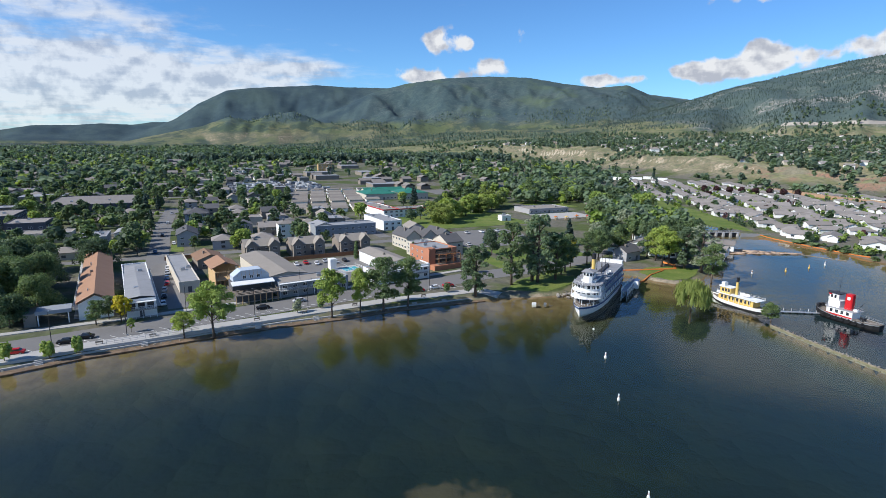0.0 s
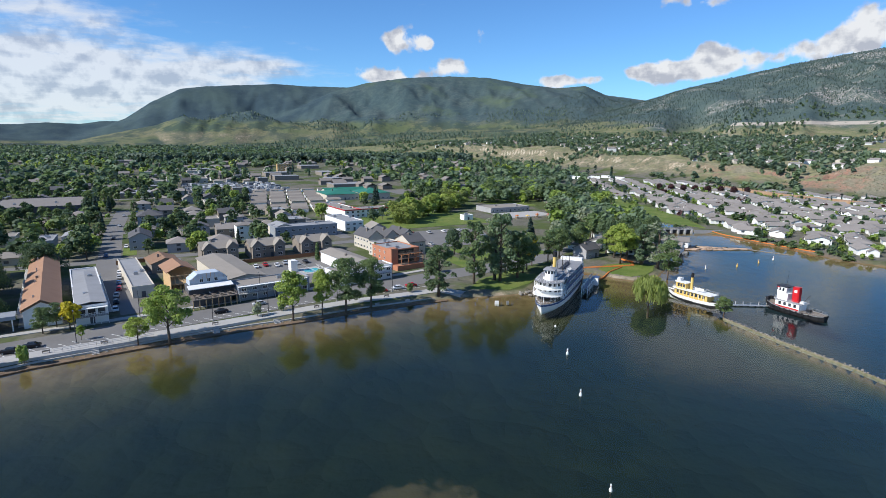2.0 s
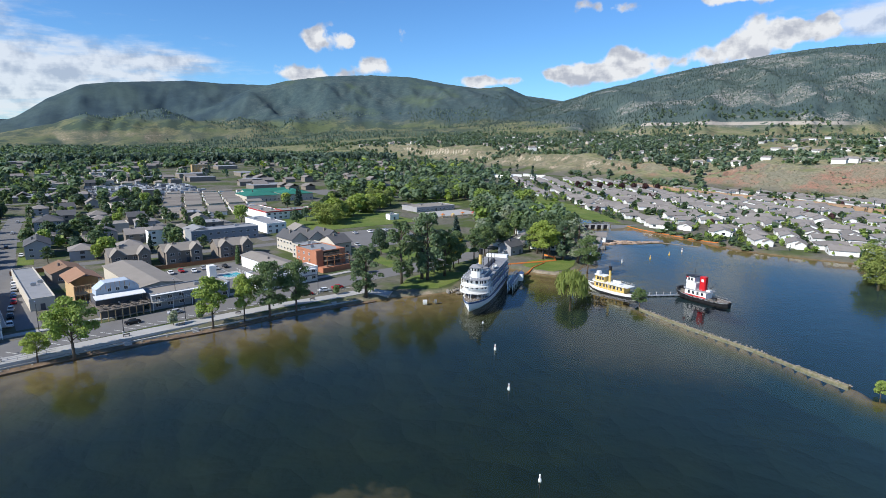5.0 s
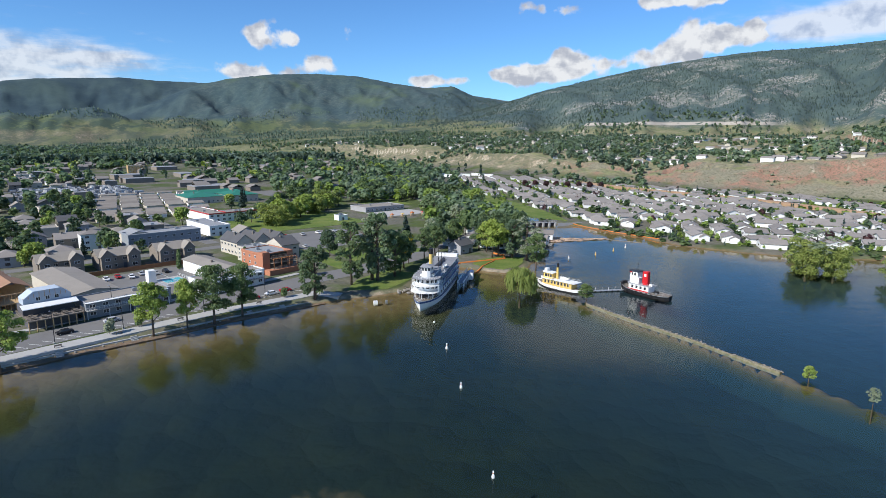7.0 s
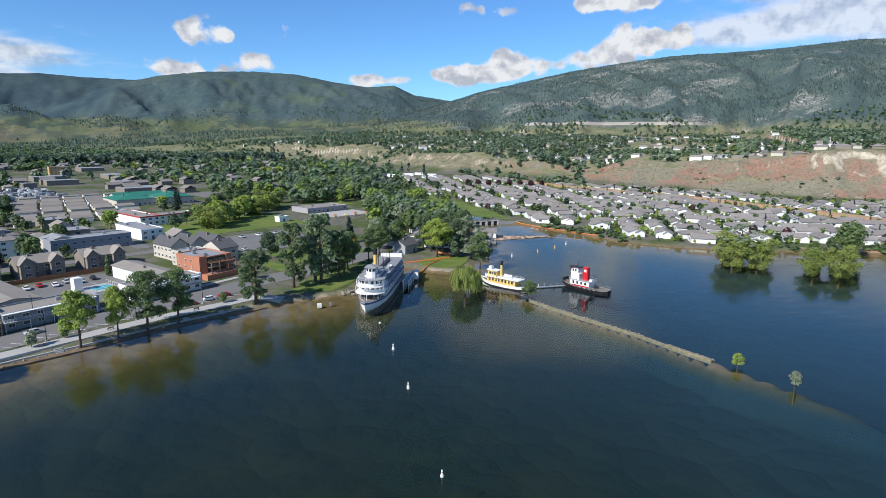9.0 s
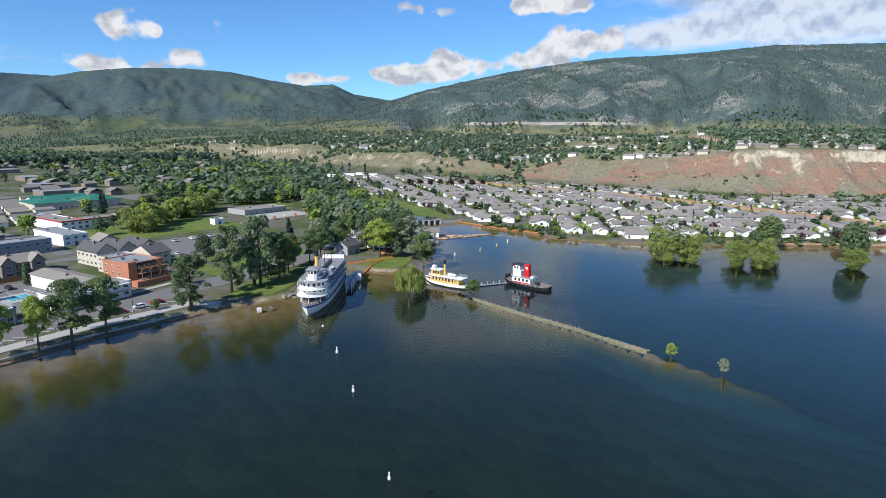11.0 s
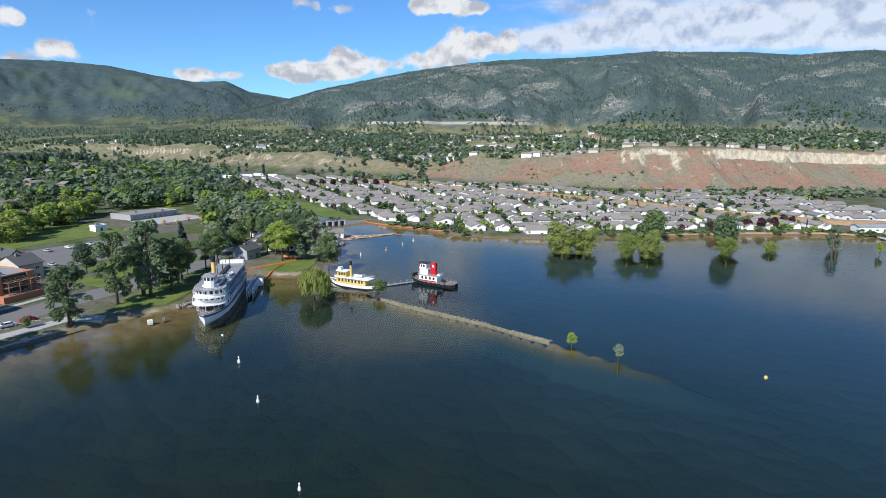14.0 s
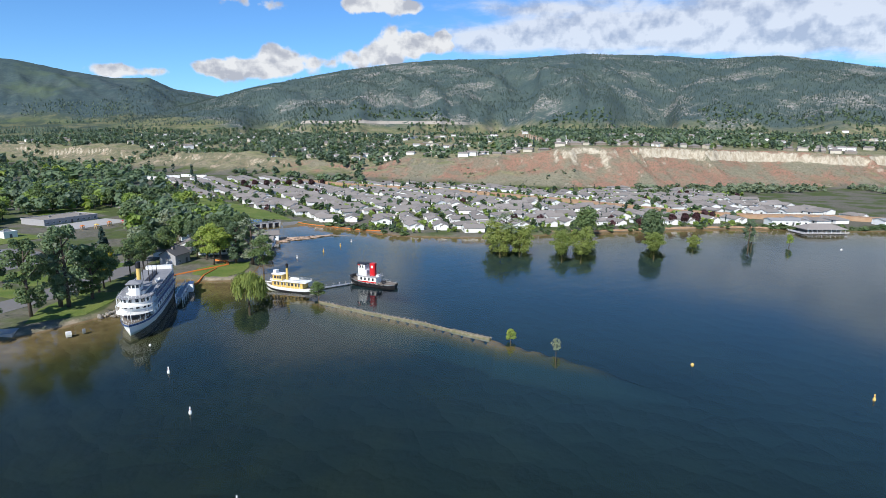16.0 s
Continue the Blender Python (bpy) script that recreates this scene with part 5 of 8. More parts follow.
orange_hotel()
building(64, 68, 12, 15, 6.2, "flat", CREAM, ROOF_PALE, "cream stucco hotel wing with a flat roof", "hotel", 9, 3, 0, "hotel", "front left", win=(1.2, 1.2), gap=2.8)
for i, a in enumerate((63, 71.5, 80)):
    building(a, 90 - i * 1.5, 8.2, 17, 6.6, "gable", CREAM, ROOF_DARK, "cream hotel block with a steep dark grey gable", "hotel", 6, 2, 3.2, "hotel", "front left", gap=3.0)
building(77, 70, 9, 14, 6.6, "gable", CREAM, ROOF_DARK, "cream hotel block with a steep dark grey gable", "hotel", 6, 2, 3.0, "hotel", along="x")


def townhouse(a, b):
    ob = building(a, b, 16, 11, 5.6, "gable", TAUPE, ROOF_TAN, "two-storey taupe townhouse pair with steep front gables", "townhouse", 4, 2, 2.6, "townhouse", along="x", group="row of townhouses")
    for x in (-5.2, 5.2):
        bm = bmnew((x - 2.4, x + 2.4, -8.0, -5.5, -0.5, 6.0))
        v = [bm.verts.new(p) for p in ((x - 2.4, -8, 6), (x + 2.4, -8, 6), (x, -8, 8.6), (x - 2.4, -5.6, 6), (x + 2.4, -5.6, 6), (x, -5.6, 8.6))]
        for f in ((0, 1, 2), (5, 4, 3), (0, 2, 5, 3), (1, 4, 5, 2), (0, 3, 4, 1)):
            bm.faces.new([v[i] for i in f])
        part("bay", bm, TAUPE, ob)
        r = bmesh.new()
        gable(r, x - 2.4, x + 2.4, -8.0, -2.5, 6.0, 8.6, 0.4, "y")
        part("bay_roof", r, ROOF_TAN, ob)
        window_at(ob, x, -8.0, 1.0, 0, 2.2, 1.4)
        window_at(ob, x, -8.0, 4.0, 0, 2.0, 1.3)
    return ob


for a, b in ((-10, 99), (11, 97), (34, 97)):
    townhouse(a, b)

# back streets
building(-42, 141, 10, 20, 6.2, "gable", GREY_WALL, ROOF_DARK, "grey two-storey house with a dark gable roof", "house", 0, 2, 2.4)
building(-36, 216, 14, 17, 7.5, "hip", BLUE_GREY, ROOF_DARK, "dark blue-grey three-storey house with a hipped roof", "house", 0, 3, 3.2)
building(10, 147, 10, 10, 8.4, "hip", WHITE, ROOF_GREY, "white three-storey house with balconies", "house", 0, 3, 1.6)
building(-12, 172, 11, 11, 5.0, "gable", GREY_WALL, ROOF_GREY, "grey house with a gable roof", "house", 0, 2, 2.6)
building(1, 160, 10, 10, 5.0, "gable", TAUPE, ROOF_GREY, "taupe house with a gable roof", "house", 0, 2, 2.4, along="x")
building(42, 142, 36, 12, 6.4, "flat", BLUE_GREY, ROOF_PALE, "long two-storey blue-grey motel with a pale metal roof", "motel", 3, 2, 0, "motel")
building(30, 146, 11, 15, 6.0, "gable", CREAM, ROOF_PALE, "cream building with a pale shallow roof", "house", 3, 1, 1.6, sides="right", fancy=False)
building(73, 152, 12, 34, 5.6, "flat", WHITE, ROOF_PALE, "long white motel wing with a pale flat roof", "motel", 4, 2, 0, "motel")
def red_edge(ob, w, d, h):
    """The red fascia round a flat roof, one board to a side."""
    for x0, x1, y0, y1 in ((-w / 2 - 0.3, w / 2 + 0.3, -d / 2 - 0.3, -d / 2 - 0.12), (-w / 2 - 0.3, w / 2 + 0.3, d / 2 + 0.12, d / 2 + 0.3), (-w / 2 - 0.3, -w / 2 - 0.12, -d / 2 - 0.1, d / 2 + 0.1), (w / 2 + 0.12, w / 2 + 0.3, -d / 2 - 0.1, d / 2 + 0.1)):
        part("fascia", bmnew((x0, x1, y0, y1, h - 0.25, h + 0.55)), ROOF_RED, ob, "red roof edge")


red_edge(building(90, 204, 12, 42, 5.6, "flat", WHITE, ROOF_TAN, "long white motel with a red roof edge", "motel", 4, 2, 0, "motel", win=(1.8, 1.4)), 12, 42, 5.6)
red_edge(building(109, 206, 24, 12, 5.6, "flat", WHITE, ROOF_TAN, "white motel wing with a red roof edge", "motel", 4, 2, 0, "motel", win=(1.8, 1.4)), 24, 12, 5.6)
building(122, 318, 30, 34, 5.5, "hip", CREAM, ROOF_GREEN, "long low building with a green metal roof", "hall", 0, 1, 3.0, "hall")
building(152, 312, 26, 30, 6.0, "hip", CREAM, ROOF_GREEN, "wide building with a green metal roof", "hall", 0, 1, 3.6, "hall")
building(136, 352, 40, 16, 5.0, "gable", CREAM, ROOF_GREEN, "long low building with a green metal roof", "hall", 0, 1, 2.6, "hall", along="x")
building(-107, 306, 56, 70, 6.0, "flat", DARK_WALL, ROOF_GREY, "large dark flat-roofed commercial building", "shop", 0, 1, 0, "shop", gap=5)
building(-150, 236, 26, 34, 8.0, "flat", DARK_WALL, ROOF_GREY, "dark three-storey apartment block with a flat roof", "apartment block", 0, 3, 0, "apartment block")
building(-124, 203, 19, 22, 7.6, "flat", DARK_WALL, ROOF_GREY, "dark two-storey apartment block with a flat roof", "apartment block", 0, 2, 0, "apartment block")
building(-87, 156, 14, 20, 5.0, "flat", GREY_WALL, ROOF_PALE, "grey single-storey building with a pale flat roof", "house", 0, 1, 0)
building(214, 186, 36, 22, 3.4, "flat", GREY_WALL, ROOF_TAN, "low park pavilion with a broad pale flat roof", "pavilion", 0, 1, 0, "pavilion")
building(161, 161, 7, 6, 3.4, "flat", WHITE, ROOF_PALE, "small white park washroom block", "washroom", 0, 1, 0, "washroom")
building(150, 26, 10, 8, 4.4, "gable", GREY_WALL, ROOF_DARK, "grey museum shed with a dark roof by the steamer", "shed", 10, 1, 2.2, "shed", sides="front", along="x")
building(0, 700, 26, 14, 12, "flat", OCHRE, ROOF_PALE, "four-storey ochre stucco hotel far across town", "hotel", 0, 4, 0, "hotel", m=pose(-193, 930, ground_at(-193, 930), 0, 0, 20))

# rows of trailers and small houses, then trees between
RND = random.Random(11)
HOUSE_KINDS = []


def house_kind(w, d, h, roof, rise, wall_m, roof_m, label, along="y", storeys=1, name="house", category="house", sides="front right"):
    ob = building(0, -400, w, d, h, roof, wall_m, roof_m, label, name, 0, storeys, rise, category, sides, along, (1.8, 1.2), 5.5, False)
    TAKEN.pop()
    return ob


def spot(ob, first, m):
    """Sets a thing down: the first time itself, then copies."""
    if first:
        ob.matrix_basis = m
        return ob
    return copy_thing(ob, m)


town_kinds = [house_kind(9, 12, 4.8, "gable", 2.4, GREY_WALL, ROOF_TAN, "grey house with a tan gable roof"),
              house_kind(11, 10, 3.4, "hip", 2.0, CREAM, ROOF_TAN, "cream bungalow with a tan hipped roof"),
              house_kind(10, 12, 5.2, "gable", 2.6, TAUPE, ROOF_DARK, "taupe house with a dark gable roof", "x", 2),
              house_kind(12, 16, 5.6, "flat", 0, TAUPE, ROOF_PALE, "taupe flat-roofed building with a gravel roof", "y", 2),
              house_kind(10, 11, 4.8, "hip", 2.4, GREY_WALL, ROOF_GREY, "grey house with a hipped roof", "y", 2),
              house_kind(14, 24, 5.0, "flat", 0, CREAM, ROOF_TAN, "low cream building with a tan flat roof", "y", 1),
              house_kind(5, 18, 3.0, "gable", 0.7, WHITE, ROOF_PALE, "long white trailer home with a pale metal roof", "y", 1, "trailer_home", "trailer home")]
used = [False] * len(town_kinds)


def free(x, y, r):
    return all((x - a) ** 2 + (y - b) ** 2 > (r + c) ** 2 for a, b, c in TAKEN)


def from_street(x, y):
    return to_line(np.array([x]), np.array([y]), [(-97, 186), (-133, 256), (-250, 525), (-420, 930)])[0][0]


for b in range(128, 760, 26):
    for a in range(-330, 112, 17):
        aa, bb = a + RND.uniform(-3, 3), b + RND.uniform(-3, 3)
        if min(abs(bb + 7 - k) for k in (118, 200, 290, 400, 520)) < 9:
            continue
        x, y = T(aa, bb + 6)
        far = math.hypot(x, y)
        dense_here = 0.92 if aa > -40 else (0.55 if bb < 420 else 0.4)
        if bb > 480:
            dense_here *= 0.7
        if RND.random() > dense_here or from_street(x, y) < 12 or math.degrees(math.atan2(x, y)) < -46:
            continue
        if 28 < aa - 0.2 * (bb - 250) < 92 and 246 < bb < 425 or 0 < aa < 100 and 425 < bb < 530:
            continue
        k = RND.choice((0, 1, 1, 2, 2, 3, 4, 4, 5, 6))
        if not free(x, y, 8):
            continue
        TAKEN.append((x, y, 7 if k not in (3, 5) else 11))
        spot(town_kinds[k], not used[k], at(aa, bb + 6, RND.choice((0, 0, 180, 90)) + RND.uniform(-3, 3) if k != 6 else RND.uniform(-2, 2)))
        used[k] = True

# the trailer park: rows of long homes across narrow lanes
trailer = building(0, -400, 4.4, 12, 2.8, "gable", WHITE, ROOF_WEATHERED, "long white trailer home with a weathered grey roof in a row", "trailer_home", 0, 1, 0.7, "trailer home", "", "y", (1.8, 1.2), 5.5, False, "trailer park rows")
TAKEN.pop()
trailer_tan = building(0, -400, 4.4, 11.5, 2.8, "gable", CREAM, ROOF_TAN, "cream trailer home with a tan roof in a row", "trailer_home", 0, 1, 0.8, "trailer home", "", "y", (1.8, 1.2), 5.5, False, "trailer park rows")
TAKEN.pop()
seen = {trailer: False, trailer_tan: False}
for i in range(5):
    for j in range(22):
        bb = 250 + j * 7.6
        aa = 34 + i * 16 + 0.2 * (bb - 250) + RND.uniform(-0.8, 0.8)
        x, y = T(aa, bb)
        if not free(x, y, 2) or abs(bb - 290) < 7 or abs(bb - 400) < 7:
            continue
        ob = trailer if RND.random() < 0.6 else trailer_tan
        spot(ob, not seen[ob], at(aa, bb, 90 + RND.uniform(-3, 3)))
        seen[ob] = True
for i in range(5):
    TAKEN.extend((*T(34 + i * 16 + 0.2 * q, 250 + q), 7) for q in range(0, 170, 8))


def parked_campers():
    """Far rows of white campers and cars: boxes with a raked front and a darker window band."""
    rr = random.Random(19)
    bm = bmesh.new()
    for i in range(260):
        aa, bb = rr.uniform(2, 98), 428 + 10.5 * rr.randrange(10) + rr.uniform(-1, 1)
        x, y = T(aa, bb)
        m = at(aa, bb, rr.choice((0, 0, 90)) + rr.uniform(-8, 8))
        w, l, h = (2.3, rr.uniform(6, 9), 3.0) if rr.random() < 0.5 else (1.8, 4.4, 1.5)
        k = len(bm.verts)
        prof = [(-l / 2, 0.3), (-l / 2, h * 0.55), (-l / 2 + 0.8, h), (l / 2 - 0.2, h), (l / 2, h * 0.6), (l / 2, 0.3)]
        a, b = ([bm.verts.new((q * w / 2, p, z)) for p, z in prof] for q in (-1, 1))
        bm.faces.new(a)
        bm.faces.new(b[::-1])
        for n in range(6):
            bm.faces.new((a[n], b[n], b[(n + 1) % 6], a[(n + 1) % 6]))
        bm.verts.ensure_lookup_table()
        for v in bm.verts[k:]:
            v.co = m @ v.co
    tagged(new("distant_campers", data_of(bm, "distant_campers", CAMPER)), "rows of distant white campers and parked cars", "campers", kind="stuff")
    slab("parking_lot", -2, 102, 424, 530, ASPHALT_OLD, "pale asphalt camper lot beyond the trailer park", "parking lot", 0.05)
    TAKEN.extend((*T(q, 478), 54) for q in (30, 70))


def camper_paint():
    m = Mat("camper_paint", 0.45, 0, 0.4)
    c = m.mix(m.ramp(m.island(), 0.2, 0.7, 0, 0.95), (0.52, 0.52, 0.50), (0.10, 0.11, 0.13))
    return m.colour(m.mix(m.ramp(m.noise(1.2, 4), 0.4, 0.7, 0, 0.3), c, (0.30, 0.29, 0.28))).mat


CAMPER = camper_paint()
parked_campers()

# homes on the flat below the cliffs
home_kinds = [house_kind(10.5, 12.5, 2.7, "hip", 1.7, WHITE, ROOF_GREY, "low white bungalow with a grey hipped roof", name="bungalow", category="bungalow"),
              house_kind(9, 14, 2.7, "gable", 1.6, WHITE, ROOF_GREY, "low white bungalow with a grey gable roof", name="bungalow", category="bungalow"),
              house_kind(12.5, 10, 2.7, "gable", 1.7, WHITE, ROOF_GREY, "low white bungalow with a grey gable roof", "x", name="bungalow", category="bungalow")]
GARAGE = (bmnew((-1.3, 1.3, -0.08, 0.02, 0, 2.1)))
GARAGE = data_of(GARAGE, "garage_door", WHITE)


def front_wing(ob, w, d):
    """A gabled garage wing that stands out from a bungalow's front."""
    x0, x1, y0 = w / 2 - 5.2, w / 2 - 0.4, -d / 2 - 2.6
    bm = bmnew((x0, x1, y0, -d / 2, -0.6, 2.6))
    xm = (x0 + x1) / 2
    v = [bm.verts.new(p) for p in ((x0, y0, 2.6), (x1, y0, 2.6), (xm, y0, 3.9), (x0, y0 + 0.2, 2.6), (x1, y0 + 0.2, 2.6), (xm, y0 + 0.2, 3.9))]
    for f in ((0, 1, 2), (5, 4, 3), (0, 2, 5, 3), (1, 4, 5, 2), (0, 3, 4, 1)):
        bm.faces.new([v[i] for i in f])
    part("wing", bm, WHITE, ob)
    r = bmesh.new()
    gable(r, x0, x1, y0, -d / 2 + 3.5, 2.6, 3.9, 0.35, "y", 0.14)
    part("wing_roof", r, ROOF_GREY, ob)
    piece("garage_door", GARAGE, ob, pose(xm, y0, 0))


used = [False] * 3
BERM = [(372, 640), (383, 550), (425, 424), (437, 291), (436, 187), (452, 139), (493, 95), (505, 60)]
HOMES = []
for frame_turn, u0, u1, v0, v1, keep in ((-33, -140, 330, -40, 330, lambda x, y: y < 335), (78, -60, 420, -260, 60, lambda x, y: y >= 335)):
    c, s = math.cos(radians(frame_turn)), math.sin(radians(frame_turn))
    ox, oy = (236, 240) if frame_turn == -33 else (215, 345)
    row = 0
    v = v0
    while v < v1:
        u = u0
        while u < u1:
            x, y = ox + c * u - s * v + RND.uniform(-2, 2), oy + s * u + c * v + RND.uniform(-2.4, 2.4)
            u += 17.5
            if not keep(x, y) or inside(np.array([x]), np.array([y]), LAKE)[0]:
                continue
            d_shore = to_line(np.array([x]), np.array([y]), WEST_SHORE)[0][0]
            d_b, al, sd = (q[0] for q in to_line(np.array([x]), np.array([y]), BENCH))
            if d_shore < 15 or sd < 0 or d_b < 6 or to_line(np.array([x]), np.array([y]), BERM)[0][0] < 15:
                continue
            if y > 335 and x < 212 + (y - 345) * -0.02:
                continue
            if math.degrees(math.atan2(x, y)) > 84:
                continue
            HOMES.append((x, y, frame_turn + (0 if row % 2 else 180)))
        v += 17.5 if row % 2 == 0 else 26
        row += 1
HOMES.sort(key=lambda p: math.hypot(p[0], p[1]))
FAR_HOMES = HOMES[250:]
HOMES = HOMES[:250]
for i, (x, y, turn) in enumerate(HOMES):
    k = RND.choice((0, 1, 1, 2))
    if not used[k]:
        front_wing(home_kinds[k], (10.5, 9, 12.5)[k], (12.5, 14, 10)[k])
    spot(home_kinds[k], not used[k], pose(x, y, ground_at(x, y) + 0.1, 0, 0, turn + RND.choice((-6, 0, 5, 0, 90)) + RND.uniform(-5, 5)))
    used[k] = True
    TAKEN.append((x, y, 6.5))


def distant_bungalows():
    """The bungalows past the first three hundred, walls and roofs in one mesh each."""
    walls, roofs = bmesh.new(), bmesh.new()
    rr = random.Random(77)
    for x, y, turn in FAR_HOMES:
        m = pose(x, y, ground_at(x, y) + 0.1, 0, 0, turn + rr.choice((0, 90)) + rr.uniform(-4, 4))
        w, d = rr.choice(((11, 13), (9, 14), (13, 10)))
        for bm, kind in ((walls, 0), (roofs, 1)):
            n = len(bm.verts)
            if kind == 0:
                box(bm, -w / 2, w / 2, -d / 2, d / 2, -0.6, 2.7)
            else:
                hip(bm, -w / 2, w / 2, -d / 2, d / 2, 2.7, 4.2, 0.5)
            bm.verts.ensure_lookup_table()
            for v in bm.verts[n:]:
                v.co = m @ v.co
        TAKEN.append((x, y, 6.5))
    ob = tagged(new("distant_bungalows", data_of(walls, "distant_bungalows", WHITE)), "rows of distant low white bungalows below the cliffs", "bungalows", kind="stuff")
    part("distant_roofs", roofs, ROOF_GREY, ob, "grey hipped roofs")


distant_bungalows()
strip("berm", dense(BERM, 8), 9, 2.9, None, EARTH, "bare orange earth berm between the rows of bungalows", "berm", drop=3.6)
strip("dike", dense([(291, 203), (311, 190), (330, 178), (366, 158), (399, 135), (414, 116)], 6), 3.2, 0, 1.5, EARTH, "bare orange earth dike along the shore", "dike")

# ---- trees of the town, the park and the benches ----
wr = np.random.default_rng(42)
MID = ["mid_a", "mid_b", "mid_c", "mid_d", "mid_a", "mid_e", "mid_f", "mid_g", "mid_c"]
count = 0
for i in range(4000):
    if count >= 190:
        break
    az, d = radians(wr.uniform(-43, 8)), wr.uniform(215, 560)
    x, y = d * math.sin(az), d * math.cos(az)
    bb = (Vector((x + 36, y - 176))).dot(V)
    aa = (Vector((x + 36, y - 176))).dot(U)
    if bb < 60 or aa > 80 or (bb < 116 and aa > -34) or from_street(x, y) < 7 or not free(x, y, 1.5) or min(abs(bb - k) for k in (118, 200, 290, 400, 520)) < 5:
        continue
    if wr.random() > (0.9 if aa < -50 else 0.5):
        continue
    plant(MID[wr.integers(len(MID))], x, y, wr.uniform(6.5, 13), wr.uniform(0.9, 1.3), where="between houses", group="town trees")
    TAKEN.append((x, y, 2))
    count += 1
# park trees: a belt along the lagoon and river, and the woods behind the lots
def park_place(a, b):
    return ((a - 0.75 * b > 112) & (b > 40)) | (b > 236) & ((a > 100) | (b > 420))


for i in range(900):
    a, b = wr.uniform(84, 330), wr.uniform(40, 330)
    x, y = T(a, b)
    if not park_place(a, b) or inside(np.array([x]), np.array([y]), LAKE)[0] or not free(x, y, 3) or x > 150 + (y - 290) * 0.1 or count > 262:
        continue
    k = "mid_g mid_a mid_b mid_c mid_a mid_f mid_h mid_d mid_d mid_c".split()[wr.integers(10)]
    plant(k, x, y, wr.uniform(10, 18), wr.uniform(0.95, 1.3), where="in the park", group="park trees")
    TAKEN.append((x, y, 3))
    count += 1
# golden-green willows along the park road
for i in range(10):
    a, b = 115 + i * 8.2 + wr.uniform(-2, 2), 168 + i * 6.5 + (6 if i % 2 else 0)
    plant("round_light" if i % 3 else "willow_b", *T(a, b), wr.uniform(13, 17), 1.35, where="in a row beside the park road", group="park road trees")
for i in range(10):
    plant("mid_e", *T(94 + i * 13.5 + wr.uniform(-2, 2), 172 + i * 18), wr.uniform(9, 12), 1.1, where="in a row beside the park road", group="round park trees")

TPL = {k: [template(k, n, s, 70 + j) for j in range(3)] for k, n, s in (("round", 32, 1.55), ("conifer", 24, 0.72), ("shrub", 22, 1.8))}


def scatter(n, az, dist, test, tall, wide, seed):
    r = np.random.default_rng(seed)
    d = np.sqrt(r.uniform(dist[0] ** 2, dist[1] ** 2, n))
    a = np.radians(r.uniform(*az, n))
    x, y = d * np.sin(a), d * np.cos(a)
    ok = test(x, y, d, r)
    x, y = x[ok], y[ok]
    h = r.uniform(*tall, len(x))
    return np.stack([x, y, height(x, y) - 0.2, h, h * r.uniform(*wide, len(x)), r.integers(0, 3, len(x))], 1)


def clear_of(x, y, extra=0.0):
    ok = np.ones(len(x), bool)
    for a, b, c in TAKEN:
        ok &= (x - a) ** 2 + (y - b) ** 2 > (c + extra) ** 2
    return ok


def bench_side(x, y):
    d, al, sd = to_line(x, y, BENCH)
    return -sd * d


def flat_wood(x, y, d, r):
    n = fbm(x * 0.006, y * 0.006, 4, 61)
    s = bench_side(x, y)
    return (s < -5) & ~inside(x, y, LAKE) & clear_of(x, y, 1) & (n + 0.00022 * (d - 700) > 0.47) & ~((x > 205) & (y < 640)) & ((y > 330) | (x < -80))


def flat_dark(x, y, d, r):
    return flat_wood(x, y, d, r) & (fbm(x * 0.004, y * 0.004, 3, 66) > 0.5)


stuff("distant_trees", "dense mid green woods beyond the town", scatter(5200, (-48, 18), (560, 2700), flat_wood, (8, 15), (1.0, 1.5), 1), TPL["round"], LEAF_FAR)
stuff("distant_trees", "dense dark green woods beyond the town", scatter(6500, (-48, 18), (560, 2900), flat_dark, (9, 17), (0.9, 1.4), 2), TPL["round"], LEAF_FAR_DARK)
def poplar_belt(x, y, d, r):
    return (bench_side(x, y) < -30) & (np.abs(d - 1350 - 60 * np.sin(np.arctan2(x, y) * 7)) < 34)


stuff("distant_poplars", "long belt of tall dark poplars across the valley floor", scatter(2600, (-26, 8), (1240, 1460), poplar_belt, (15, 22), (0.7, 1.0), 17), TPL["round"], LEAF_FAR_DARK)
stuff("distant_trees", "bright green trees beyond the town", scatter(500, (-48, 14), (500, 1800), flat_wood, (7, 12), (1.0, 1.5), 3), TPL["round"], LEAF_LIGHT)
stuff("distant_conifers", "dark conifers among the woods", scatter(1600, (-48, 22), (450, 2600), flat_wood, (10, 19), (0.8, 1.1), 4), TPL["conifer"], LEAF_CONIFER)


def bench_wood(x, y, d, r):
    s, n = bench_side(x, y), fbm(x * 0.005, y * 0.005, 4, 71)
    az = np.degrees(np.arctan2(x, y))
    return (s > 120) & (s < 1500) & (n > np.where(az < 5, 0.58, 0.455))


def bench_edge(x, y, d, r):
    s, n = bench_side(x, y), fbm(x * 0.012, y * 0.012, 4, 72)
    return (s > -8) & (s < 60) & (n > 0.55)


def bench_foot(x, y, d, r):
    s = bench_side(x, y)
    return (s > -70) & (s < 5) & clear_of(x, y, 2) & (fbm(x * 0.02, y * 0.02, 3, 94) > 0.44)


def bench_face(x, y, d, r):
    s, n = bench_side(x, y), fbm(x * 0.009, y * 0.009, 4, 74)
    return (s > 0) & (s < 130) & (n > 0.53) & (np.degrees(np.arctan2(x, y)) < 36)


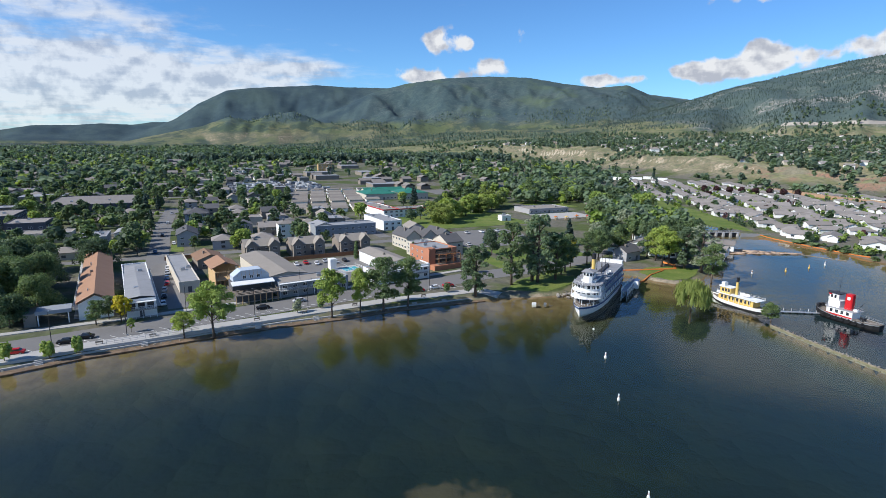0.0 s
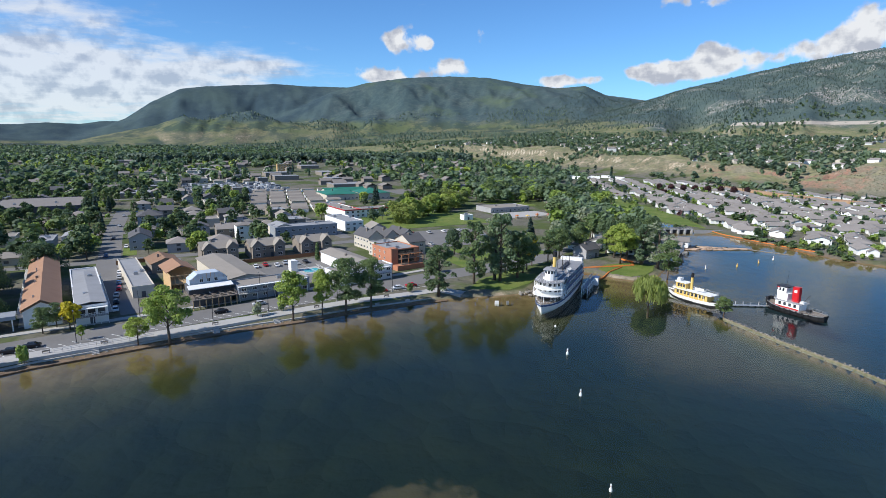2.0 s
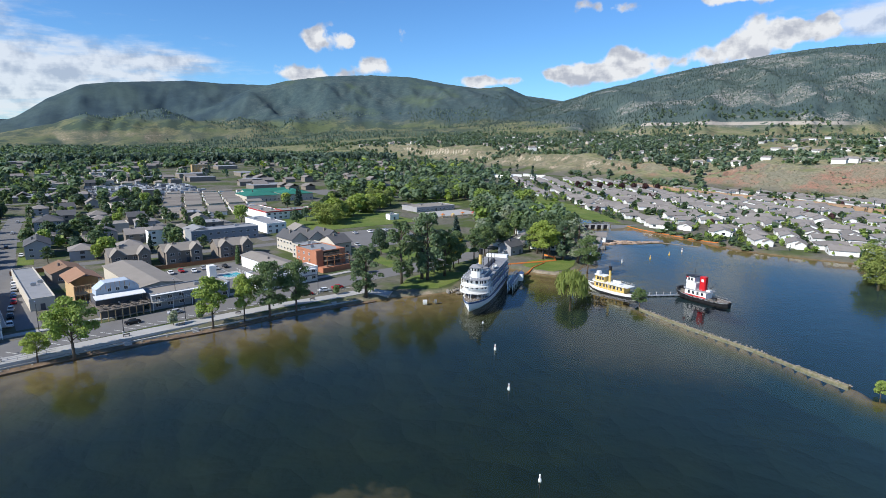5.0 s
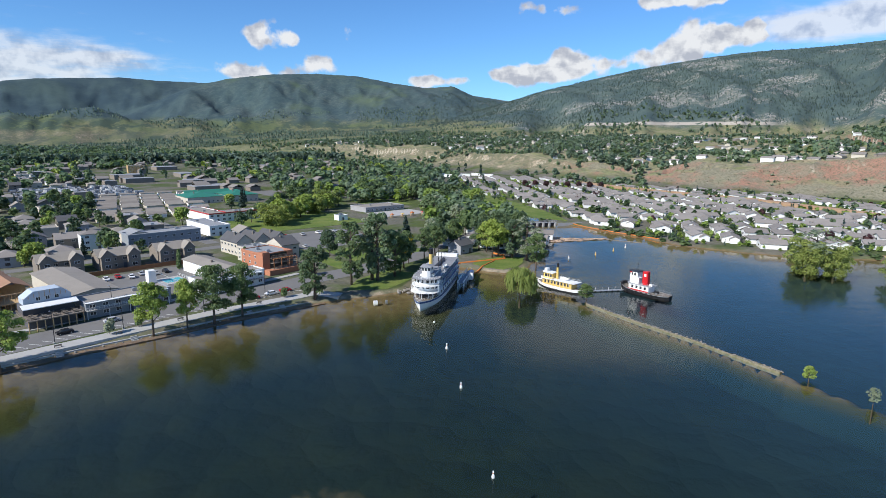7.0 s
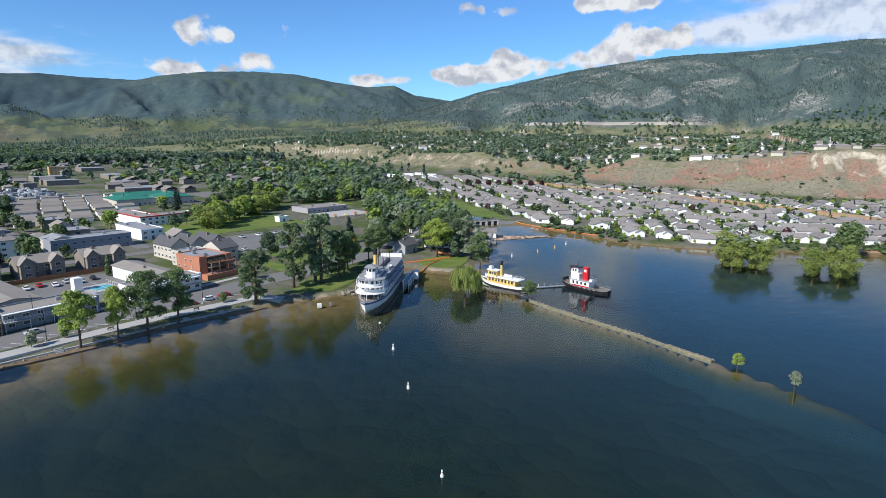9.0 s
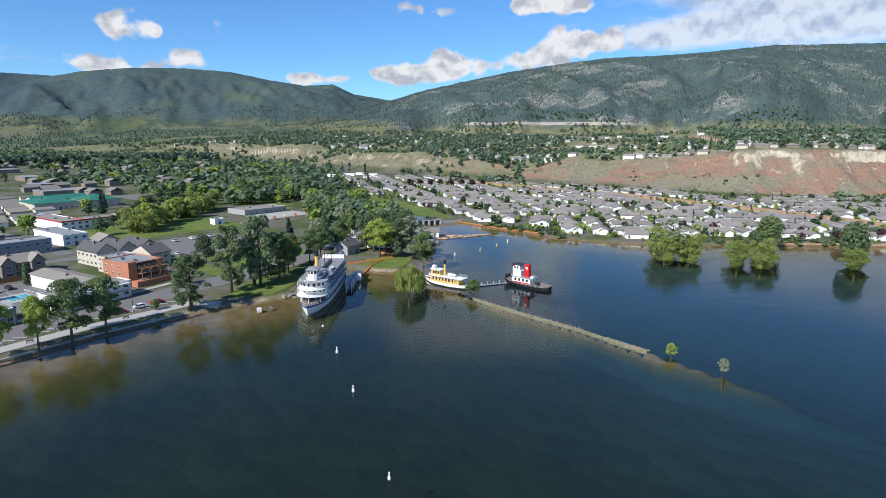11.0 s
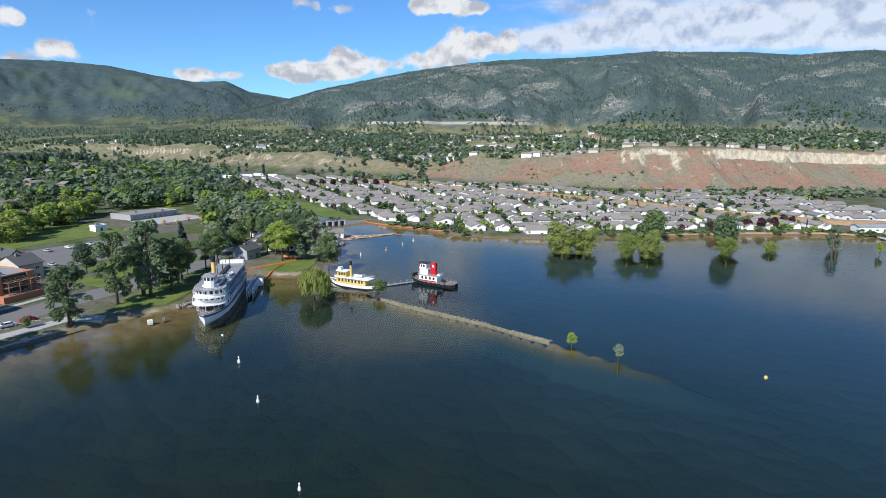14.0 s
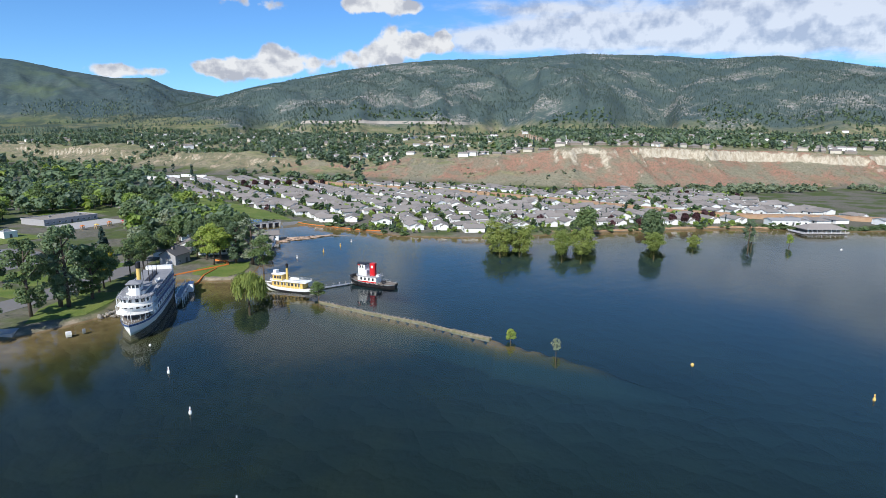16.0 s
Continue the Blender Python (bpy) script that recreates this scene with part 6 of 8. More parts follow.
def mountain_wood(x, y, d, r):
    z, n = height(x, y), fbm(x * 0.003, y * 0.003, 5, 77)
    return (z > 74 + 44 * n) & (r.random(len(x)) < np.clip(1.7 * n - 0.25, 0.15, 1))


stuff("bench_trees", "bright green garden trees on the bench above the cliffs", scatter(700, (-5, 90), (650, 1800), bench_wood, (6, 11), (0.9, 1.5), 15), TPL["round"], LEAF)
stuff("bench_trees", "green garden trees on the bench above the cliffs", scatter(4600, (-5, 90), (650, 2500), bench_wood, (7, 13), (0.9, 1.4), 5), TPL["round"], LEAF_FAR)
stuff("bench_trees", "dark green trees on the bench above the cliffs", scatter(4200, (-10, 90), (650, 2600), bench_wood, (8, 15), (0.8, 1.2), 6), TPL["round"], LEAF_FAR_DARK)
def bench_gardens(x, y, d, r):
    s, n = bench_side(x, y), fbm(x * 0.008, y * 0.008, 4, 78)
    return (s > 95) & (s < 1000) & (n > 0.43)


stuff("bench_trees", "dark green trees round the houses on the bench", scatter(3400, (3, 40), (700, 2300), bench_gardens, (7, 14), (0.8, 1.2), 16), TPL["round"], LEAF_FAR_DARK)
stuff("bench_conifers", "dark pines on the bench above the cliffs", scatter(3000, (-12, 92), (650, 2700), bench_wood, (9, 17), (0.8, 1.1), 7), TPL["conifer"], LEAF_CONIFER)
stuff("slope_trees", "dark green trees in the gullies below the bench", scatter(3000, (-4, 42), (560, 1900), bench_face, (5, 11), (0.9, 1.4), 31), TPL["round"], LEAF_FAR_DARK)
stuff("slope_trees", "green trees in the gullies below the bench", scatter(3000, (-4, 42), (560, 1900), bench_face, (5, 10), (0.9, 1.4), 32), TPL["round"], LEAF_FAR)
# open pine forest on the mountains: a few needle planes a tree
ang = [(k / 3 + j * 0.17) * math.tau for j in range(3) for k in range(3)]
TPL["pine"] = [np.array([[(math.cos(q) * 0.24, math.sin(q) * 0.24, 0.12), (math.cos(q + 2.1) * 0.24, math.sin(q + 2.1) * 0.24, 0.12), (math.cos(q + 2.1) * 0.03, math.sin(q + 2.1) * 0.03, 1.0), (math.cos(q) * 0.03, math.sin(q) * 0.03, 1.0)]
                         for q in ang[j * 3:j * 3 + 3]]) for j in range(3)]
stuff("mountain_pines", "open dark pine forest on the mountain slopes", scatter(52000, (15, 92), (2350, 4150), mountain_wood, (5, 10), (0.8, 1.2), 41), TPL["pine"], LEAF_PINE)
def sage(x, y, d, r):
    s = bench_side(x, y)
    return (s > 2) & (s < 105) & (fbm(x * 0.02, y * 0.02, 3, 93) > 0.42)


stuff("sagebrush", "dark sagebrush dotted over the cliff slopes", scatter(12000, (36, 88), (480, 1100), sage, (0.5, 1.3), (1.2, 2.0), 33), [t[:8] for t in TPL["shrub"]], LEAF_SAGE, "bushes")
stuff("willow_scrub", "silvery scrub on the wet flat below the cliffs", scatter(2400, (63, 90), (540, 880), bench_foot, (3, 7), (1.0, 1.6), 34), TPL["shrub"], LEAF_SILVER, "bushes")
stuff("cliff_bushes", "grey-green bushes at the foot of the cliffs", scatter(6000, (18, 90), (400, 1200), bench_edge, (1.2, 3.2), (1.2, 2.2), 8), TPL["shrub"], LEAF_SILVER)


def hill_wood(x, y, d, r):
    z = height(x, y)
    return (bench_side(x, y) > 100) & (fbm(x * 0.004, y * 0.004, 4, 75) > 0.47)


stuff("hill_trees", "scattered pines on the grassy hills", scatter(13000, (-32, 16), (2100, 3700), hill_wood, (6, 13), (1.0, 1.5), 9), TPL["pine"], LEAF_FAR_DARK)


def town_fill(x, y, d, r):
    aa, bb = (x + 36) * U.x + (y - 176) * U.y, (x + 36) * V.x + (y - 176) * V.y
    keep = (bb > np.where(aa > -34, 116, 70)) & clear_of(x, y, 2.0) & ~inside(x, y, LAKE) & (aa < 84) & (to_line(x, y, [(-97, 186), (-133, 256), (-213, 440)])[0] > 8)
    for k in (118, 200, 290, 400, 520):
        keep &= np.abs(bb - k) > 5
    return keep & (fbm(x * 0.02, y * 0.02, 3, 81) > np.where(aa < -60, 0.40, 0.54))


def park_fill(x, y, d, r):
    aa, bb = (x + 36) * U.x + (y - 176) * U.y, (x + 36) * V.x + (y - 176) * V.y
    return (aa > 84) & park_place(aa, bb) & clear_of(x, y, 2.5) & ~inside(x, y, LAKE) & (x < 150 + np.clip((y - 290) * 0.12, 0, 30)) & (fbm(x * 0.02, y * 0.02, 3, 83) > np.where(bb > 225, 0.50, 0.42))


TPL["near"] = [template("round", 120, 0.72, 90 + j) for j in range(3)]
stuff("town_trees", "mid green trees in the gardens of the town", scatter(1500, (-47, 12), (230, 800), town_fill, (5, 11), (1.0, 1.4), 21), TPL["near"], LEAF)
stuff("town_trees", "dark green trees in the gardens of the town", scatter(1300, (-47, 12), (230, 800), town_fill, (6, 12), (0.9, 1.3), 22), TPL["near"], LEAF_DARK)
stuff("town_trees", "bright green trees in the gardens of the town", scatter(500, (-47, 12), (230, 800), town_fill, (4, 9), (1.0, 1.5), 23), TPL["near"], LEAF_LIGHT)
stuff("park_trees", "mid green trees of the park", scatter(1500, (0, 26), (240, 700), park_fill, (8, 15), (0.9, 1.3), 24), TPL["near"], LEAF_FAR)
stuff("park_trees", "bright green trees of the park", scatter(900, (0, 26), (240, 700), park_fill, (8, 14), (1.0, 1.4), 26), TPL["near"], LEAF_LIGHT)
stuff("park_trees", "dark green trees of the park", scatter(500, (0, 26), (240, 700), park_fill, (9, 16), (0.8, 1.2), 25), TPL["near"], LEAF_FAR_DARK)


def garden(x, y, d, r):
    return clear_of(x, y, -0.8) & (bench_side(x, y) < -10) & ~inside(x, y, LAKE) & (to_line(x, y, WEST_SHORE)[0] > 5) & (to_line(x, y, BERM)[0] > 5) & (x > 200) & (np.degrees(np.arctan2(x, y)) < 72)


def shore_brush(x, y, d, r):
    s = to_line(x, y, WEST_SHORE)[0]
    return ~inside(x, y, LAKE) & (s < 5) & (fbm(x * 0.03, y * 0.03, 3, 91) > 0.46)


stuff("shore_bushes", "low green reeds and bushes along the far shore", scatter(9000, (26, 84), (230, 480), shore_brush, (1.2, 3.0), (1.2, 2.4), 27), TPL["shrub"], LEAF, "bushes")
stuff("garden_trees", "small green garden trees between the bungalows", scatter(3000, (18, 82), (280, 760), garden, (1.5, 4.6), (0.9, 1.5), 10), TPL["round"], LEAF_LIGHT)
stuff("garden_trees", "dark green garden trees between the bungalows", scatter(1000, (18, 82), (280, 760), garden, (2.5, 7), (0.8, 1.3), 12), TPL["round"], LEAF_DARK)
stuff("garden_conifers", "narrow dark garden conifers between the bungalows", scatter(360, (18, 82), (280, 700), garden, (4, 8), (0.6, 0.9), 13), TPL["conifer"], LEAF_CONIFER)
stuff("garden_plums", "dark purple garden trees between the bungalows", scatter(130, (18, 82), (280, 700), garden, (3, 6), (0.9, 1.3), 14), TPL["round"], LEAF_PLUM)
for i, (x, y) in enumerate([(283, 612), (292, 604), (302, 596), (312, 590), (323, 584), (334, 578), (345, 572), (356, 566)]):
    plant("plum", x, y, 9, 1.2, where="in a row below the bench", group="plum row")
for x, y, h in [(330, 160, 6.5), (345, 172, 7.5), (352, 168, 7), (385, 160, 8), (392, 155, 8.5), (377, 165, 7.5), (300, 240, 7)]:
    plant("plum", x, y, h, 1.1, where="between bungalows", group="garden plum trees")

# houses on the bench
bench_kinds = [house_kind(14, 10, 3.0, "hip", 2.0, TAUPE, ROOF_GREY, "taupe house with a grey hipped roof on the bench", name="bench_house", sides=""),
               house_kind(13, 10, 3.8, "gable", 2.0, CREAM, ROOF_GREY, "cream house with a grey roof on the bench", "x", name="bench_house", sides="")]
used = [False] * 2
placed = 0
for i in range(3000):
    az, d = radians(wr.uniform(3, 88)), wr.uniform(620, 2300)
    x, y = d * math.sin(az), d * math.cos(az)
    s = float(bench_side(np.array([x]), np.array([y]))[0])
    if s < 125 or s > 900 or placed >= 270:
        continue
    k = int(wr.integers(2))
    spot(bench_kinds[k], not used[k], pose(x, y, ground_at(x, y) + 0.1, 0, 0, wr.uniform(0, 360)))
    used[k] = True
    placed += 1
# a row along the cliff's edge
pts = []
for i in range(2, 6):
    (ax, ay), (bx, by) = BENCH[i], BENCH[i + 1]
    d = Vector((bx - ax, by - ay))
    nrm = Vector((d.y, -d.x)).normalized()
    n = int(d.length / 19)
    for k in range(n):
        p = Vector((ax, ay)) + d * (k / n) + nrm * wr.uniform(128, 140)
        spot(bench_kinds[k % 2], False, pose(p.x, p.y, ground_at(p.x, p.y) + 0.2, 0, 0, math.degrees(math.atan2(d.y, d.x)) + wr.uniform(-8, 8)))


def distant_houses():
    """Roofs scattered through the woods beyond the town."""
    rr = random.Random(78)
    walls, roofs, flats = bmesh.new(), bmesh.new(), bmesh.new()
    n = 0
    while n < 420:
        d = rr.uniform(520, 1900)
        q = radians(rr.uniform(-47, 6))
        x, y = d * math.sin(q), d * math.cos(q)
        if bench_side(np.array([x]), np.array([y]))[0] > -40 or not free(x, y, 10):
            continue
        n += 1
        m = pose(x, y, ground_at(x, y), 0, 0, 24.4 + rr.choice((0, 90)))
        big = rr.random() < 0.08
        w, l, h = (rr.uniform(18, 34), rr.uniform(16, 40), rr.uniform(3.6, 5.5)) if big else (rr.uniform(9, 12), rr.uniform(11, 15), rr.uniform(3.4, 6))
        for bm, kind in ((walls, 0), (flats if big else roofs, 1)):
            k = len(bm.verts)
            if kind == 0:
                box(bm, -w / 2, w / 2, -l / 2, l / 2, -0.6, h)
            elif big:
                box(bm, -w / 2 - 0.2, w / 2 + 0.2, -l / 2 - 0.2, l / 2 + 0.2, h, h + 0.5)
            else:
                gable(bm, -w / 2, w / 2, -l / 2, l / 2, h, h + 2.4, 0.5, "y")
            bm.verts.ensure_lookup_table()
            for v in bm.verts[k:]:
                v.co = m @ v.co
    ob = tagged(new("distant_houses", data_of(walls, "distant_houses", TAUPE)), "taupe houses and low blocks among distant woods", "houses", kind="stuff")
    part("distant_roofs", roofs, ROOF_GREY, ob, "grey gable roofs")
    part("distant_flat_roofs", flats, ROOF_PALE, ob, "pale flat roofs")


distant_houses()


def bench_homes():
    """Small far houses strung through the gardens on the bench."""
    rr = random.Random(81)
    walls, roofs = bmesh.new(), bmesh.new()
    n = 0
    while n < 330:
        d, q = rr.uniform(700, 2250), radians(rr.uniform(2, 88))
        x, y = d * math.sin(q), d * math.cos(q)
        if not 120 < bench_side(np.array([x]), np.array([y]))[0] < 1100:
            continue
        n += 1
        m = pose(x, y, ground_at(x, y) + 0.1, 0, 0, math.degrees(-q) + rr.uniform(-30, 30))
        w, l, h = rr.uniform(10, 18), rr.uniform(8, 11), rr.uniform(3.0, 5.2)
        for bm, kind in ((walls, 0), (roofs, 1)):
            k = len(bm.verts)
            if kind == 0:
                box(bm, -w / 2, w / 2, -l / 2, l / 2, -1.5, h)
            else:
                gable(bm, -w / 2, w / 2, -l / 2, l / 2, h, h + 1.8, 0.5, "x")
            bm.verts.ensure_lookup_table()
            for v in bm.verts[k:]:
                v.co = m @ v.co
    ob = tagged(new("distant_bench_houses", data_of(walls, "distant_bench_houses", WHITE)), "white houses scattered through distant gardens on the bench", "houses", kind="stuff")
    part("distant_roofs", roofs, ROOF_GREY, ob, "grey gable roofs")


bench_homes()

# ---- ships ----
def loft(bm, rows, close=False):
    rings = [[bm.verts.new(p) for p in r] for r in rows]
    for a, b in zip(rings, rings[1:]):
        for i in range(len(a) - (0 if close else 1)):
            j = (i + 1) % len(a)
            bm.faces.new((a[i], a[j], b[j], b[i]))
    return rings


def hull(parent, stations, mat, keel=-0.7, label=""):
    """stations: place aft of the bow, half breadth at the rail, rail height, half breadth at the water."""
    bm = bmesh.new()
    rows = [[(s + k, -h, z), (s + k * 0.3, -(h + w) / 2, z * 0.5), (s, -w, 0.0), (s, -w * 0.8, keel), (s, w * 0.8, keel), (s, w, 0.0), (s + k * 0.3, (h + w) / 2, z * 0.5), (s + k, h, z)]
            for s, h, z, w, k in stations]
    rings = loft(bm, rows)
    bm.faces.new(rings[-1])
    bm.faces.new(rings[0][::-1])
    part("hull", bm, mat, parent, label)
    bm = bmesh.new()
    d = [(s + k, h - 0.06, z - 0.35) for s, h, z, w, k in stations]
    for (a, b, c), (e, f, g) in zip(d, d[1:]):
        bm.faces.new([bm.verts.new(p) for p in ((a, -b, c), (e, -f, g), (e, f, g), (a, b, c))])
    part("deck", bm, DECK_WOOD, parent)


def band(parent, name, stations, z0, z1, mat, out=0.06):
    """A painted strake: rail height minus z1 down to rail height minus z0."""
    bm = bmesh.new()
    for side in (-1, 1):
        rows = []
        for s, h, z, w, k in stations:
            f = [z - z0, z - z1]
            rows.append([(s + k - out * 0.5, side * (h - 0.04), f[0]), (s + k - out * 0.5, side * (h + out), f[0]), (s + k - out * 0.5, side * (h + out - 0.03), f[1]), (s + k - out * 0.5, side * (h - 0.06), f[1])])
        loft(bm, rows, True)
    return part(name, bm, mat, parent)


def outline(s0, s1, half, nose, n=7):
    """A deck plan with a round front, clockwise seen from above."""
    pts = []
    for i in range(n + 1):
        a = math.pi / 2 * i / n
        pts.append((s0 + nose * (1 - math.sin(a)), half * math.cos(a) if i < n else 0.0))
    pts = [(s0 + nose * (1 - math.cos(math.pi / 2 * i / n)), half * math.sin(math.pi / 2 * i / n)) for i in range(n + 1)]
    left = pts + [(s1, half)]
    right = [(x, -y) for x, y in pts[1:]] + [(s1, -half)]
    return left + right[::-1]


def bow_frame(bow, aft):
    a = Vector(aft) - Vector(bow)
    return pose(bow[0], bow[1], 0, 0, 0, math.degrees(math.atan2(a.y, a.x)))


def steamer():
    ship = thing("sternwheeler", bow_frame((44.4, 178.2), (72.5, 230.4)) @ Matrix.Diagonal((0.92, 0.95, 0.95, 1.0)), "white moored sternwheeler with blue bands and a yellow funnel", "steamboat")
    st = [(3.4, 0.12, 3.3, 0.05, -1.2), (4.8, 1.5, 3.15, 0.8, -0.9), (7.2, 2.9, 2.95, 2.0, -0.4), (11, 4.3, 2.8, 3.5, 0), (17, 5.2, 2.75, 4.7, 0), (26, 5.5, 2.6, 5.2, 0), (44, 5.5, 2.6, 5.2, 0), (53, 5.2, 2.8, 4.6, 0), (56, 4.9, 2.9, 4.2, 0)]
    hull(ship, st, WHITE)
    band(ship, "blue_strake", st, 0.15, 0.75, BLUE)
    # freight deck house; a dark block stands for shade inside its open bow
    house = part("freight_house", bmnew((15.5, 54, -4.9, 4.9, 2.3, 5.0)), WHITE, ship)
    for i in range(9):
        for side in (-1, 1):
            piece("window", WIN_SHIP_TALL, house, pose(18 + i * 4.1, side * 4.9, 3.0, 0, 0, 0 if side < 0 else 180))
    part("freight_bay", bmnew((13.6, 15.5, -3.9, 3.9, 2.4, 4.8)), DARK_WALL, ship, "dark block for the shade inside the open freight bay")
    for y in (-4.1, -2.2, 2.2, 4.1):
        part("stanchion", bmnew((9.5, 9.7, y * 0.82 - 0.08, y * 0.82 + 0.08, 2.7, 5.0)), WHITE, ship)
    railing(ship, [(14, 4.6), (10.5, 4.1), (7, 2.9), (4.2, 1.4), (2.3, 0), (4.2, -1.4), (7, -2.9), (10.5, -4.1), (14, -4.6)], 3.2, 0.9, 1.1, closed=False)
    # three decks, each set back from the one below
    for s0, s1, z, hs0, hs1, half, hh, top in ((7.2, 55, 5.05, 11.4, 53, 5.5, 4.5, 7.2), (7.9, 54, 7.35, 10.6, 52, 5.3, 4.4, 9.5)):
        deck = bmesh.new()
        prism(deck, outline(s0, s1, half, 4.6), z - 0.14, z)
        part("deck_slab", deck, WHITE, ship)
        wall = bmesh.new()
        prism(wall, outline(hs0, hs1, hh, 3.2), z, top)
        w = part("saloon", wall, WHITE, ship)
        for i in range(13):
            for side in (-1, 1):
                piece("window", WIN_SHIP, w, pose(hs0 + 4.6 + i * 2.7, side * hh, z + 0.75, 0, 0, 0 if side < 0 else 180))
        for k in (-62, -38, -13, 13, 38, 62):
            a = radians(k)
            x, y = hs0 + 3.2 * (1 - math.cos(a)), hh * math.sin(a)
            piece("window", WIN_SHIP, w, pose(x, y, z + 0.75, 0, 0, -90 - k * 0.95))
        o = outline(s0 + 0.15, s1 - 0.1, half - 0.1, 4.5)
        railing(ship, o, z, 0.95, 1.6)
        rim = bmesh.new()
        for side in (-1, 1):
            box(rim, 19, s1 - 1, side * (half - 0.06) - 0.03, side * (half - 0.06) + 0.03, z - 0.1, z + 0.95)
        part("canvas_screen", rim, BLUE, ship, "blue canvas screen on the side rails")
        for p in o:
            piece("deck_post", SHIP_POST, ship, pose(*p, z))
        for i in range(13):
            for side in (-1, 1):
                piece("deck_post", SHIP_POST, ship, pose(15 + i * 3.0, side * (half - 0.12), z))
    roof = bmesh.new()
    prism(roof, outline(8.6, 53, 5.3, 4.6), 9.68, 9.84)
    part("roof", roof, SHIP_ROOF, ship, "grey canvas roof")
    railing(ship, outline(9.2, 24, 4.9, 4.4), 9.85, 0.8, 1.4)
    # officers' house and pilot house
    part("officers_house", bmnew((14.2, 27, -2.6, 2.6, 9.85, 11.0)), WHITE, ship)
    part("officers_roof", bmnew((13.8, 27.4, -3.0, 3.0, 11.0, 11.12)), SHIP_ROOF, ship)
    pilot = bmesh.new()
    prism(pilot, [(13.0, -1.6), (12.4, -0.6), (12.4, 0.6), (13.0, 1.6), (17.2, 1.9), (17.2, -1.9)][::-1], 9.8, 13.9)
    ph = part("pilot_house", pilot, WHITE, ship)
    for y, turn in ((-1.1, -59), (1.1, -121), (0, -90)):
        piece("window", WIN_SHIP_TALL, ph, pose(12.4 if y == 0 else 12.7, y, 12.4, 0, 0, turn))
    for side in (-1, 1):
        for x in (14.0, 15.9):
            piece("window", WIN_SHIP_TALL, ph, pose(x, side * (1.62 + (x - 13.0) * 0.0714), 12.4, 0, 0, 0 if side < 0 else 180))
    hb = bmesh.new()
    hip(hb, 12.5, 17.3, -1.8, 1.8, 13.9, 14.6, 0.45)
    part("pilot_roof", hb, SHIP_ROOF, ship)
    f = bmesh.new()
    tube(f, (21, 0, 9.8), (21, 0, 17.3), 0.72, 0.68, 16)
    fun = part("funnel", f, YELLOW, ship, "yellow funnel with a black top")
    f = bmesh.new()
    tube(f, (21, 0, 17.25), (21, 0, 19.4), 0.76, 0.8, 16)
    part("funnel_top", f, BLACK, fun)
    for s, y, h in ((25.5, -2.2, 5.2), (25.5, 2.2, 5.2), (34, -1.6, 5.8), (34, 1.6, 5.8), (42, 1.4, 5.8), (42, -1.4, 5.8)):
        m = bmesh.new()
        tube(m, (s, y, 9.8), (s, y, 9.8 + h), 0.12, 0.08, 6)
        part("hog_post", m, BLACK, ship)
    sk = bmesh.new()
    gable(sk, 28, 46, -0.7, 0.7, 10.4, 10.9, 0.1, "x", 0.08)
    box(sk, 28, 46, -0.7, 0.7, 9.8, 10.4)
    part("skylight", sk, DARK_WALL, ship, "long dark clerestory skylight")
    for s, y in ((31, -3.6), (31, 3.6)):
        b = bmesh.new()
        loft(b, [[(s + d, y - w, 10.9), (s + d, y - w * 0.7, 10.3), (s + d, y + w * 0.7, 10.3), (s + d, y + w, 10.9)] for d, w in ((-2.6, 0.05), (-1.8, 0.6), (0, 0.8), (1.8, 0.6), (2.6, 0.05))])
        part("lifeboat", b, WHITE, ship)
    part("wheel_housing", bmnew((53, 55.6, -4.6, 4.6, 2.6, 11.0)), WHITE, ship)
    wh = bmesh.new()
    for i in range(12):
        a = i * math.tau / 12
        c, s_ = math.cos(a), math.sin(a)
        for y in (-3.8, 0, 3.8):
            tube(wh, (58.2, y, 2.4), (58.2 + 2.5 * c, y, 2.4 + 2.5 * s_), 0.1, 0.1, 4)
        box(wh, 58.2 + 2.3 * c - 0.25, 58.2 + 2.3 * c + 0.25, -3.9, 3.9, 2.4 + 2.3 * s_ - 0.06, 2.4 + 2.3 * s_ + 0.06)
    part("paddle_wheel", wh, RED, ship)
    for y in (-4.2, 4.2):
        part("wheel_beam", bmnew((54, 60.5, y - 0.2, y + 0.2, 2.2, 2.7)), WHITE, ship)
    j = bmesh.new()
    tube(j, (6, 0, 3.2), (5.4, 0, 12.0), 0.11, 0.06, 6)
    part("jackstaff", j, WHITE, ship)


post_bm = bmesh.new()
tube(post_bm, (0, 0, 0), (0, 0, 2.25), 0.05, 0.05, 5)
SHIP_POST = data_of(post_bm, "deck_post", WHITE)
WIN_SHIP = data_of(bmnew((-0.55, 0.55, -0.05, 0.03, 0, 1.1)), "window", GLASS)
WIN_SHIP_TALL = data_of(bmnew((-0.42, 0.42, -0.05, 0.03, 0, 1.05)), "window", GLASS)
steamer()


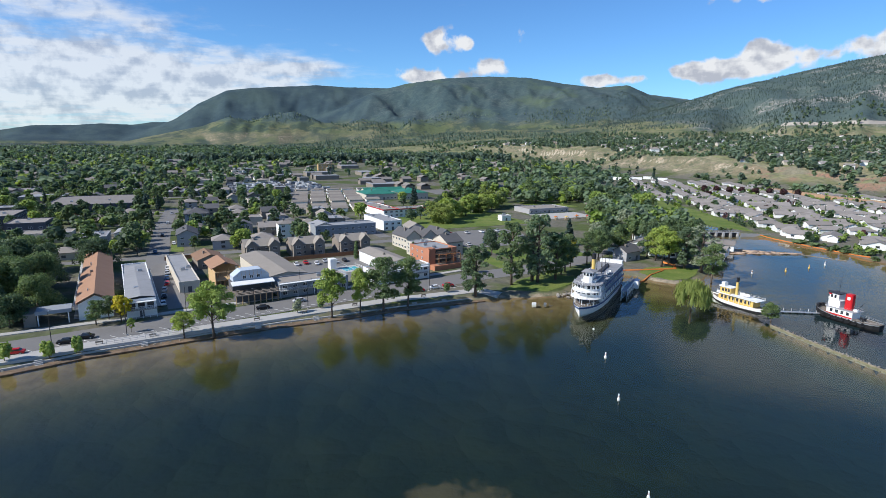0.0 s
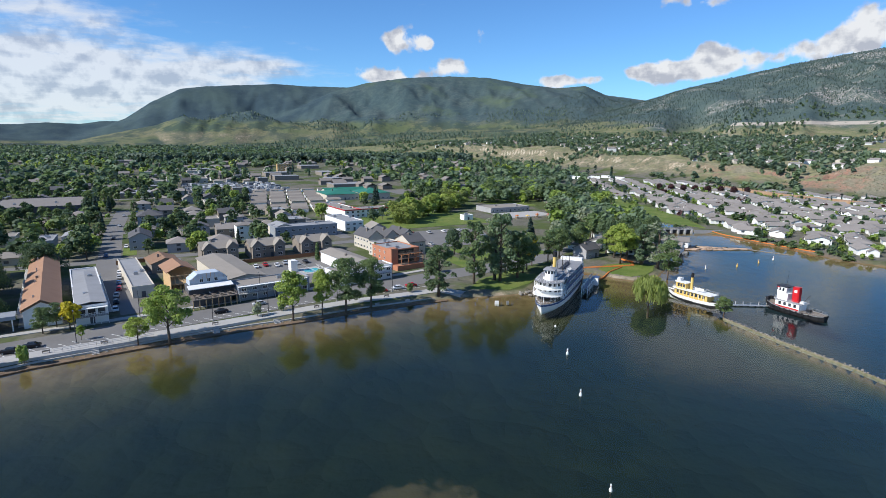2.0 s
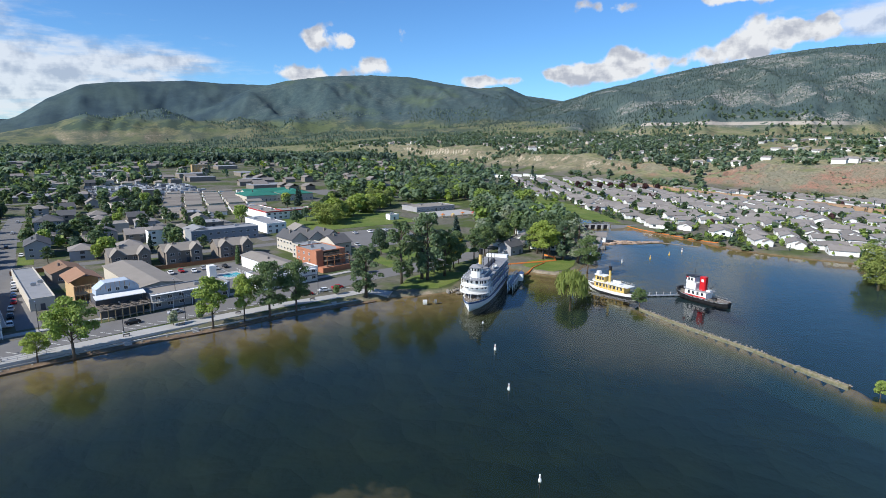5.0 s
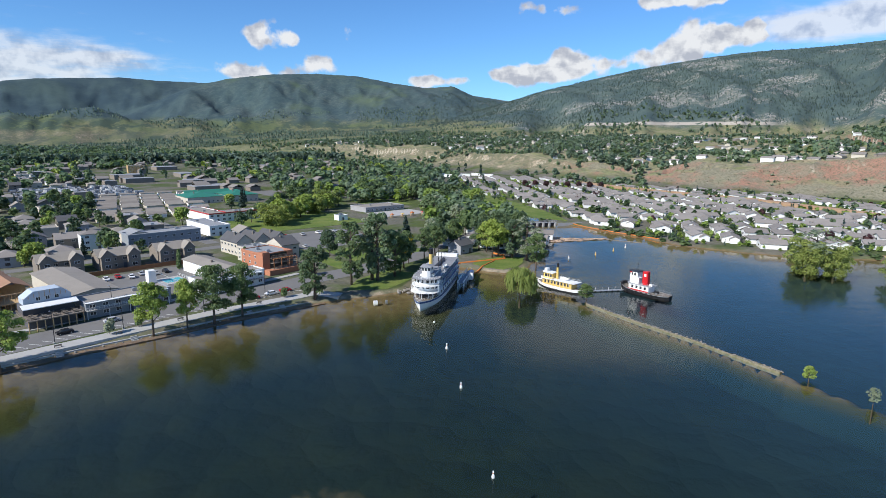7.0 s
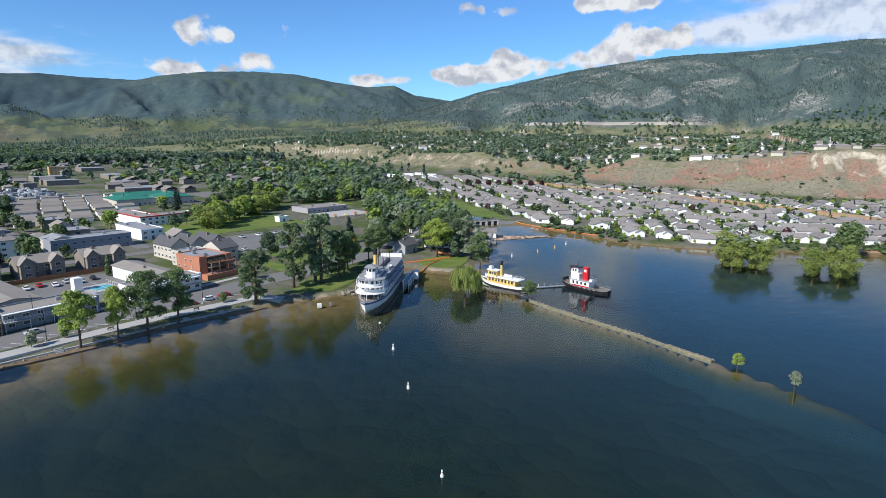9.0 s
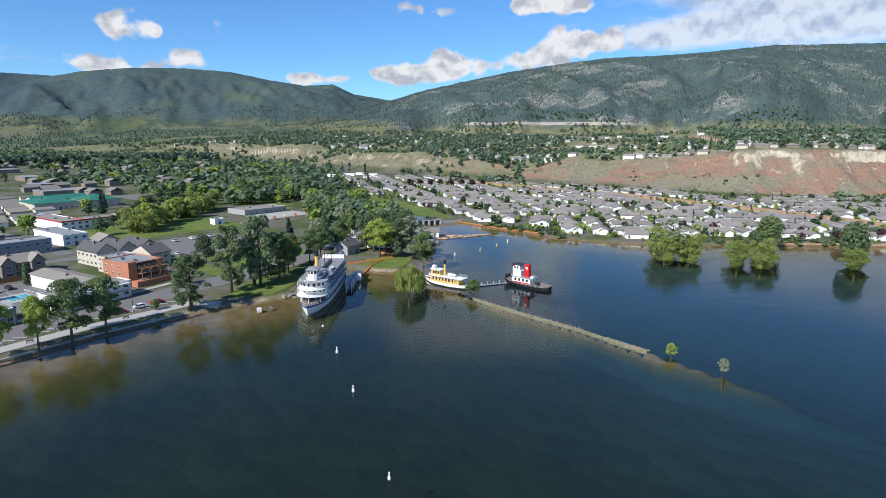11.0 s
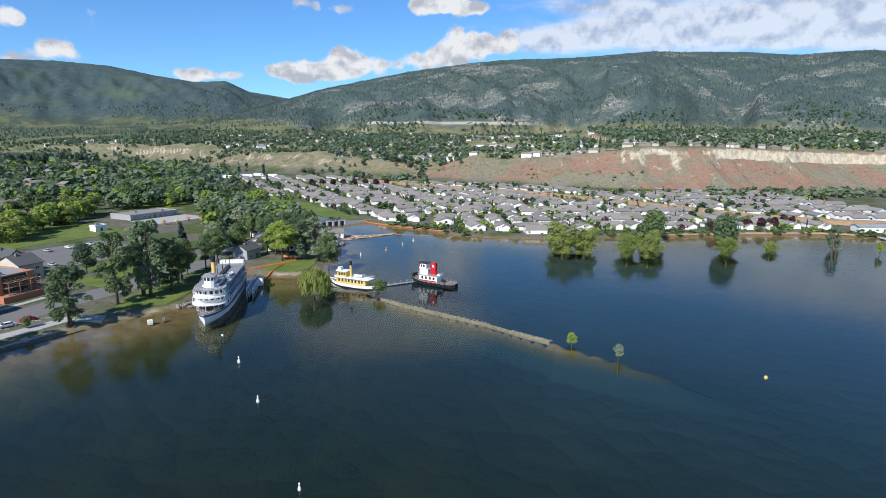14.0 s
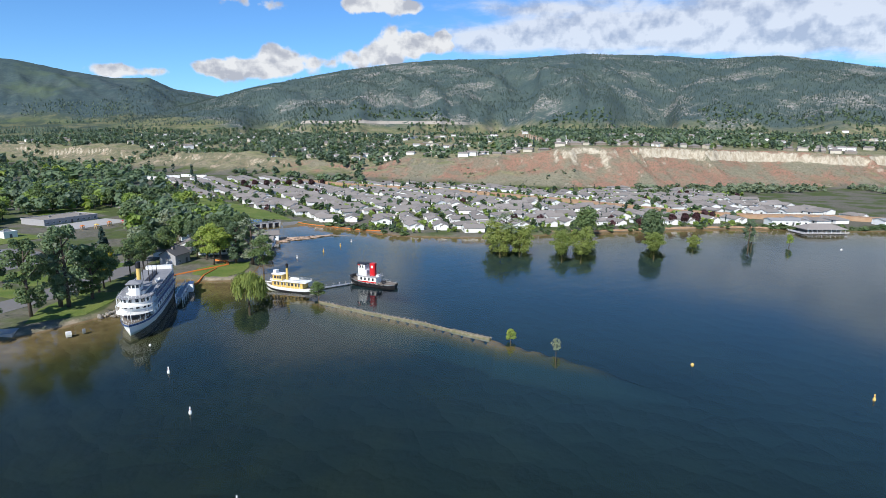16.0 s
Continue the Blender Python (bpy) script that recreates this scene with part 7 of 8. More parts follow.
def yellow_tug():
    tug = thing("steam_tug", bow_frame((100.2, 203.0), (110.4, 183.4)) @ Matrix.Diagonal((0.76, 0.82, 1.0, 1.0)), "yellow and white moored steam tug with a tall yellow funnel", "tugboat")
    st = [(0.8, 0.1, 2.7, 0.05, -0.7), (2.5, 1.3, 2.4, 0.8, -0.3), (5, 2.5, 2.0, 2.0, 0), (9, 3.2, 1.7, 2.9, 0), (18, 3.2, 1.5, 2.9, 0), (25, 2.6, 1.6, 2.2, 0), (28, 1.5, 1.8, 1.0, 0.4), (29, 0.6, 1.9, 0.3, 0.5)]
    hull(tug, st, WHITE)
    band(tug, "black_strake", st, 1.1, 1.75, BLACK)
    low = bmesh.new()
    prism(low, outline(4.6, 23.5, 2.35, 2.2), 1.3, 3.7)
    h = part("deck_house", low, YELLOW, tug)
    for i in range(8):
        for side in (-1, 1):
            piece("window", WIN_SHIP, h, pose(7.6 + i * 2.0, side * 2.35, 2.2, 0, 0, 0 if side < 0 else 180))
    r = bmesh.new()
    prism(r, outline(3.6, 25.6, 3.0, 2.6), 3.72, 3.9)
    part("boat_deck", r, WHITE, tug)
    up = bmesh.new()
    prism(up, outline(5.0, 11.5, 2.0, 1.8), 3.9, 6.1)
    u = part("cabin", up, YELLOW, tug)
    for i in range(3):
        for side in (-1, 1):
            piece("window", WIN_SHIP, u, pose(7.6 + i * 1.5, side * 2.0, 4.6, 0, 0, 0 if side < 0 else 180))
    for k in (-40, 0, 40):
        piece("window", WIN_SHIP, u, pose(5.0 + 1.8 * (1 - math.cos(radians(k))), 2.0 * math.sin(radians(k)), 4.7, 0, 0, -90 - k))
    r = bmesh.new()
    prism(r, outline(4.5, 12.0, 2.4, 2.0), 6.1, 6.25)
    part("cabin_roof", r, WHITE, tug)
    ph = bmesh.new()
    prism(ph, outline(5.4, 7.6, 1.1, 0.8), 6.25, 7.5)
    part("wheelhouse", ph, WHITE, tug)
    f = bmesh.new()
    tube(f, (13.2, 0, 3.8), (13.2, 0, 8.7), 0.62, 0.58, 14)
    fn = part("funnel", f, YELLOW, tug)
    f = bmesh.new()
    tube(f, (13.2, 0, 8.65), (13.2, 0, 10.3), 0.66, 0.66, 14)
    part("funnel_top", f, BLACK, fn)
    b = bmesh.new()
    loft(b, [[(17.5 + d, -w, 5.0), (17.5 + d, -w * 0.7, 4.3), (17.5 + d, w * 0.7, 4.3), (17.5 + d, w, 5.0), (17.5 + d, 0, 5.2)] for d, w in ((-2.4, 0.05), (-1.6, 0.7), (0, 0.9), (1.6, 0.7), (2.4, 0.05))], True)
    part("lifeboat", b, WHITE, tug)
    railing(tug, outline(3.8, 25.4, 2.9, 2.5), 3.9, 0.8, 1.6)
    m = bmesh.new()
    tube(m, (5.2, 0, 7.4), (5.2, 0, 9.5), 0.07, 0.05, 5)
    part("mast", m, BLACK, tug)
    for i in range(6):
        for side in (-1, 1):
            part("deck_post", bmnew((9 + i * 2.6, 9.1 + i * 2.6, side * 2.9 - 0.05, side * 2.9 + 0.05, 1.5, 3.72)), WHITE, tug)


yellow_tug()


def work_tug():
    tug = thing("work_tug", bow_frame((129.4, 187.6), (137.9, 166.8)) @ Matrix.Diagonal((0.80, 0.80, 0.96, 1.0)), "black-hulled white tugboat with a red funnel", "tugboat")
    st = [(0.6, 0.6, 3.0, 0.2, -0.5), (2.2, 2.4, 2.7, 1.5, -0.2), (5, 3.7, 2.2, 3.2, 0), (10, 4.1, 1.7, 3.8, 0), (20, 4.0, 1.5, 3.7, 0), (24.5, 3.0, 1.6, 2.6, 0), (26.2, 1.6, 1.7, 1.2, 0.2)]
    hull(tug, st, BLACK, label="black steel hull")
    band(tug, "rubbing_strake", st, 0.05, 0.3, METAL, 0.12)
    h = bmesh.new()
    prism(h, outline(4.8, 16.5, 2.6, 2.2), 1.3, 3.8)
    dh = part("deck_house", h, WHITE, tug)
    for i in range(4):
        for side in (-1, 1):
            piece("window", WIN_SHIP, dh, pose(8 + i * 2.2, side * 2.6, 2.3, 0, 0, 0 if side < 0 else 180))
    r = bmesh.new()
    prism(r, outline(4.2, 17.6, 3.0, 2.4), 3.8, 3.95)
    part("boat_deck", r, GREY_WALL, tug)
    part("red_band", bmnew((5.4, 16.4, -2.66, -2.6, 1.4, 1.9), (5.4, 16.4, 2.6, 2.66, 1.4, 1.9)), RED, tug)
    u = bmesh.new()
    prism(u, outline(5.2, 10.8, 2.1, 1.6), 3.95, 6.4)
    part("cabin", u, WHITE, tug)
    w = bmesh.new()
    prism(w, outline(5.0, 10.0, 2.0, 1.5), 6.4, 8.7)
    wh = part("wheelhouse", w, WHITE, tug)
    for k in (-60, -20, 20, 60):
        piece("window", WIN_SHIP_TALL, wh, pose(5.0 + 1.5 * (1 - math.cos(radians(k))), 2.0 * math.sin(radians(k)), 7.2, 0, 0, -90 - k))
    for side in (-1, 1):
        for x in (7.2, 8.6):
            piece("window", WIN_SHIP_TALL, wh, pose(x, side * 2.0, 7.2, 0, 0, 0 if side < 0 else 180))
    r = bmesh.new()
    prism(r, outline(4.6, 10.5, 2.4, 1.8), 8.7, 8.9)
    part("wheelhouse_roof", r, METAL_DARK, tug)
    r = bmesh.new()
    prism(r, outline(4.9, 7.0, 2.06, 1.5), 8.15, 8.72)
    part("wheelhouse_visor", r, RED, tug)
    f = bmesh.new()
    prism(f, [(12.0, -1.0), (12.6, -1.25), (14.4, -1.25), (14.8, -0.8), (14.8, 0.8), (14.4, 1.25), (12.6, 1.25), (12.0, 1.0)], 3.9, 9.3)
    fn = part("funnel", f, RED, tug, "big red funnel")
    part("badge", bmnew((12.9, 14.1, -1.29, -1.25, 7.4, 8.4)), WHITE, fn)
    m = bmesh.new()
    tube(m, (8.6, 0, 8.8), (8.9, 0, 14.6), 0.1, 0.04, 6)
    tube(m, (8.75, -1.0, 11.6), (8.75, 1.0, 11.6), 0.04, 0.04, 4)
    part("mast", m, BLACK, tug)
    d = bmesh.new()
    tube(d, (15.5, 0, 3.5), (19.0, 0.4, 7.6), 0.09, 0.06, 5)
    part("derrick", d, BLACK, tug)
    railing(tug, outline(4.4, 17.4, 2.9, 2.3), 3.95, 0.9, 1.4, METAL)
    railing(tug, [(17, -3.7), (21, -3.7), (24.5, -2.7), (26, -1.3), (26, 1.3), (24.5, 2.7), (21, 3.7), (17, 3.7)], 1.5, 0.8, 1.5, METAL, False)
    part("winch", bmnew((18.6, 20.0, -0.8, 0.8, 1.2, 2.4), (18.9, 19.7, -1.3, -0.8, 1.4, 2.1)), METAL_DARK, tug)
    part("skylight", bmnew((15.6, 17.2, -1.0, 1.0, 3.9, 4.6)), WHITE, tug)
    for i in range(7):
        a = radians(-60 + 20 * i)
        x, y = 2.2 - 2.4 * math.cos(a) + 1.2, 2.6 * math.sin(a)
        bf = bmesh.new()
        tube(bf, (x, y, 1.4), (x, y, 3.6), 0.45, 0.45, 8)
        part("bow_fender", bf, BLACK, tug, "black rubber bow fender")
    tm = bmesh.new()
    for i in range(12):
        a, b = i * math.tau / 12, (i + 1) * math.tau / 12
        tube(tm, (0.5 * math.cos(a), 0, 0.5 * math.sin(a)), (0.5 * math.cos(b), 0, 0.5 * math.sin(b)), 0.16, 0.16, 6)
    tm = data_of(tm, "tyre", BLACK, True)
    for i in range(7):
        for side in (-1, 1):
            piece("tyre", tm, tug, pose(6 + i * 2.6, side * 4.22, 1.0))


work_tug()


def pontoon(p, q, wide, label, posts=6):
    p, q = Vector(p), Vector(q)
    d = q - p
    ob = thing("pontoon", pose(p.x, p.y, 0, 0, 0, math.degrees(math.atan2(d.y, d.x))), label, "pontoon")
    n = int(d.length / 2.2)
    for i in range(n):
        x = i * d.length / n
        part("plank_section", bmnew((x + 0.05, x + d.length / n - 0.05, -wide / 2, wide / 2, 0.25, 0.45)), METAL, ob)
    bm = bmesh.new()
    for i in range(n):
        x = (i + 0.5) * d.length / n
        tube(bm, (x, -wide / 2, 0.1), (x, wide / 2, 0.1), 0.3, 0.3, 8)
    part("float", bm, BLACK, ob)
    for i in range(posts):
        x = (i + 0.5) * d.length / posts
        bm = bmesh.new()
        tube(bm, (x, wide / 2, 0.4), (x, wide / 2, 1.5), 0.06, 0.06, 6)
        part("post", bm, WHITE, ob)


pontoon((113.5, 186.5), (129.5, 184.5), 1.4, "narrow grey floating walkway to the tugboat")


def gangway():
    """The landing stage beside the steamer: a stair tower and a covered ramp."""
    ob = thing("gangway", pose(69.5, 206.5, 0, 0, 0, 61.8), "white timber landing stage with stairs beside the steamer", "gangway")
    for i in range(4):
        part("pile", bmnew((-3 + i * 4 - 0.15, -3 + i * 4 + 0.15, -1.2, -0.9, -1.5, 3.2)), WHITE, ob)
        part("pile", bmnew((-3 + i * 4 - 0.15, -3 + i * 4 + 0.15, 0.9, 1.2, -1.5, 3.2)), WHITE, ob)
    part("platform", bmnew((-3.4, 9.6, -1.3, 1.3, 2.1, 2.3)), GREY_WALL, ob)
    part("ramp", bmnew((9.6, 20, -1.0, 1.0, 1.5, 1.7)), GREY_WALL, ob)
    railing(ob, [(-3.3, 1.2), (9.5, 1.2), (20, 1.0)], 2.2, 1.0, 1.3, WHITE, False, 0.05)
    railing(ob, [(-3.3, -1.2), (9.5, -1.2), (20, -1.0)], 2.2, 1.0, 1.3, WHITE, False, 0.05)
    br = bmesh.new()
    for i in range(3):
        tube(br, (-3 + i * 4, -1.05, 0), (1 + i * 4, -1.05, 2.1), 0.08, 0.08, 5)
        tube(br, (1 + i * 4, -1.05, 0), (-3 + i * 4, -1.05, 2.1), 0.08, 0.08, 5)
    part("brace", br, WHITE, ob)
    k = bmnew((11, 14, -2.6, -0.9, 0.2, 3.4))
    part("ticket_booth", k, WHITE, ob, "small white ticket booth")
    part("booth_roof", bmnew((10.8, 14.2, -2.8, -0.7, 3.4, 3.55)), BLUE, ob)


gangway()


def boom(name, pts, r, mat, label, category="boom"):
    ob = thing(name, pose(pts[0][0], pts[0][1], 0), label, category)
    for i, (a, b) in enumerate(zip(dense(pts, 5), dense(pts, 5)[1:])):
        bm = bmesh.new()
        za, zb = max(0.0, ground_at(*a)) + 0.1, max(0.0, ground_at(*b)) + 0.1
        tube(bm, (a[0] - pts[0][0], a[1] - pts[0][1], za), (b[0] - pts[0][0], b[1] - pts[0][1], zb), r, r, 8)
        part("float_section", bm, mat, ob)
    return ob


boom("flood_barrier", [(78.5, 241), (88, 242.2), (97, 243.5), (104, 245)], 0.45, ORANGE, "bright orange flood barrier tube across the lawn", "barrier")
boom("flood_barrier", [(80, 224.5), (88, 232.5), (97, 241.5)], 0.36, ORANGE, "orange flood barrier tube running to the water", "barrier")
boom("flood_barrier", [(103, 258), (106, 251), (104, 246)], 0.6, ORANGE, "folded orange flood barrier tube under trees", "barrier")
boom("flood_barrier", [(194, 343), (197, 330), (203, 309), (211, 286), (214, 274)], 0.32, ORANGE, "orange flood barrier along the lagoon bank", "barrier")
boom("boom_line", [(185, 287), (192, 279), (199, 271.3)], 0.12, ROOF_TAN, "thin grey floating boom across the lagoon")


def log_raft():
    ob = thing("log_raft", pose(167, 293, 0), "drift of brown floating logs against the boom", "log raft")
    r = random.Random(3)
    logs = []
    for i in range(5):
        bm = bmesh.new()
        L = r.uniform(3, 6)
        tube(bm, (-L / 2, 0, 0), (L / 2, 0.1, 0), 0.22, 0.17, 7)
        logs.append(data_of(bm, "log", DRIFTWOOD, True))
    for i in range(170):
        t = r.random()
        x, y = -19 + 38 * t, 1.5 - 7.5 * t + r.uniform(-1, 1) * (7.5 * (1 - t) + 0.8)
        piece("log", logs[i % 5], ob, pose(x, y, 0.08 + r.random() * 0.3, 0, 0, -12 + r.uniform(-25, 25)))


DRIFTWOOD = painted("driftwood", (0.40, 0.29, 0.215), 0.9, 0.35, 0.8)
log_raft()


def buoy(x, y, mat, tall, label, spar=True):
    ob = thing("buoy", pose(x, y, 0), label, "buoy", "buoys")
    s = tall / 1.8
    bm = bmesh.new()
    if spar:
        prof = [(0.02, -0.4), (0.36, -0.2), (0.42, 0.15), (0.36, 0.5), (0.2, 0.75), (0.16, 1.3), (0.2, 1.55), (0.16, 1.75), (0.02, 1.8)]
    else:
        prof = [(0.02, -0.5), (0.35, -0.35), (0.5, 0.0), (0.48, 0.3), (0.3, 0.55), (0.1, 0.66), (0.02, 0.68)]
    rows = [[(q * s * math.cos(i * math.tau / 14), q * s * math.sin(i * math.tau / 14), z * s) for i in range(14)] for q, z in prof]
    loft(bm, rows, True)
    body = part("float", bm, mat, ob, shade=True)
    if spar:
        bm = bmesh.new()
        tube(bm, (0, 0, 1.05 * s), (0, 0, 1.2 * s), 0.19 * s, 0.19 * s, 12)
        part("stripe", bm, ORANGE, body)
    bm = bmesh.new()
    tube(bm, (0, 0, -3.0), (0, 0, -0.3 * s), 0.05, 0.05, 5)
    part("mooring_chain", bm, METAL_DARK, ob)


for x, y, h in ((44.2, 143.9, 1.6), (40.1, 118.8, 1.5), (34.2, 83.2, 1.3)):
    buoy(x, y, WHITE, h, "white spar buoy floating on the lake")
buoy(47, 167, WHITE, 1.2, "small round white mooring buoy", False)
for x, y, mt, c in ((137, 243, WHITE, "white"), (155, 248, YELLOW, "yellow"), (170, 255, YELLOW, "yellow"), (182, 262, WHITE, "white")):
    buoy(x, y, mt, 1.7, c + " spar buoy in the lagoon")
buoy(145, 56, YELLOW, 1.6, "yellow round buoy on the lake", False)
buoy(155, 19, YELLOW, 1.5, "yellow spar buoy on the lake")
buoy(364, 66, WHITE, 2.0, "white round buoy off the far shore", False)


def dam():
    ob = thing("weir", pose(160, 345, 0, 0, 0, -2), "low concrete river weir with piers and gates", "weir")
    for i in range(6):
        part("pier", bmnew((i * 4.4 - 0.5, i * 4.4 + 0.5, -2, 2, -2, 2.0)), GREY_WALL, ob)
        if i < 5:
            part("gate", bmnew((i * 4.4 + 0.5, i * 4.4 + 3.9, -0.2, 0.2, -1, 1.8)), METAL_DARK, ob)
    part("walkway", bmnew((-1, 23, -1.0, 1.0, 2.0, 2.25)), GREY_WALL, ob)
    railing(ob, [(-1, -0.9), (23, -0.9)], 2.25, 1.1, 2, METAL, False, 0.05)
    railing(ob, [(-1, 0.9), (23, 0.9)], 2.25, 1.1, 2, METAL, False, 0.05)
    part("wing_wall", bmnew((23, 41, -3.0, -2.6, -1, 1.9)), ROOF_PALE, ob, "pale sheet-pile wing wall")


dam()

# ---- waterfront details ----
def pub():
    """Open restaurant terrace on posts with an awning, and an unfinished gable above."""
    ob = thing("restaurant", at(-21.5, 28, 8), "dark timber restaurant terrace with a white awning and unfinished gable", "restaurant")
    w, d = 14.5, 13.0
    part("ground_floor", bmnew((-w / 2 + 1, w / 2 - 1, -d / 2 + 3.5, d / 2, -0.5, 3.2)), DARK_WALL, ob)
    part("terrace", bmnew((-w / 2, w / 2, -d / 2, d / 2, 3.2, 3.5)), DECK_WOOD, ob)
    for i in range(8):
        part("post", bmnew((-w / 2 + 0.2 + i * 2.0 - 0.13, -w / 2 + 0.2 + i * 2.0 + 0.13, -d / 2 + 0.1, -d / 2 + 0.36, -0.5, 3.2)), TIMBER, ob)
    railing(ob, [(-w / 2, d / 2), (-w / 2, -d / 2), (w / 2, -d / 2), (w / 2, d / 2)], 3.5, 1.0, 0.9, DECK_WOOD, False, 0.05)
    for i in range(5):
        for j in range(2):
            x, y = -5.4 + i * 2.7, -4.8 + j * 2.8
            t = part("table", bmnew((x - 0.6, x + 0.6, y - 0.4, y + 0.4, 4.2, 4.26), (x - 0.06, x + 0.06, y - 0.06, y + 0.06, 3.5, 4.2)), DECK_WOOD, ob)
            for s in (-1, 1):
                part("bench", bmnew((x - 0.6, x + 0.6, y + s * 0.75 - 0.15, y + s * 0.75 + 0.15, 3.9, 3.96), (x - 0.5, x + 0.5, y + s * 0.75 - 0.04, y + s * 0.75 + 0.04, 3.5, 3.9)), DECK_WOOD, ob)
    part("bar_wall", bmnew((-w / 2 + 0.5, w / 2 - 0.5, 0.6, d / 2, 3.5, 6.6)), DARK_WALL, ob)
    aw = bmesh.new()
    v = [aw.verts.new(p) for p in ((-w / 2, 0.7, 6.9), (w / 2, 0.7, 6.9), (w / 2, -2.2, 6.1), (-w / 2, -2.2, 6.1), (-w / 2, 0.7, 6.7), (w / 2, 0.7, 6.7), (w / 2, -2.2, 5.9), (-w / 2, -2.2, 5.9))]
    for f in ((0, 1, 2, 3), (7, 6, 5, 4), (0, 4, 5, 1), (1, 5, 6, 2), (2, 6, 7, 3), (3, 7, 4, 0)):
        aw.faces.new([v[i] for i in f])
    part("awning", aw, WHITE, ob, "white canvas awning")
    up = bmnew((-6.2, 6.2, 1.2, d / 2, 6.6, 8.4))
    v = [up.verts.new(p) for p in ((-6.2, 1.2, 8.4), (6.2, 1.2, 8.4), (3.5, 1.2, 10.4), (-3.5, 1.2, 10.4), (-6.2, d / 2, 8.4), (6.2, d / 2, 8.4), (3.5, d / 2, 10.4), (-3.5, d / 2, 10.4))]
    for f in ((0, 1, 2, 3), (7, 6, 5, 4), (0, 3, 7, 4), (1, 5, 6, 2), (3, 2, 6, 7)):
        up.faces.new([v[i] for i in f])
    g = part("gable", up, WRAP, ob, "pale blue-grey sheathed gable")
    for x in (-2.4, 0, 2.4):
        window_at(g, x, 1.2, 7.4, 0, 1.2, 1.2)
    st = bmesh.new()
    for i in range(10):
        x = -6.2 + i * 1.38
        box(st, x - 0.05, x + 0.05, 1.0, 1.14, 8.4, 8.4 + 2.0 * (1 - abs(x) / 6.4) + 0.3)
    part("timber_studs", st, TIMBER, ob)
    return ob


WRAP = painted("sheathing", (0.42, 0.48, 0.55), 0.7, 0.25, 1.2)
pub()


def timber_frame():
    ob = thing("unfinished_house", at(-28.8, 54, 8), "half-built house of raw timber framing with a tan roof", "house")
    part("floor_slab", bmnew((-5, 5, -7, 7, -0.5, 0.3)), CONCRETE, ob)
    for z0 in (0.3, 3.4):
        for y in (-7, -2.3, 2.3, 7):
            for i in range(8):
                x = -5 + i * 10 / 7
                part("stud", bmnew((x - 0.07, x + 0.07, y - 0.07, y + 0.07, z0, z0 + 2.8)), TIMBER, ob)
        part("plate", bmnew((-5.1, 5.1, -7.1, -6.8, z0 + 2.8, z0 + 3.1), (-5.1, 5.1, 6.8, 7.1, z0 + 2.8, z0 + 3.1), (-5.1, -4.8, -6.8, 6.8, z0 + 2.8, z0 + 3.1), (4.8, 5.1, -6.8, 6.8, z0 + 2.8, z0 + 3.1)), TIMBER, ob)
    part("sheathed_wall", bmnew((-5.2, -5.0, -7, 7, 0.3, 6.4), (-5.0, 5.0, 6.9, 7.1, 0.3, 6.4)), ORIENTED, ob, "raw sheathing board wall")
    part("upper_floor", bmnew((-5, 5, -6.8, 7, 3.1, 3.4)), ORIENTED, ob)
    r = bmesh.new()
    gable(r, -5, 5, 0, 15, 6.5, 8.6, 0.4, "y")
    part("roof", r, ROOF_BROWN, ob)


ORIENTED = painted("sheathing_board", (0.52, 0.36, 0.19), 0.85, 0.2, 1.5)
timber_frame()


def wood_fence(p, q, label, tall=1.9):
    p, q = Vector(p), Vector(q)
    d = q - p
    ob = thing("fence", pose(p.x, p.y, ground_at(p.x, p.y), 0, 0, math.degrees(math.atan2(d.y, d.x))), label, "fence")
    n = int(d.length / 2.2)
    step = d.length / n
    panel = data_of(bmnew((0.08, step - 0.08, -0.03, 0.03, 0.1, tall)), "panel", FENCE_WOOD)
    post = data_of(bmnew((-0.08, 0.08, -0.08, 0.08, -0.4, tall + 0.15)), "post", FENCE_WOOD)
    for i in range(n):
        piece("panel", panel, ob, pose(i * step, 0, 0))
        piece("post", post, ob, pose(i * step, 0, 0))


wood_fence(T(-8, 86), T(38, 89), "red-brown timber fence behind a parking lot")
wood_fence(T(-52, 108), T(-28, 110), "red-brown timber fence behind a motel")


def slide_pool():
    ob = thing("motel_pool", at(20, 60, 8), "small motel pool with a white slide tower", "pool")
    part("pool_deck", bmnew((-7, 7, -6, 6, -0.3, 0.15)), CONCRETE, ob)
    part("pool_water", bmnew((-1, 6, -3, 3, 0.1, 0.19)), POOL, ob, "turquoise pool water")
    part("tower", bmnew((-6, -3.2, 1.6, 4.8, 0.1, 4.8)), WHITE, ob)
    sl = bmesh.new()
    loft(sl, [[(-4.6 + 7 * t, 1.4 - 5.5 * t + 0.5 * w, 4.6 - 4.2 * t + abs(w) * 0.4) for w in (-1, -0.5, 0.5, 1)] for t in (0, 0.25, 0.5, 0.75, 1)])
    part("slide", sl, WHITE, ob)
    railing(ob, [(-7, -6), (7, -6), (7, 6)], 0.15, 1.2, 1.5, WHITE, False, 0.04)


POOL = painted("pool_water", (0.08, 0.42, 0.45), 0.1, 0.1, 0.5)
slide_pool()


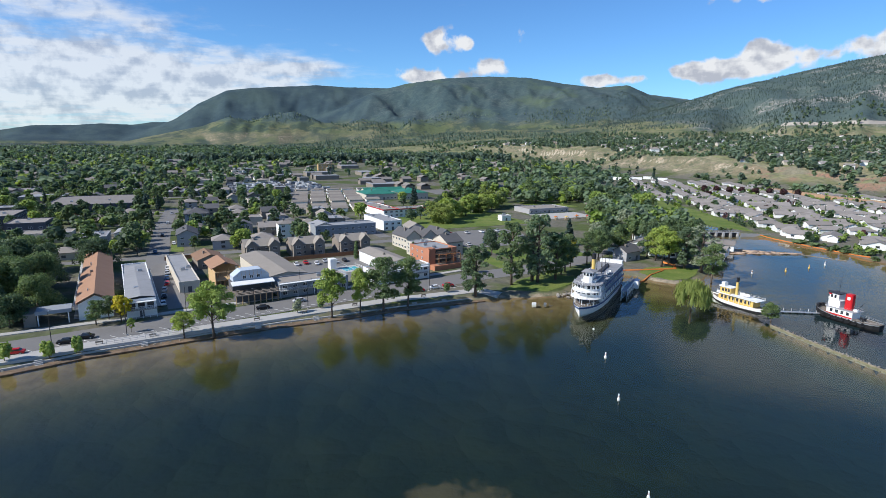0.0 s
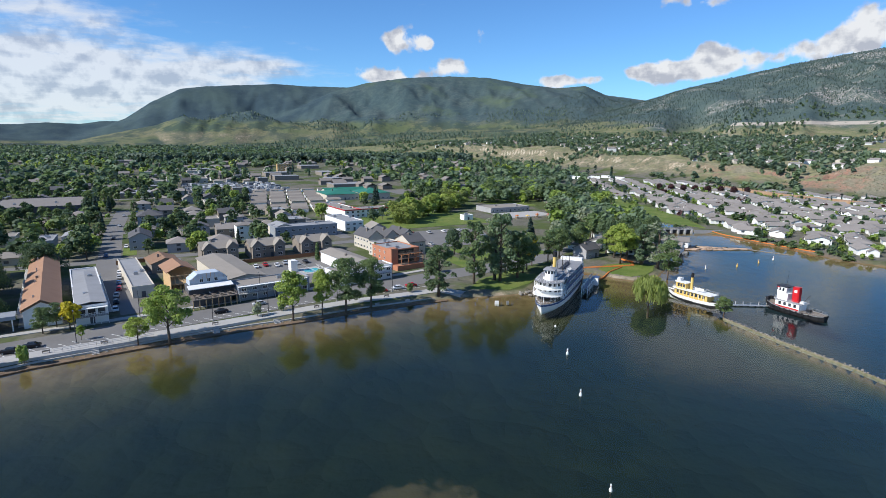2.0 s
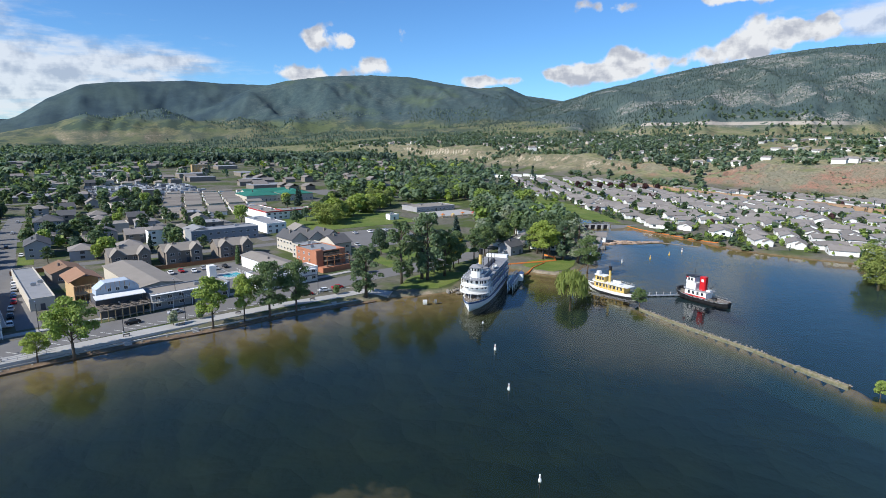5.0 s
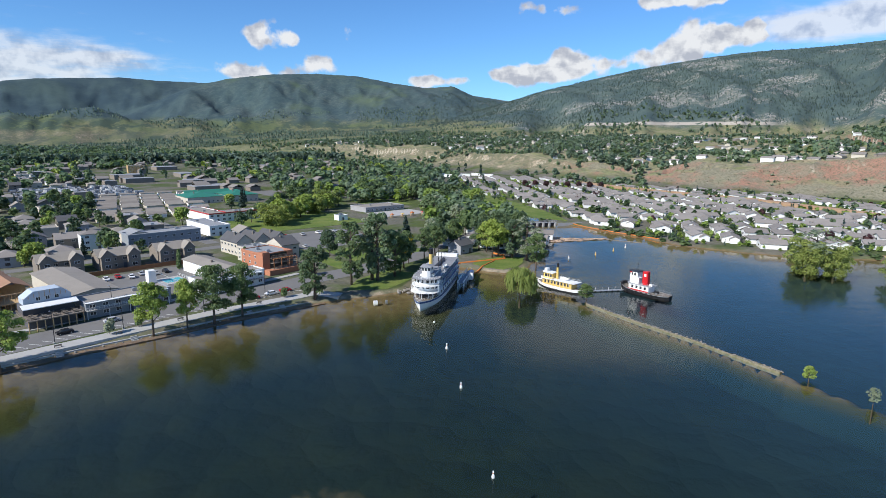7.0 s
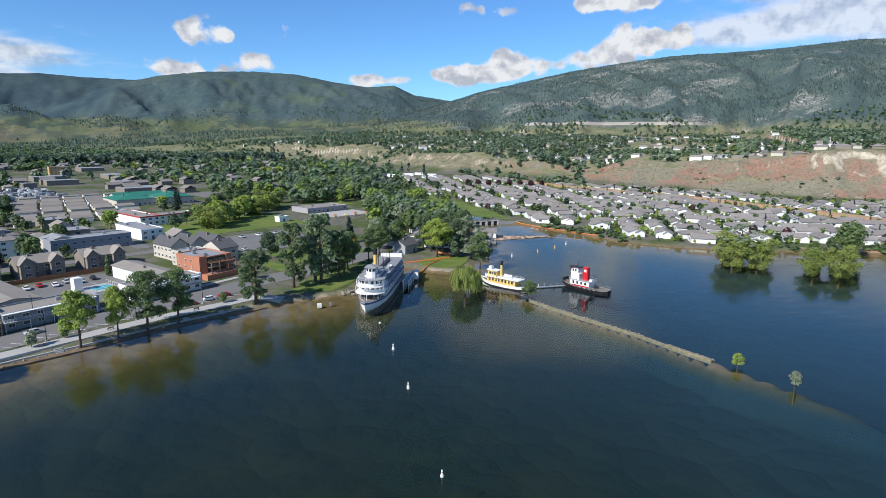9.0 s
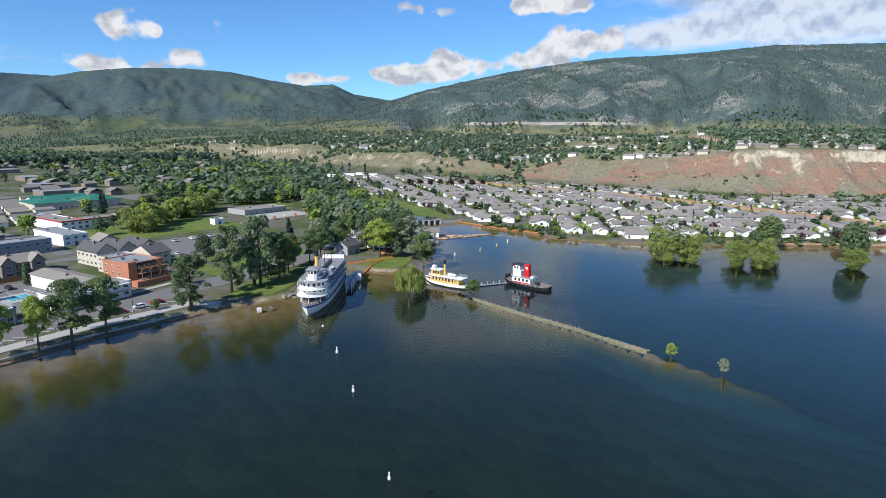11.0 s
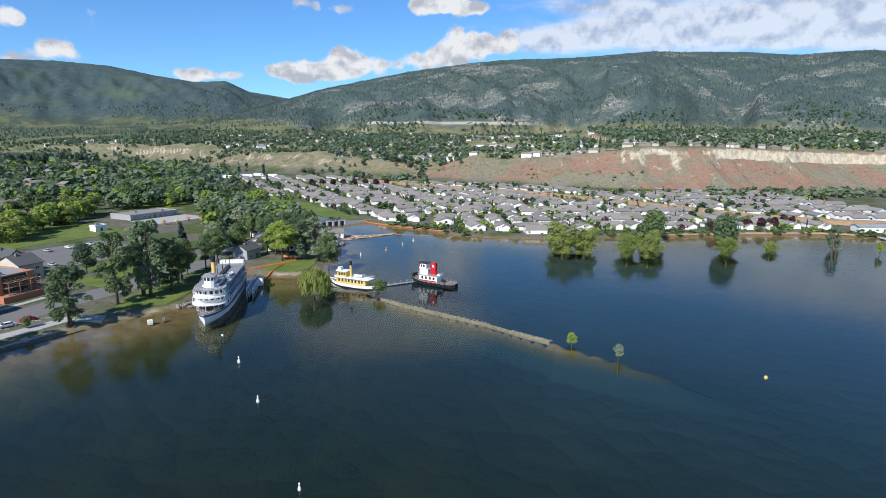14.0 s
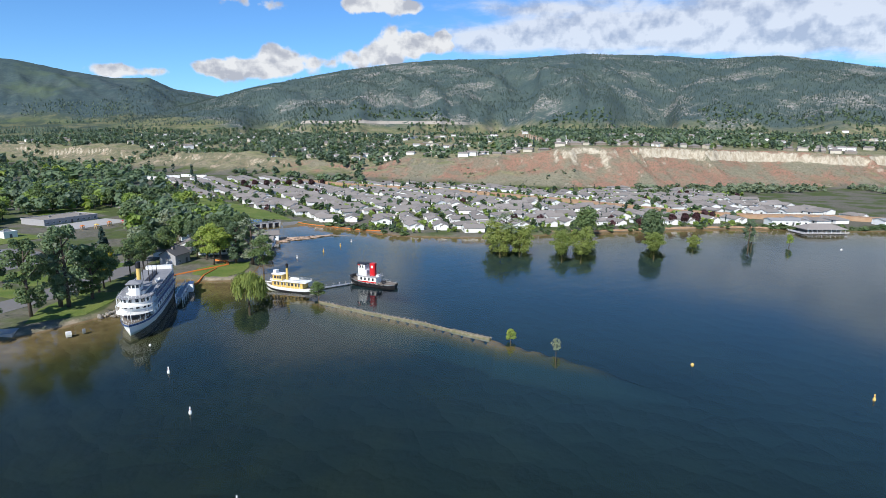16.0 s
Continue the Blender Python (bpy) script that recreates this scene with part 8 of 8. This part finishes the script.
def balcony(ob_m, w, label):
    ob = thing("balcony", ob_m, label, "balcony")
    part("slab", bmnew((-w / 2, w / 2, -1.4, 0, 2.6, 2.8)), CONCRETE, ob)
    railing(ob, [(-w / 2, 0), (-w / 2, -1.35), (w / 2, -1.35), (w / 2, 0)], 2.8, 1.0, 0.7, WHITE, False, 0.04)
    for i in range(5):
        x = -w / 2 + 0.1 + i * (w - 0.2) / 4
        part("post", bmnew((x - 0.08, x + 0.08, -1.4, -1.24, -0.3, 2.6)), WHITE, ob)
    part("canopy", bmnew((-w / 2, w / 2, -1.5, 0, 5.2, 5.35)), WHITE, ob)


balcony(at(-55.8, 20, 6), 8.2, "white motel balcony with railings")
balcony(at(35, 31, 8), 25, "long white motel balcony with railings")
balcony(at(-0.5, 27, 8), 25, "white shop canopy on posts")

# street furniture
LAMP = {}


def street_lamp(x, y, turn, tall=8.5):
    ob = thing("street_lamp", pose(x, y, ground_at(x, y), 0, 0, turn), "dark metal street lamp with a curved arm", "street lamp", "street lamps")
    if not LAMP:
        bm = bmesh.new()
        tube(bm, (0, 0, 0), (0, 0, tall), 0.11, 0.07, 8)
        LAMP["pole"] = data_of(bm, "pole", METAL_DARK)
        bm = bmesh.new()
        tube(bm, (0, 0, tall - 0.1), (0.9, 0, tall + 0.35), 0.06, 0.05, 6)
        tube(bm, (0.9, 0, tall + 0.35), (1.7, 0, tall + 0.4), 0.05, 0.05, 6)
        LAMP["arm"] = data_of(bm, "arm", METAL_DARK)
        LAMP["head"] = data_of(bmnew((1.5, 2.2, -0.16, 0.16, tall + 0.28, tall + 0.42)), "lamp_head", METAL)
        LAMP["base"] = data_of(bmnew((-0.25, 0.25, -0.25, 0.25, -0.2, 0.35)), "base", CONCRETE)
    for k, n in (("pole", "pole"), ("arm", "arm"), ("head", "lamp_head"), ("base", "base")):
        piece(n, LAMP[k], ob)


for x, y in ((-91, 154.5), (-60, 172.5), (-45, 181), (-24, 193), (-5, 205), (8, 232), (-20, 219), (-52, 199), (-84, 177), (-108, 147.5), (12, 216), (32, 232)):
    street_lamp(x, y, 120)


def car_meshes(mat):
    body = bmesh.new()
    prof = [(-2.15, 0.35), (-2.2, 0.75), (-2.0, 0.92), (-1.0, 1.0), (1.55, 1.02), (2.1, 0.9), (2.2, 0.6), (2.15, 0.35)]
    loft(body, [[(x, y * k, z) for x, z in prof] for y, k in ((-0.88, 1), (-0.85, 1), (0.85, 1), (0.88, 1))], True)
    for s in (-0.88, 0.88):
        body.faces.new([body.verts.new((x, s, z)) for x, z in (prof if s > 0 else prof[::-1])])
    cab = bmesh.new()
    a = [(-1.35, -0.8, 0.98), (1.5, -0.8, 0.98), (1.5, 0.8, 0.98), (-1.35, 0.8, 0.98)]
    b = [(-0.75, -0.64, 1.46), (0.95, -0.64, 1.46), (0.95, 0.64, 1.46), (-0.75, 0.64, 1.46)]
    loft(cab, [a, b], True)
    roof = bmnew((-0.82, 1.02, -0.68, 0.68, 1.44, 1.5))
    return data_of(body, "body", mat), data_of(cab, "glazing", GLASS), data_of(roof, "roof", mat)


CAR_PAINT = {}
tb = bmesh.new()
tube(tb, (0, -0.11, 0), (0, 0.11, 0), 0.32, 0.32, 14)
TYRE = data_of(tb, "tyre", BLACK)
tb = bmesh.new()
tube(tb, (0, -0.125, 0), (0, 0.125, 0), 0.19, 0.19, 10)
RIM = data_of(tb, "rim", METAL)
for cname, c in (("red", (0.42, 0.02, 0.025)), ("white", (0.75, 0.75, 0.76)), ("black", (0.02, 0.02, 0.023)), ("silver", (0.42, 0.43, 0.45)), ("blue", (0.04, 0.09, 0.2))):
    CAR_PAINT[cname] = car_meshes(painted("car_" + cname, c, 0.25, 0.05, 0.8))
HEADLIGHT = data_of(bmnew((-2.24, -2.16, -0.75, -0.45, 0.62, 0.76)), "headlight", METAL)
HEADLIGHT_2 = data_of(bmnew((-2.24, -2.16, 0.45, 0.75, 0.62, 0.76)), "headlight", METAL)


def car(x, y, turn, c, where):
    ob = thing("car", pose(x, y, ground_at(x, y) + 0.07, 0, 0, turn), c + " car parked " + where, "car", "parked cars")
    b, w, r = CAR_PAINT[c]
    piece("body", b, ob)
    piece("glazing", w, ob)
    piece("roof", r, ob)
    piece("headlight", HEADLIGHT, ob)
    piece("headlight", HEADLIGHT_2, ob)
    for wx in (-1.4, 1.35):
        for wy in (-0.8, 0.8):
            wh = piece("wheel", TYRE, ob, pose(wx, wy, 0.32))
            piece("rim", RIM, wh)


for x, y, c in ((-9, 204, "red"), (-3, 208, "white"), (2, 211.5, "red"), (-101, 151.5, "black"), (-104, 147.5, "black"), (-112, 139.5, "red")):
    car(x, y, 20, c, "beside the promenade")
car(-60, 180.5, 32, "black", "on the lakeshore road")
car(-50, 189, 32, "silver", "on the lakeshore road")
r2 = random.Random(8)
cols = ["white", "black", "silver", "red", "blue", "silver", "white"]
for i in range(7):
    car(*T(-50.5 + r2.uniform(0, 0.6), 32 + i * 9.5), 115 + r2.uniform(-4, 4), cols[i], "in a motel lot")
for i in range(8):
    car(*T(96 + i * 5.2 + r2.uniform(-0.6, 0.6), 90 + (i % 2) * 34), 114 + r2.uniform(-3, 3), cols[(i + 2) % 7], "in the park lot")
for i in range(6):
    car(*T(2 + i * 4.4, 76 + r2.uniform(-2, 2)), 114 + r2.uniform(-4, 4), cols[(i * 3) % 7], "behind the shops")
for i in range(10):
    x, y = -118 - i * 9.5, 224 + i * 23
    car(x + (4 if i % 2 else -4), y, 113, cols[(i * 2) % 7], "along the side street")
for i in range(12):
    car(*T(-128 + i * 5, 296 + (i % 3) * 2), 24 + 90, cols[i % 7], "beside the commercial block")

# promenade: railings, benches, planters, rocks
rail = thing("promenade_railing", pose(0, 0, 1.62), "low grey metal railing on the seawall", "railing")
railing(rail, [(-92.5, 147), (-86, 151), (-79, 154.5), (-72, 158.8)], 0, 1.0, 1.8, METAL, False, 0.05)
bench_seat = data_of(bmnew((-0.9, 0.9, -0.2, 0.2, 0.42, 0.48)), "seat", DECK_WOOD)
bench_leg = data_of(bmnew((-0.05, 0.05, -0.2, 0.2, 0, 0.42)), "leg", METAL_DARK)
bench_back = data_of(bmnew((-0.9, 0.9, 0.18, 0.24, 0.55, 0.9)), "backrest", DECK_WOOD)
for x, y in ((-94.5, 147), (-58, 168.5), (-45, 176), (-7, 197), (-83, 153.5), (-30, 185)):
    ob = thing("bench", pose(x, y, 1.62, 0, 0, 210), "timber promenade bench on metal legs", "bench", "promenade benches")
    piece("seat", bench_seat, ob)
    piece("backrest", bench_back, ob)
    for k in (-0.75, 0.75):
        piece("leg", bench_leg, ob, pose(k, 0, 0))
for x, y, t in ((-57, 166, 25), (-41, 174.4, 28), (-10, 191, 28), (0.5, 195, 24), (-84, 150.5, 30), (-104, 136.5, 40)):
    ob = thing("stair_block", pose(x, y, 0, 0, 0, t), "pale concrete steps down the seawall", "steps", "seawall steps")
    for i in range(4):
        part("step", bmnew((-0.9, 0.9, -1.6 + i * 0.45, -1.15 + i * 0.45, -0.4, 0.25 + i * 0.3)), CONCRETE, ob)


def rock_mesh(seed):
    r = random.Random(seed)
    bm = bmesh.new()
    bmesh.ops.create_icosphere(bm, subdivisions=2, radius=1)
    for v in bm.verts:
        k = 0.75 + 0.35 * noise.noise(v.co * 1.4 + Vector((seed * 7, 0, 0)))
        v.co = Vector((v.co.x * k * 1.1, v.co.y * k * 0.85, v.co.z * k * 0.65))
    return data_of(bm, "boulder", ROCK)


ROCKS = [rock_mesh(i) for i in range(5)]


def rocks(spots, name, label):
    ob = thing(name, pose(0, 0, 0), label, "rocks")
    for i, (x, y, z, s) in enumerate(spots):
        piece("boulder", ROCKS[i % 5], ob, Matrix.LocRotScale((x, y, z), Euler((i, i * 2.1, i * 3.7)), (s, s, s)))


line = dense(SEAWALL, 2.2)
rocks([(x + r2.uniform(-0.4, 0.9), y - 0.8 + r2.uniform(-0.6, 0.3), 0.1 + r2.random() * 0.2, r2.uniform(0.15, 0.6)) for x, y in line], "riprap", "pale boulders along the foot of the seawall")
rocks([(46 + r2.uniform(-3, 5), 203 + r2.uniform(-2, 5), 0.35, r2.uniform(0.5, 1.1)) for i in range(26)], "rock_heap", "heap of grey boulders at the steamer's bow")
breakwater = strip("breakwater", dense(BAR[1:5], 3), 0.6, 0, 0.26, BANK, "narrow breakwater of pale sand and stones", "breakwater", drop=1.0)
strip("breakwater", dense([(118.2, 118), (119.6, 111), (121, 105)], 2), 1.2, 0, 0.36, BANK, "wide gravel end of the narrow breakwater", "breakwater", drop=1.2)
bl = dense(BAR[1:6], 1.5)
rocks([(x + r2.uniform(-0.7, 0.7), y + r2.uniform(-0.5, 0.5), 0.42, r2.uniform(0.16, 0.4)) for x, y in bl for k in (0, 1)], "breakwater_stones", "pale stones on the narrow breakwater")
ob = thing("swim_sign", pose(32.5, 192.5, 0), "white flooded box by the shore", "box")
part("box", bmnew((-0.7, 0.7, -0.5, 0.5, -0.6, 0.9)), WHITE, ob)
ob = thing("swim_sign", pose(36.5, 193, 0), "small grey flooded box by the shore", "box")
part("box", bmnew((-0.4, 0.4, -0.4, 0.4, -0.6, 0.7)), METAL, ob)
tb = bmesh.new()
prism(tb, [(13, 202), (20, 199.6), (22.5, 204), (16, 208)], 0.2, 1.5)
tagged(new("boat_ramp", data_of(tb, "boat_ramp", CONCRETE)), "pale concrete ramp at the promenade's end", "ramp", kind="structure")


def pavilion():
    ob = thing("lakeside_pavilion", pose(424, 90, 0, 0, 0, -42) @ Matrix.Diagonal((0.76, 0.8, 0.85, 1.0)), "low clubhouse with a grey hipped roof on stilts over the water", "clubhouse")
    part("deck", bmnew((-21, 19, -10, 9, 0.35, 0.7)), CONCRETE, ob)
    part("wall", bmnew((-12, 16, -3, 8, 0.7, 3.7)), TAUPE, ob)
    r = bmesh.new()
    hip(r, -17, 18, -9, 9, 3.6, 7.0, 0.6)
    part("roof", r, ROOF_GREY, ob)
    for i in range(9):
        part("post", bmnew((-15.5 + i * 4 - 0.15, -15.5 + i * 4 + 0.15, -8.6, -8.3, 0.7, 3.6)), WHITE, ob)
    for i in range(8):
        window_at(ob, -10 + i * 3.4, -3, 1.4, 0, 2.4, 1.7)
    railing(ob, [(-21, 9), (-21, -10), (19, -10), (19, 9)], 0.7, 1.0, 1.6, WHITE, False, 0.05)
    for i in range(10):
        for y in (-9.5, -3, 3):
            part("stilt", bmnew((-20 + i * 4.1 - 0.15, -20 + i * 4.1 + 0.15, y - 0.15, y + 0.15, -3, 0.35)), DECK_WOOD, ob)


pavilion()
building(0, 900, 26, 9, 3.4, "gable", WHITE, ROOF_PALE, "long white clubhouse annexe with a pale roof", "annexe", 0, 1, 1.2, "annexe", along="x", m=pose(436, 112, ground_at(436, 112), 0, 0, -42))
building(0, 900, 22, 10, 3.4, "gable", WHITE, ROOF_PALE, "long white beach building with a pale roof", "beach_hall", 0, 1, 1.2, "hall", along="x", m=pose(492, 62, ground_at(492, 62), 0, 0, -35))


def golf_bits():
    for i, (a, b, mt, c) in enumerate(((196, 152, ORANGE, "orange"), (203, 149, YELLOW, "yellow"), (214, 152, ORANGE, "orange"), (222, 149, RED, "red"), (230, 153, YELLOW, "yellow"))):
        ob = thing("play_tower", at(a, b), c + " timber play tower in the amusement garden", "play tower", "amusement garden towers")
        ob.scale = (0.6, 0.6, 0.6)
        part("frame", bmnew((-1.5, -1.2, -1.5, -1.2, 0, 4), (1.2, 1.5, -1.5, -1.2, 0, 4), (-1.5, -1.2, 1.2, 1.5, 0, 4), (1.2, 1.5, 1.2, 1.5, 0, 4)), TIMBER, ob)
        part("platform", bmnew((-1.6, 1.6, -1.6, 1.6, 2.2, 2.4)), TIMBER, ob)
        r = bmesh.new()
        hip(r, -1.5, 1.5, -1.5, 1.5, 4, 5.4, 0.4)
        part("roof", r, mt, ob)


golf_bits()
for i in range(9):
    x, y = 215 + i * 11 + r2.uniform(-3, 3), 760 + r2.uniform(-40, 60)
    building(0, 900, 5, 15, 3.0, "flat", WHITE, WHITE, "white storage trailer below the bench", "trailer", 0, 1, 0, "trailer", fancy=False, gap=9, m=pose(x, y, ground_at(x, y) + 0.2, 0, 0, 60 + r2.uniform(-15, 15)))
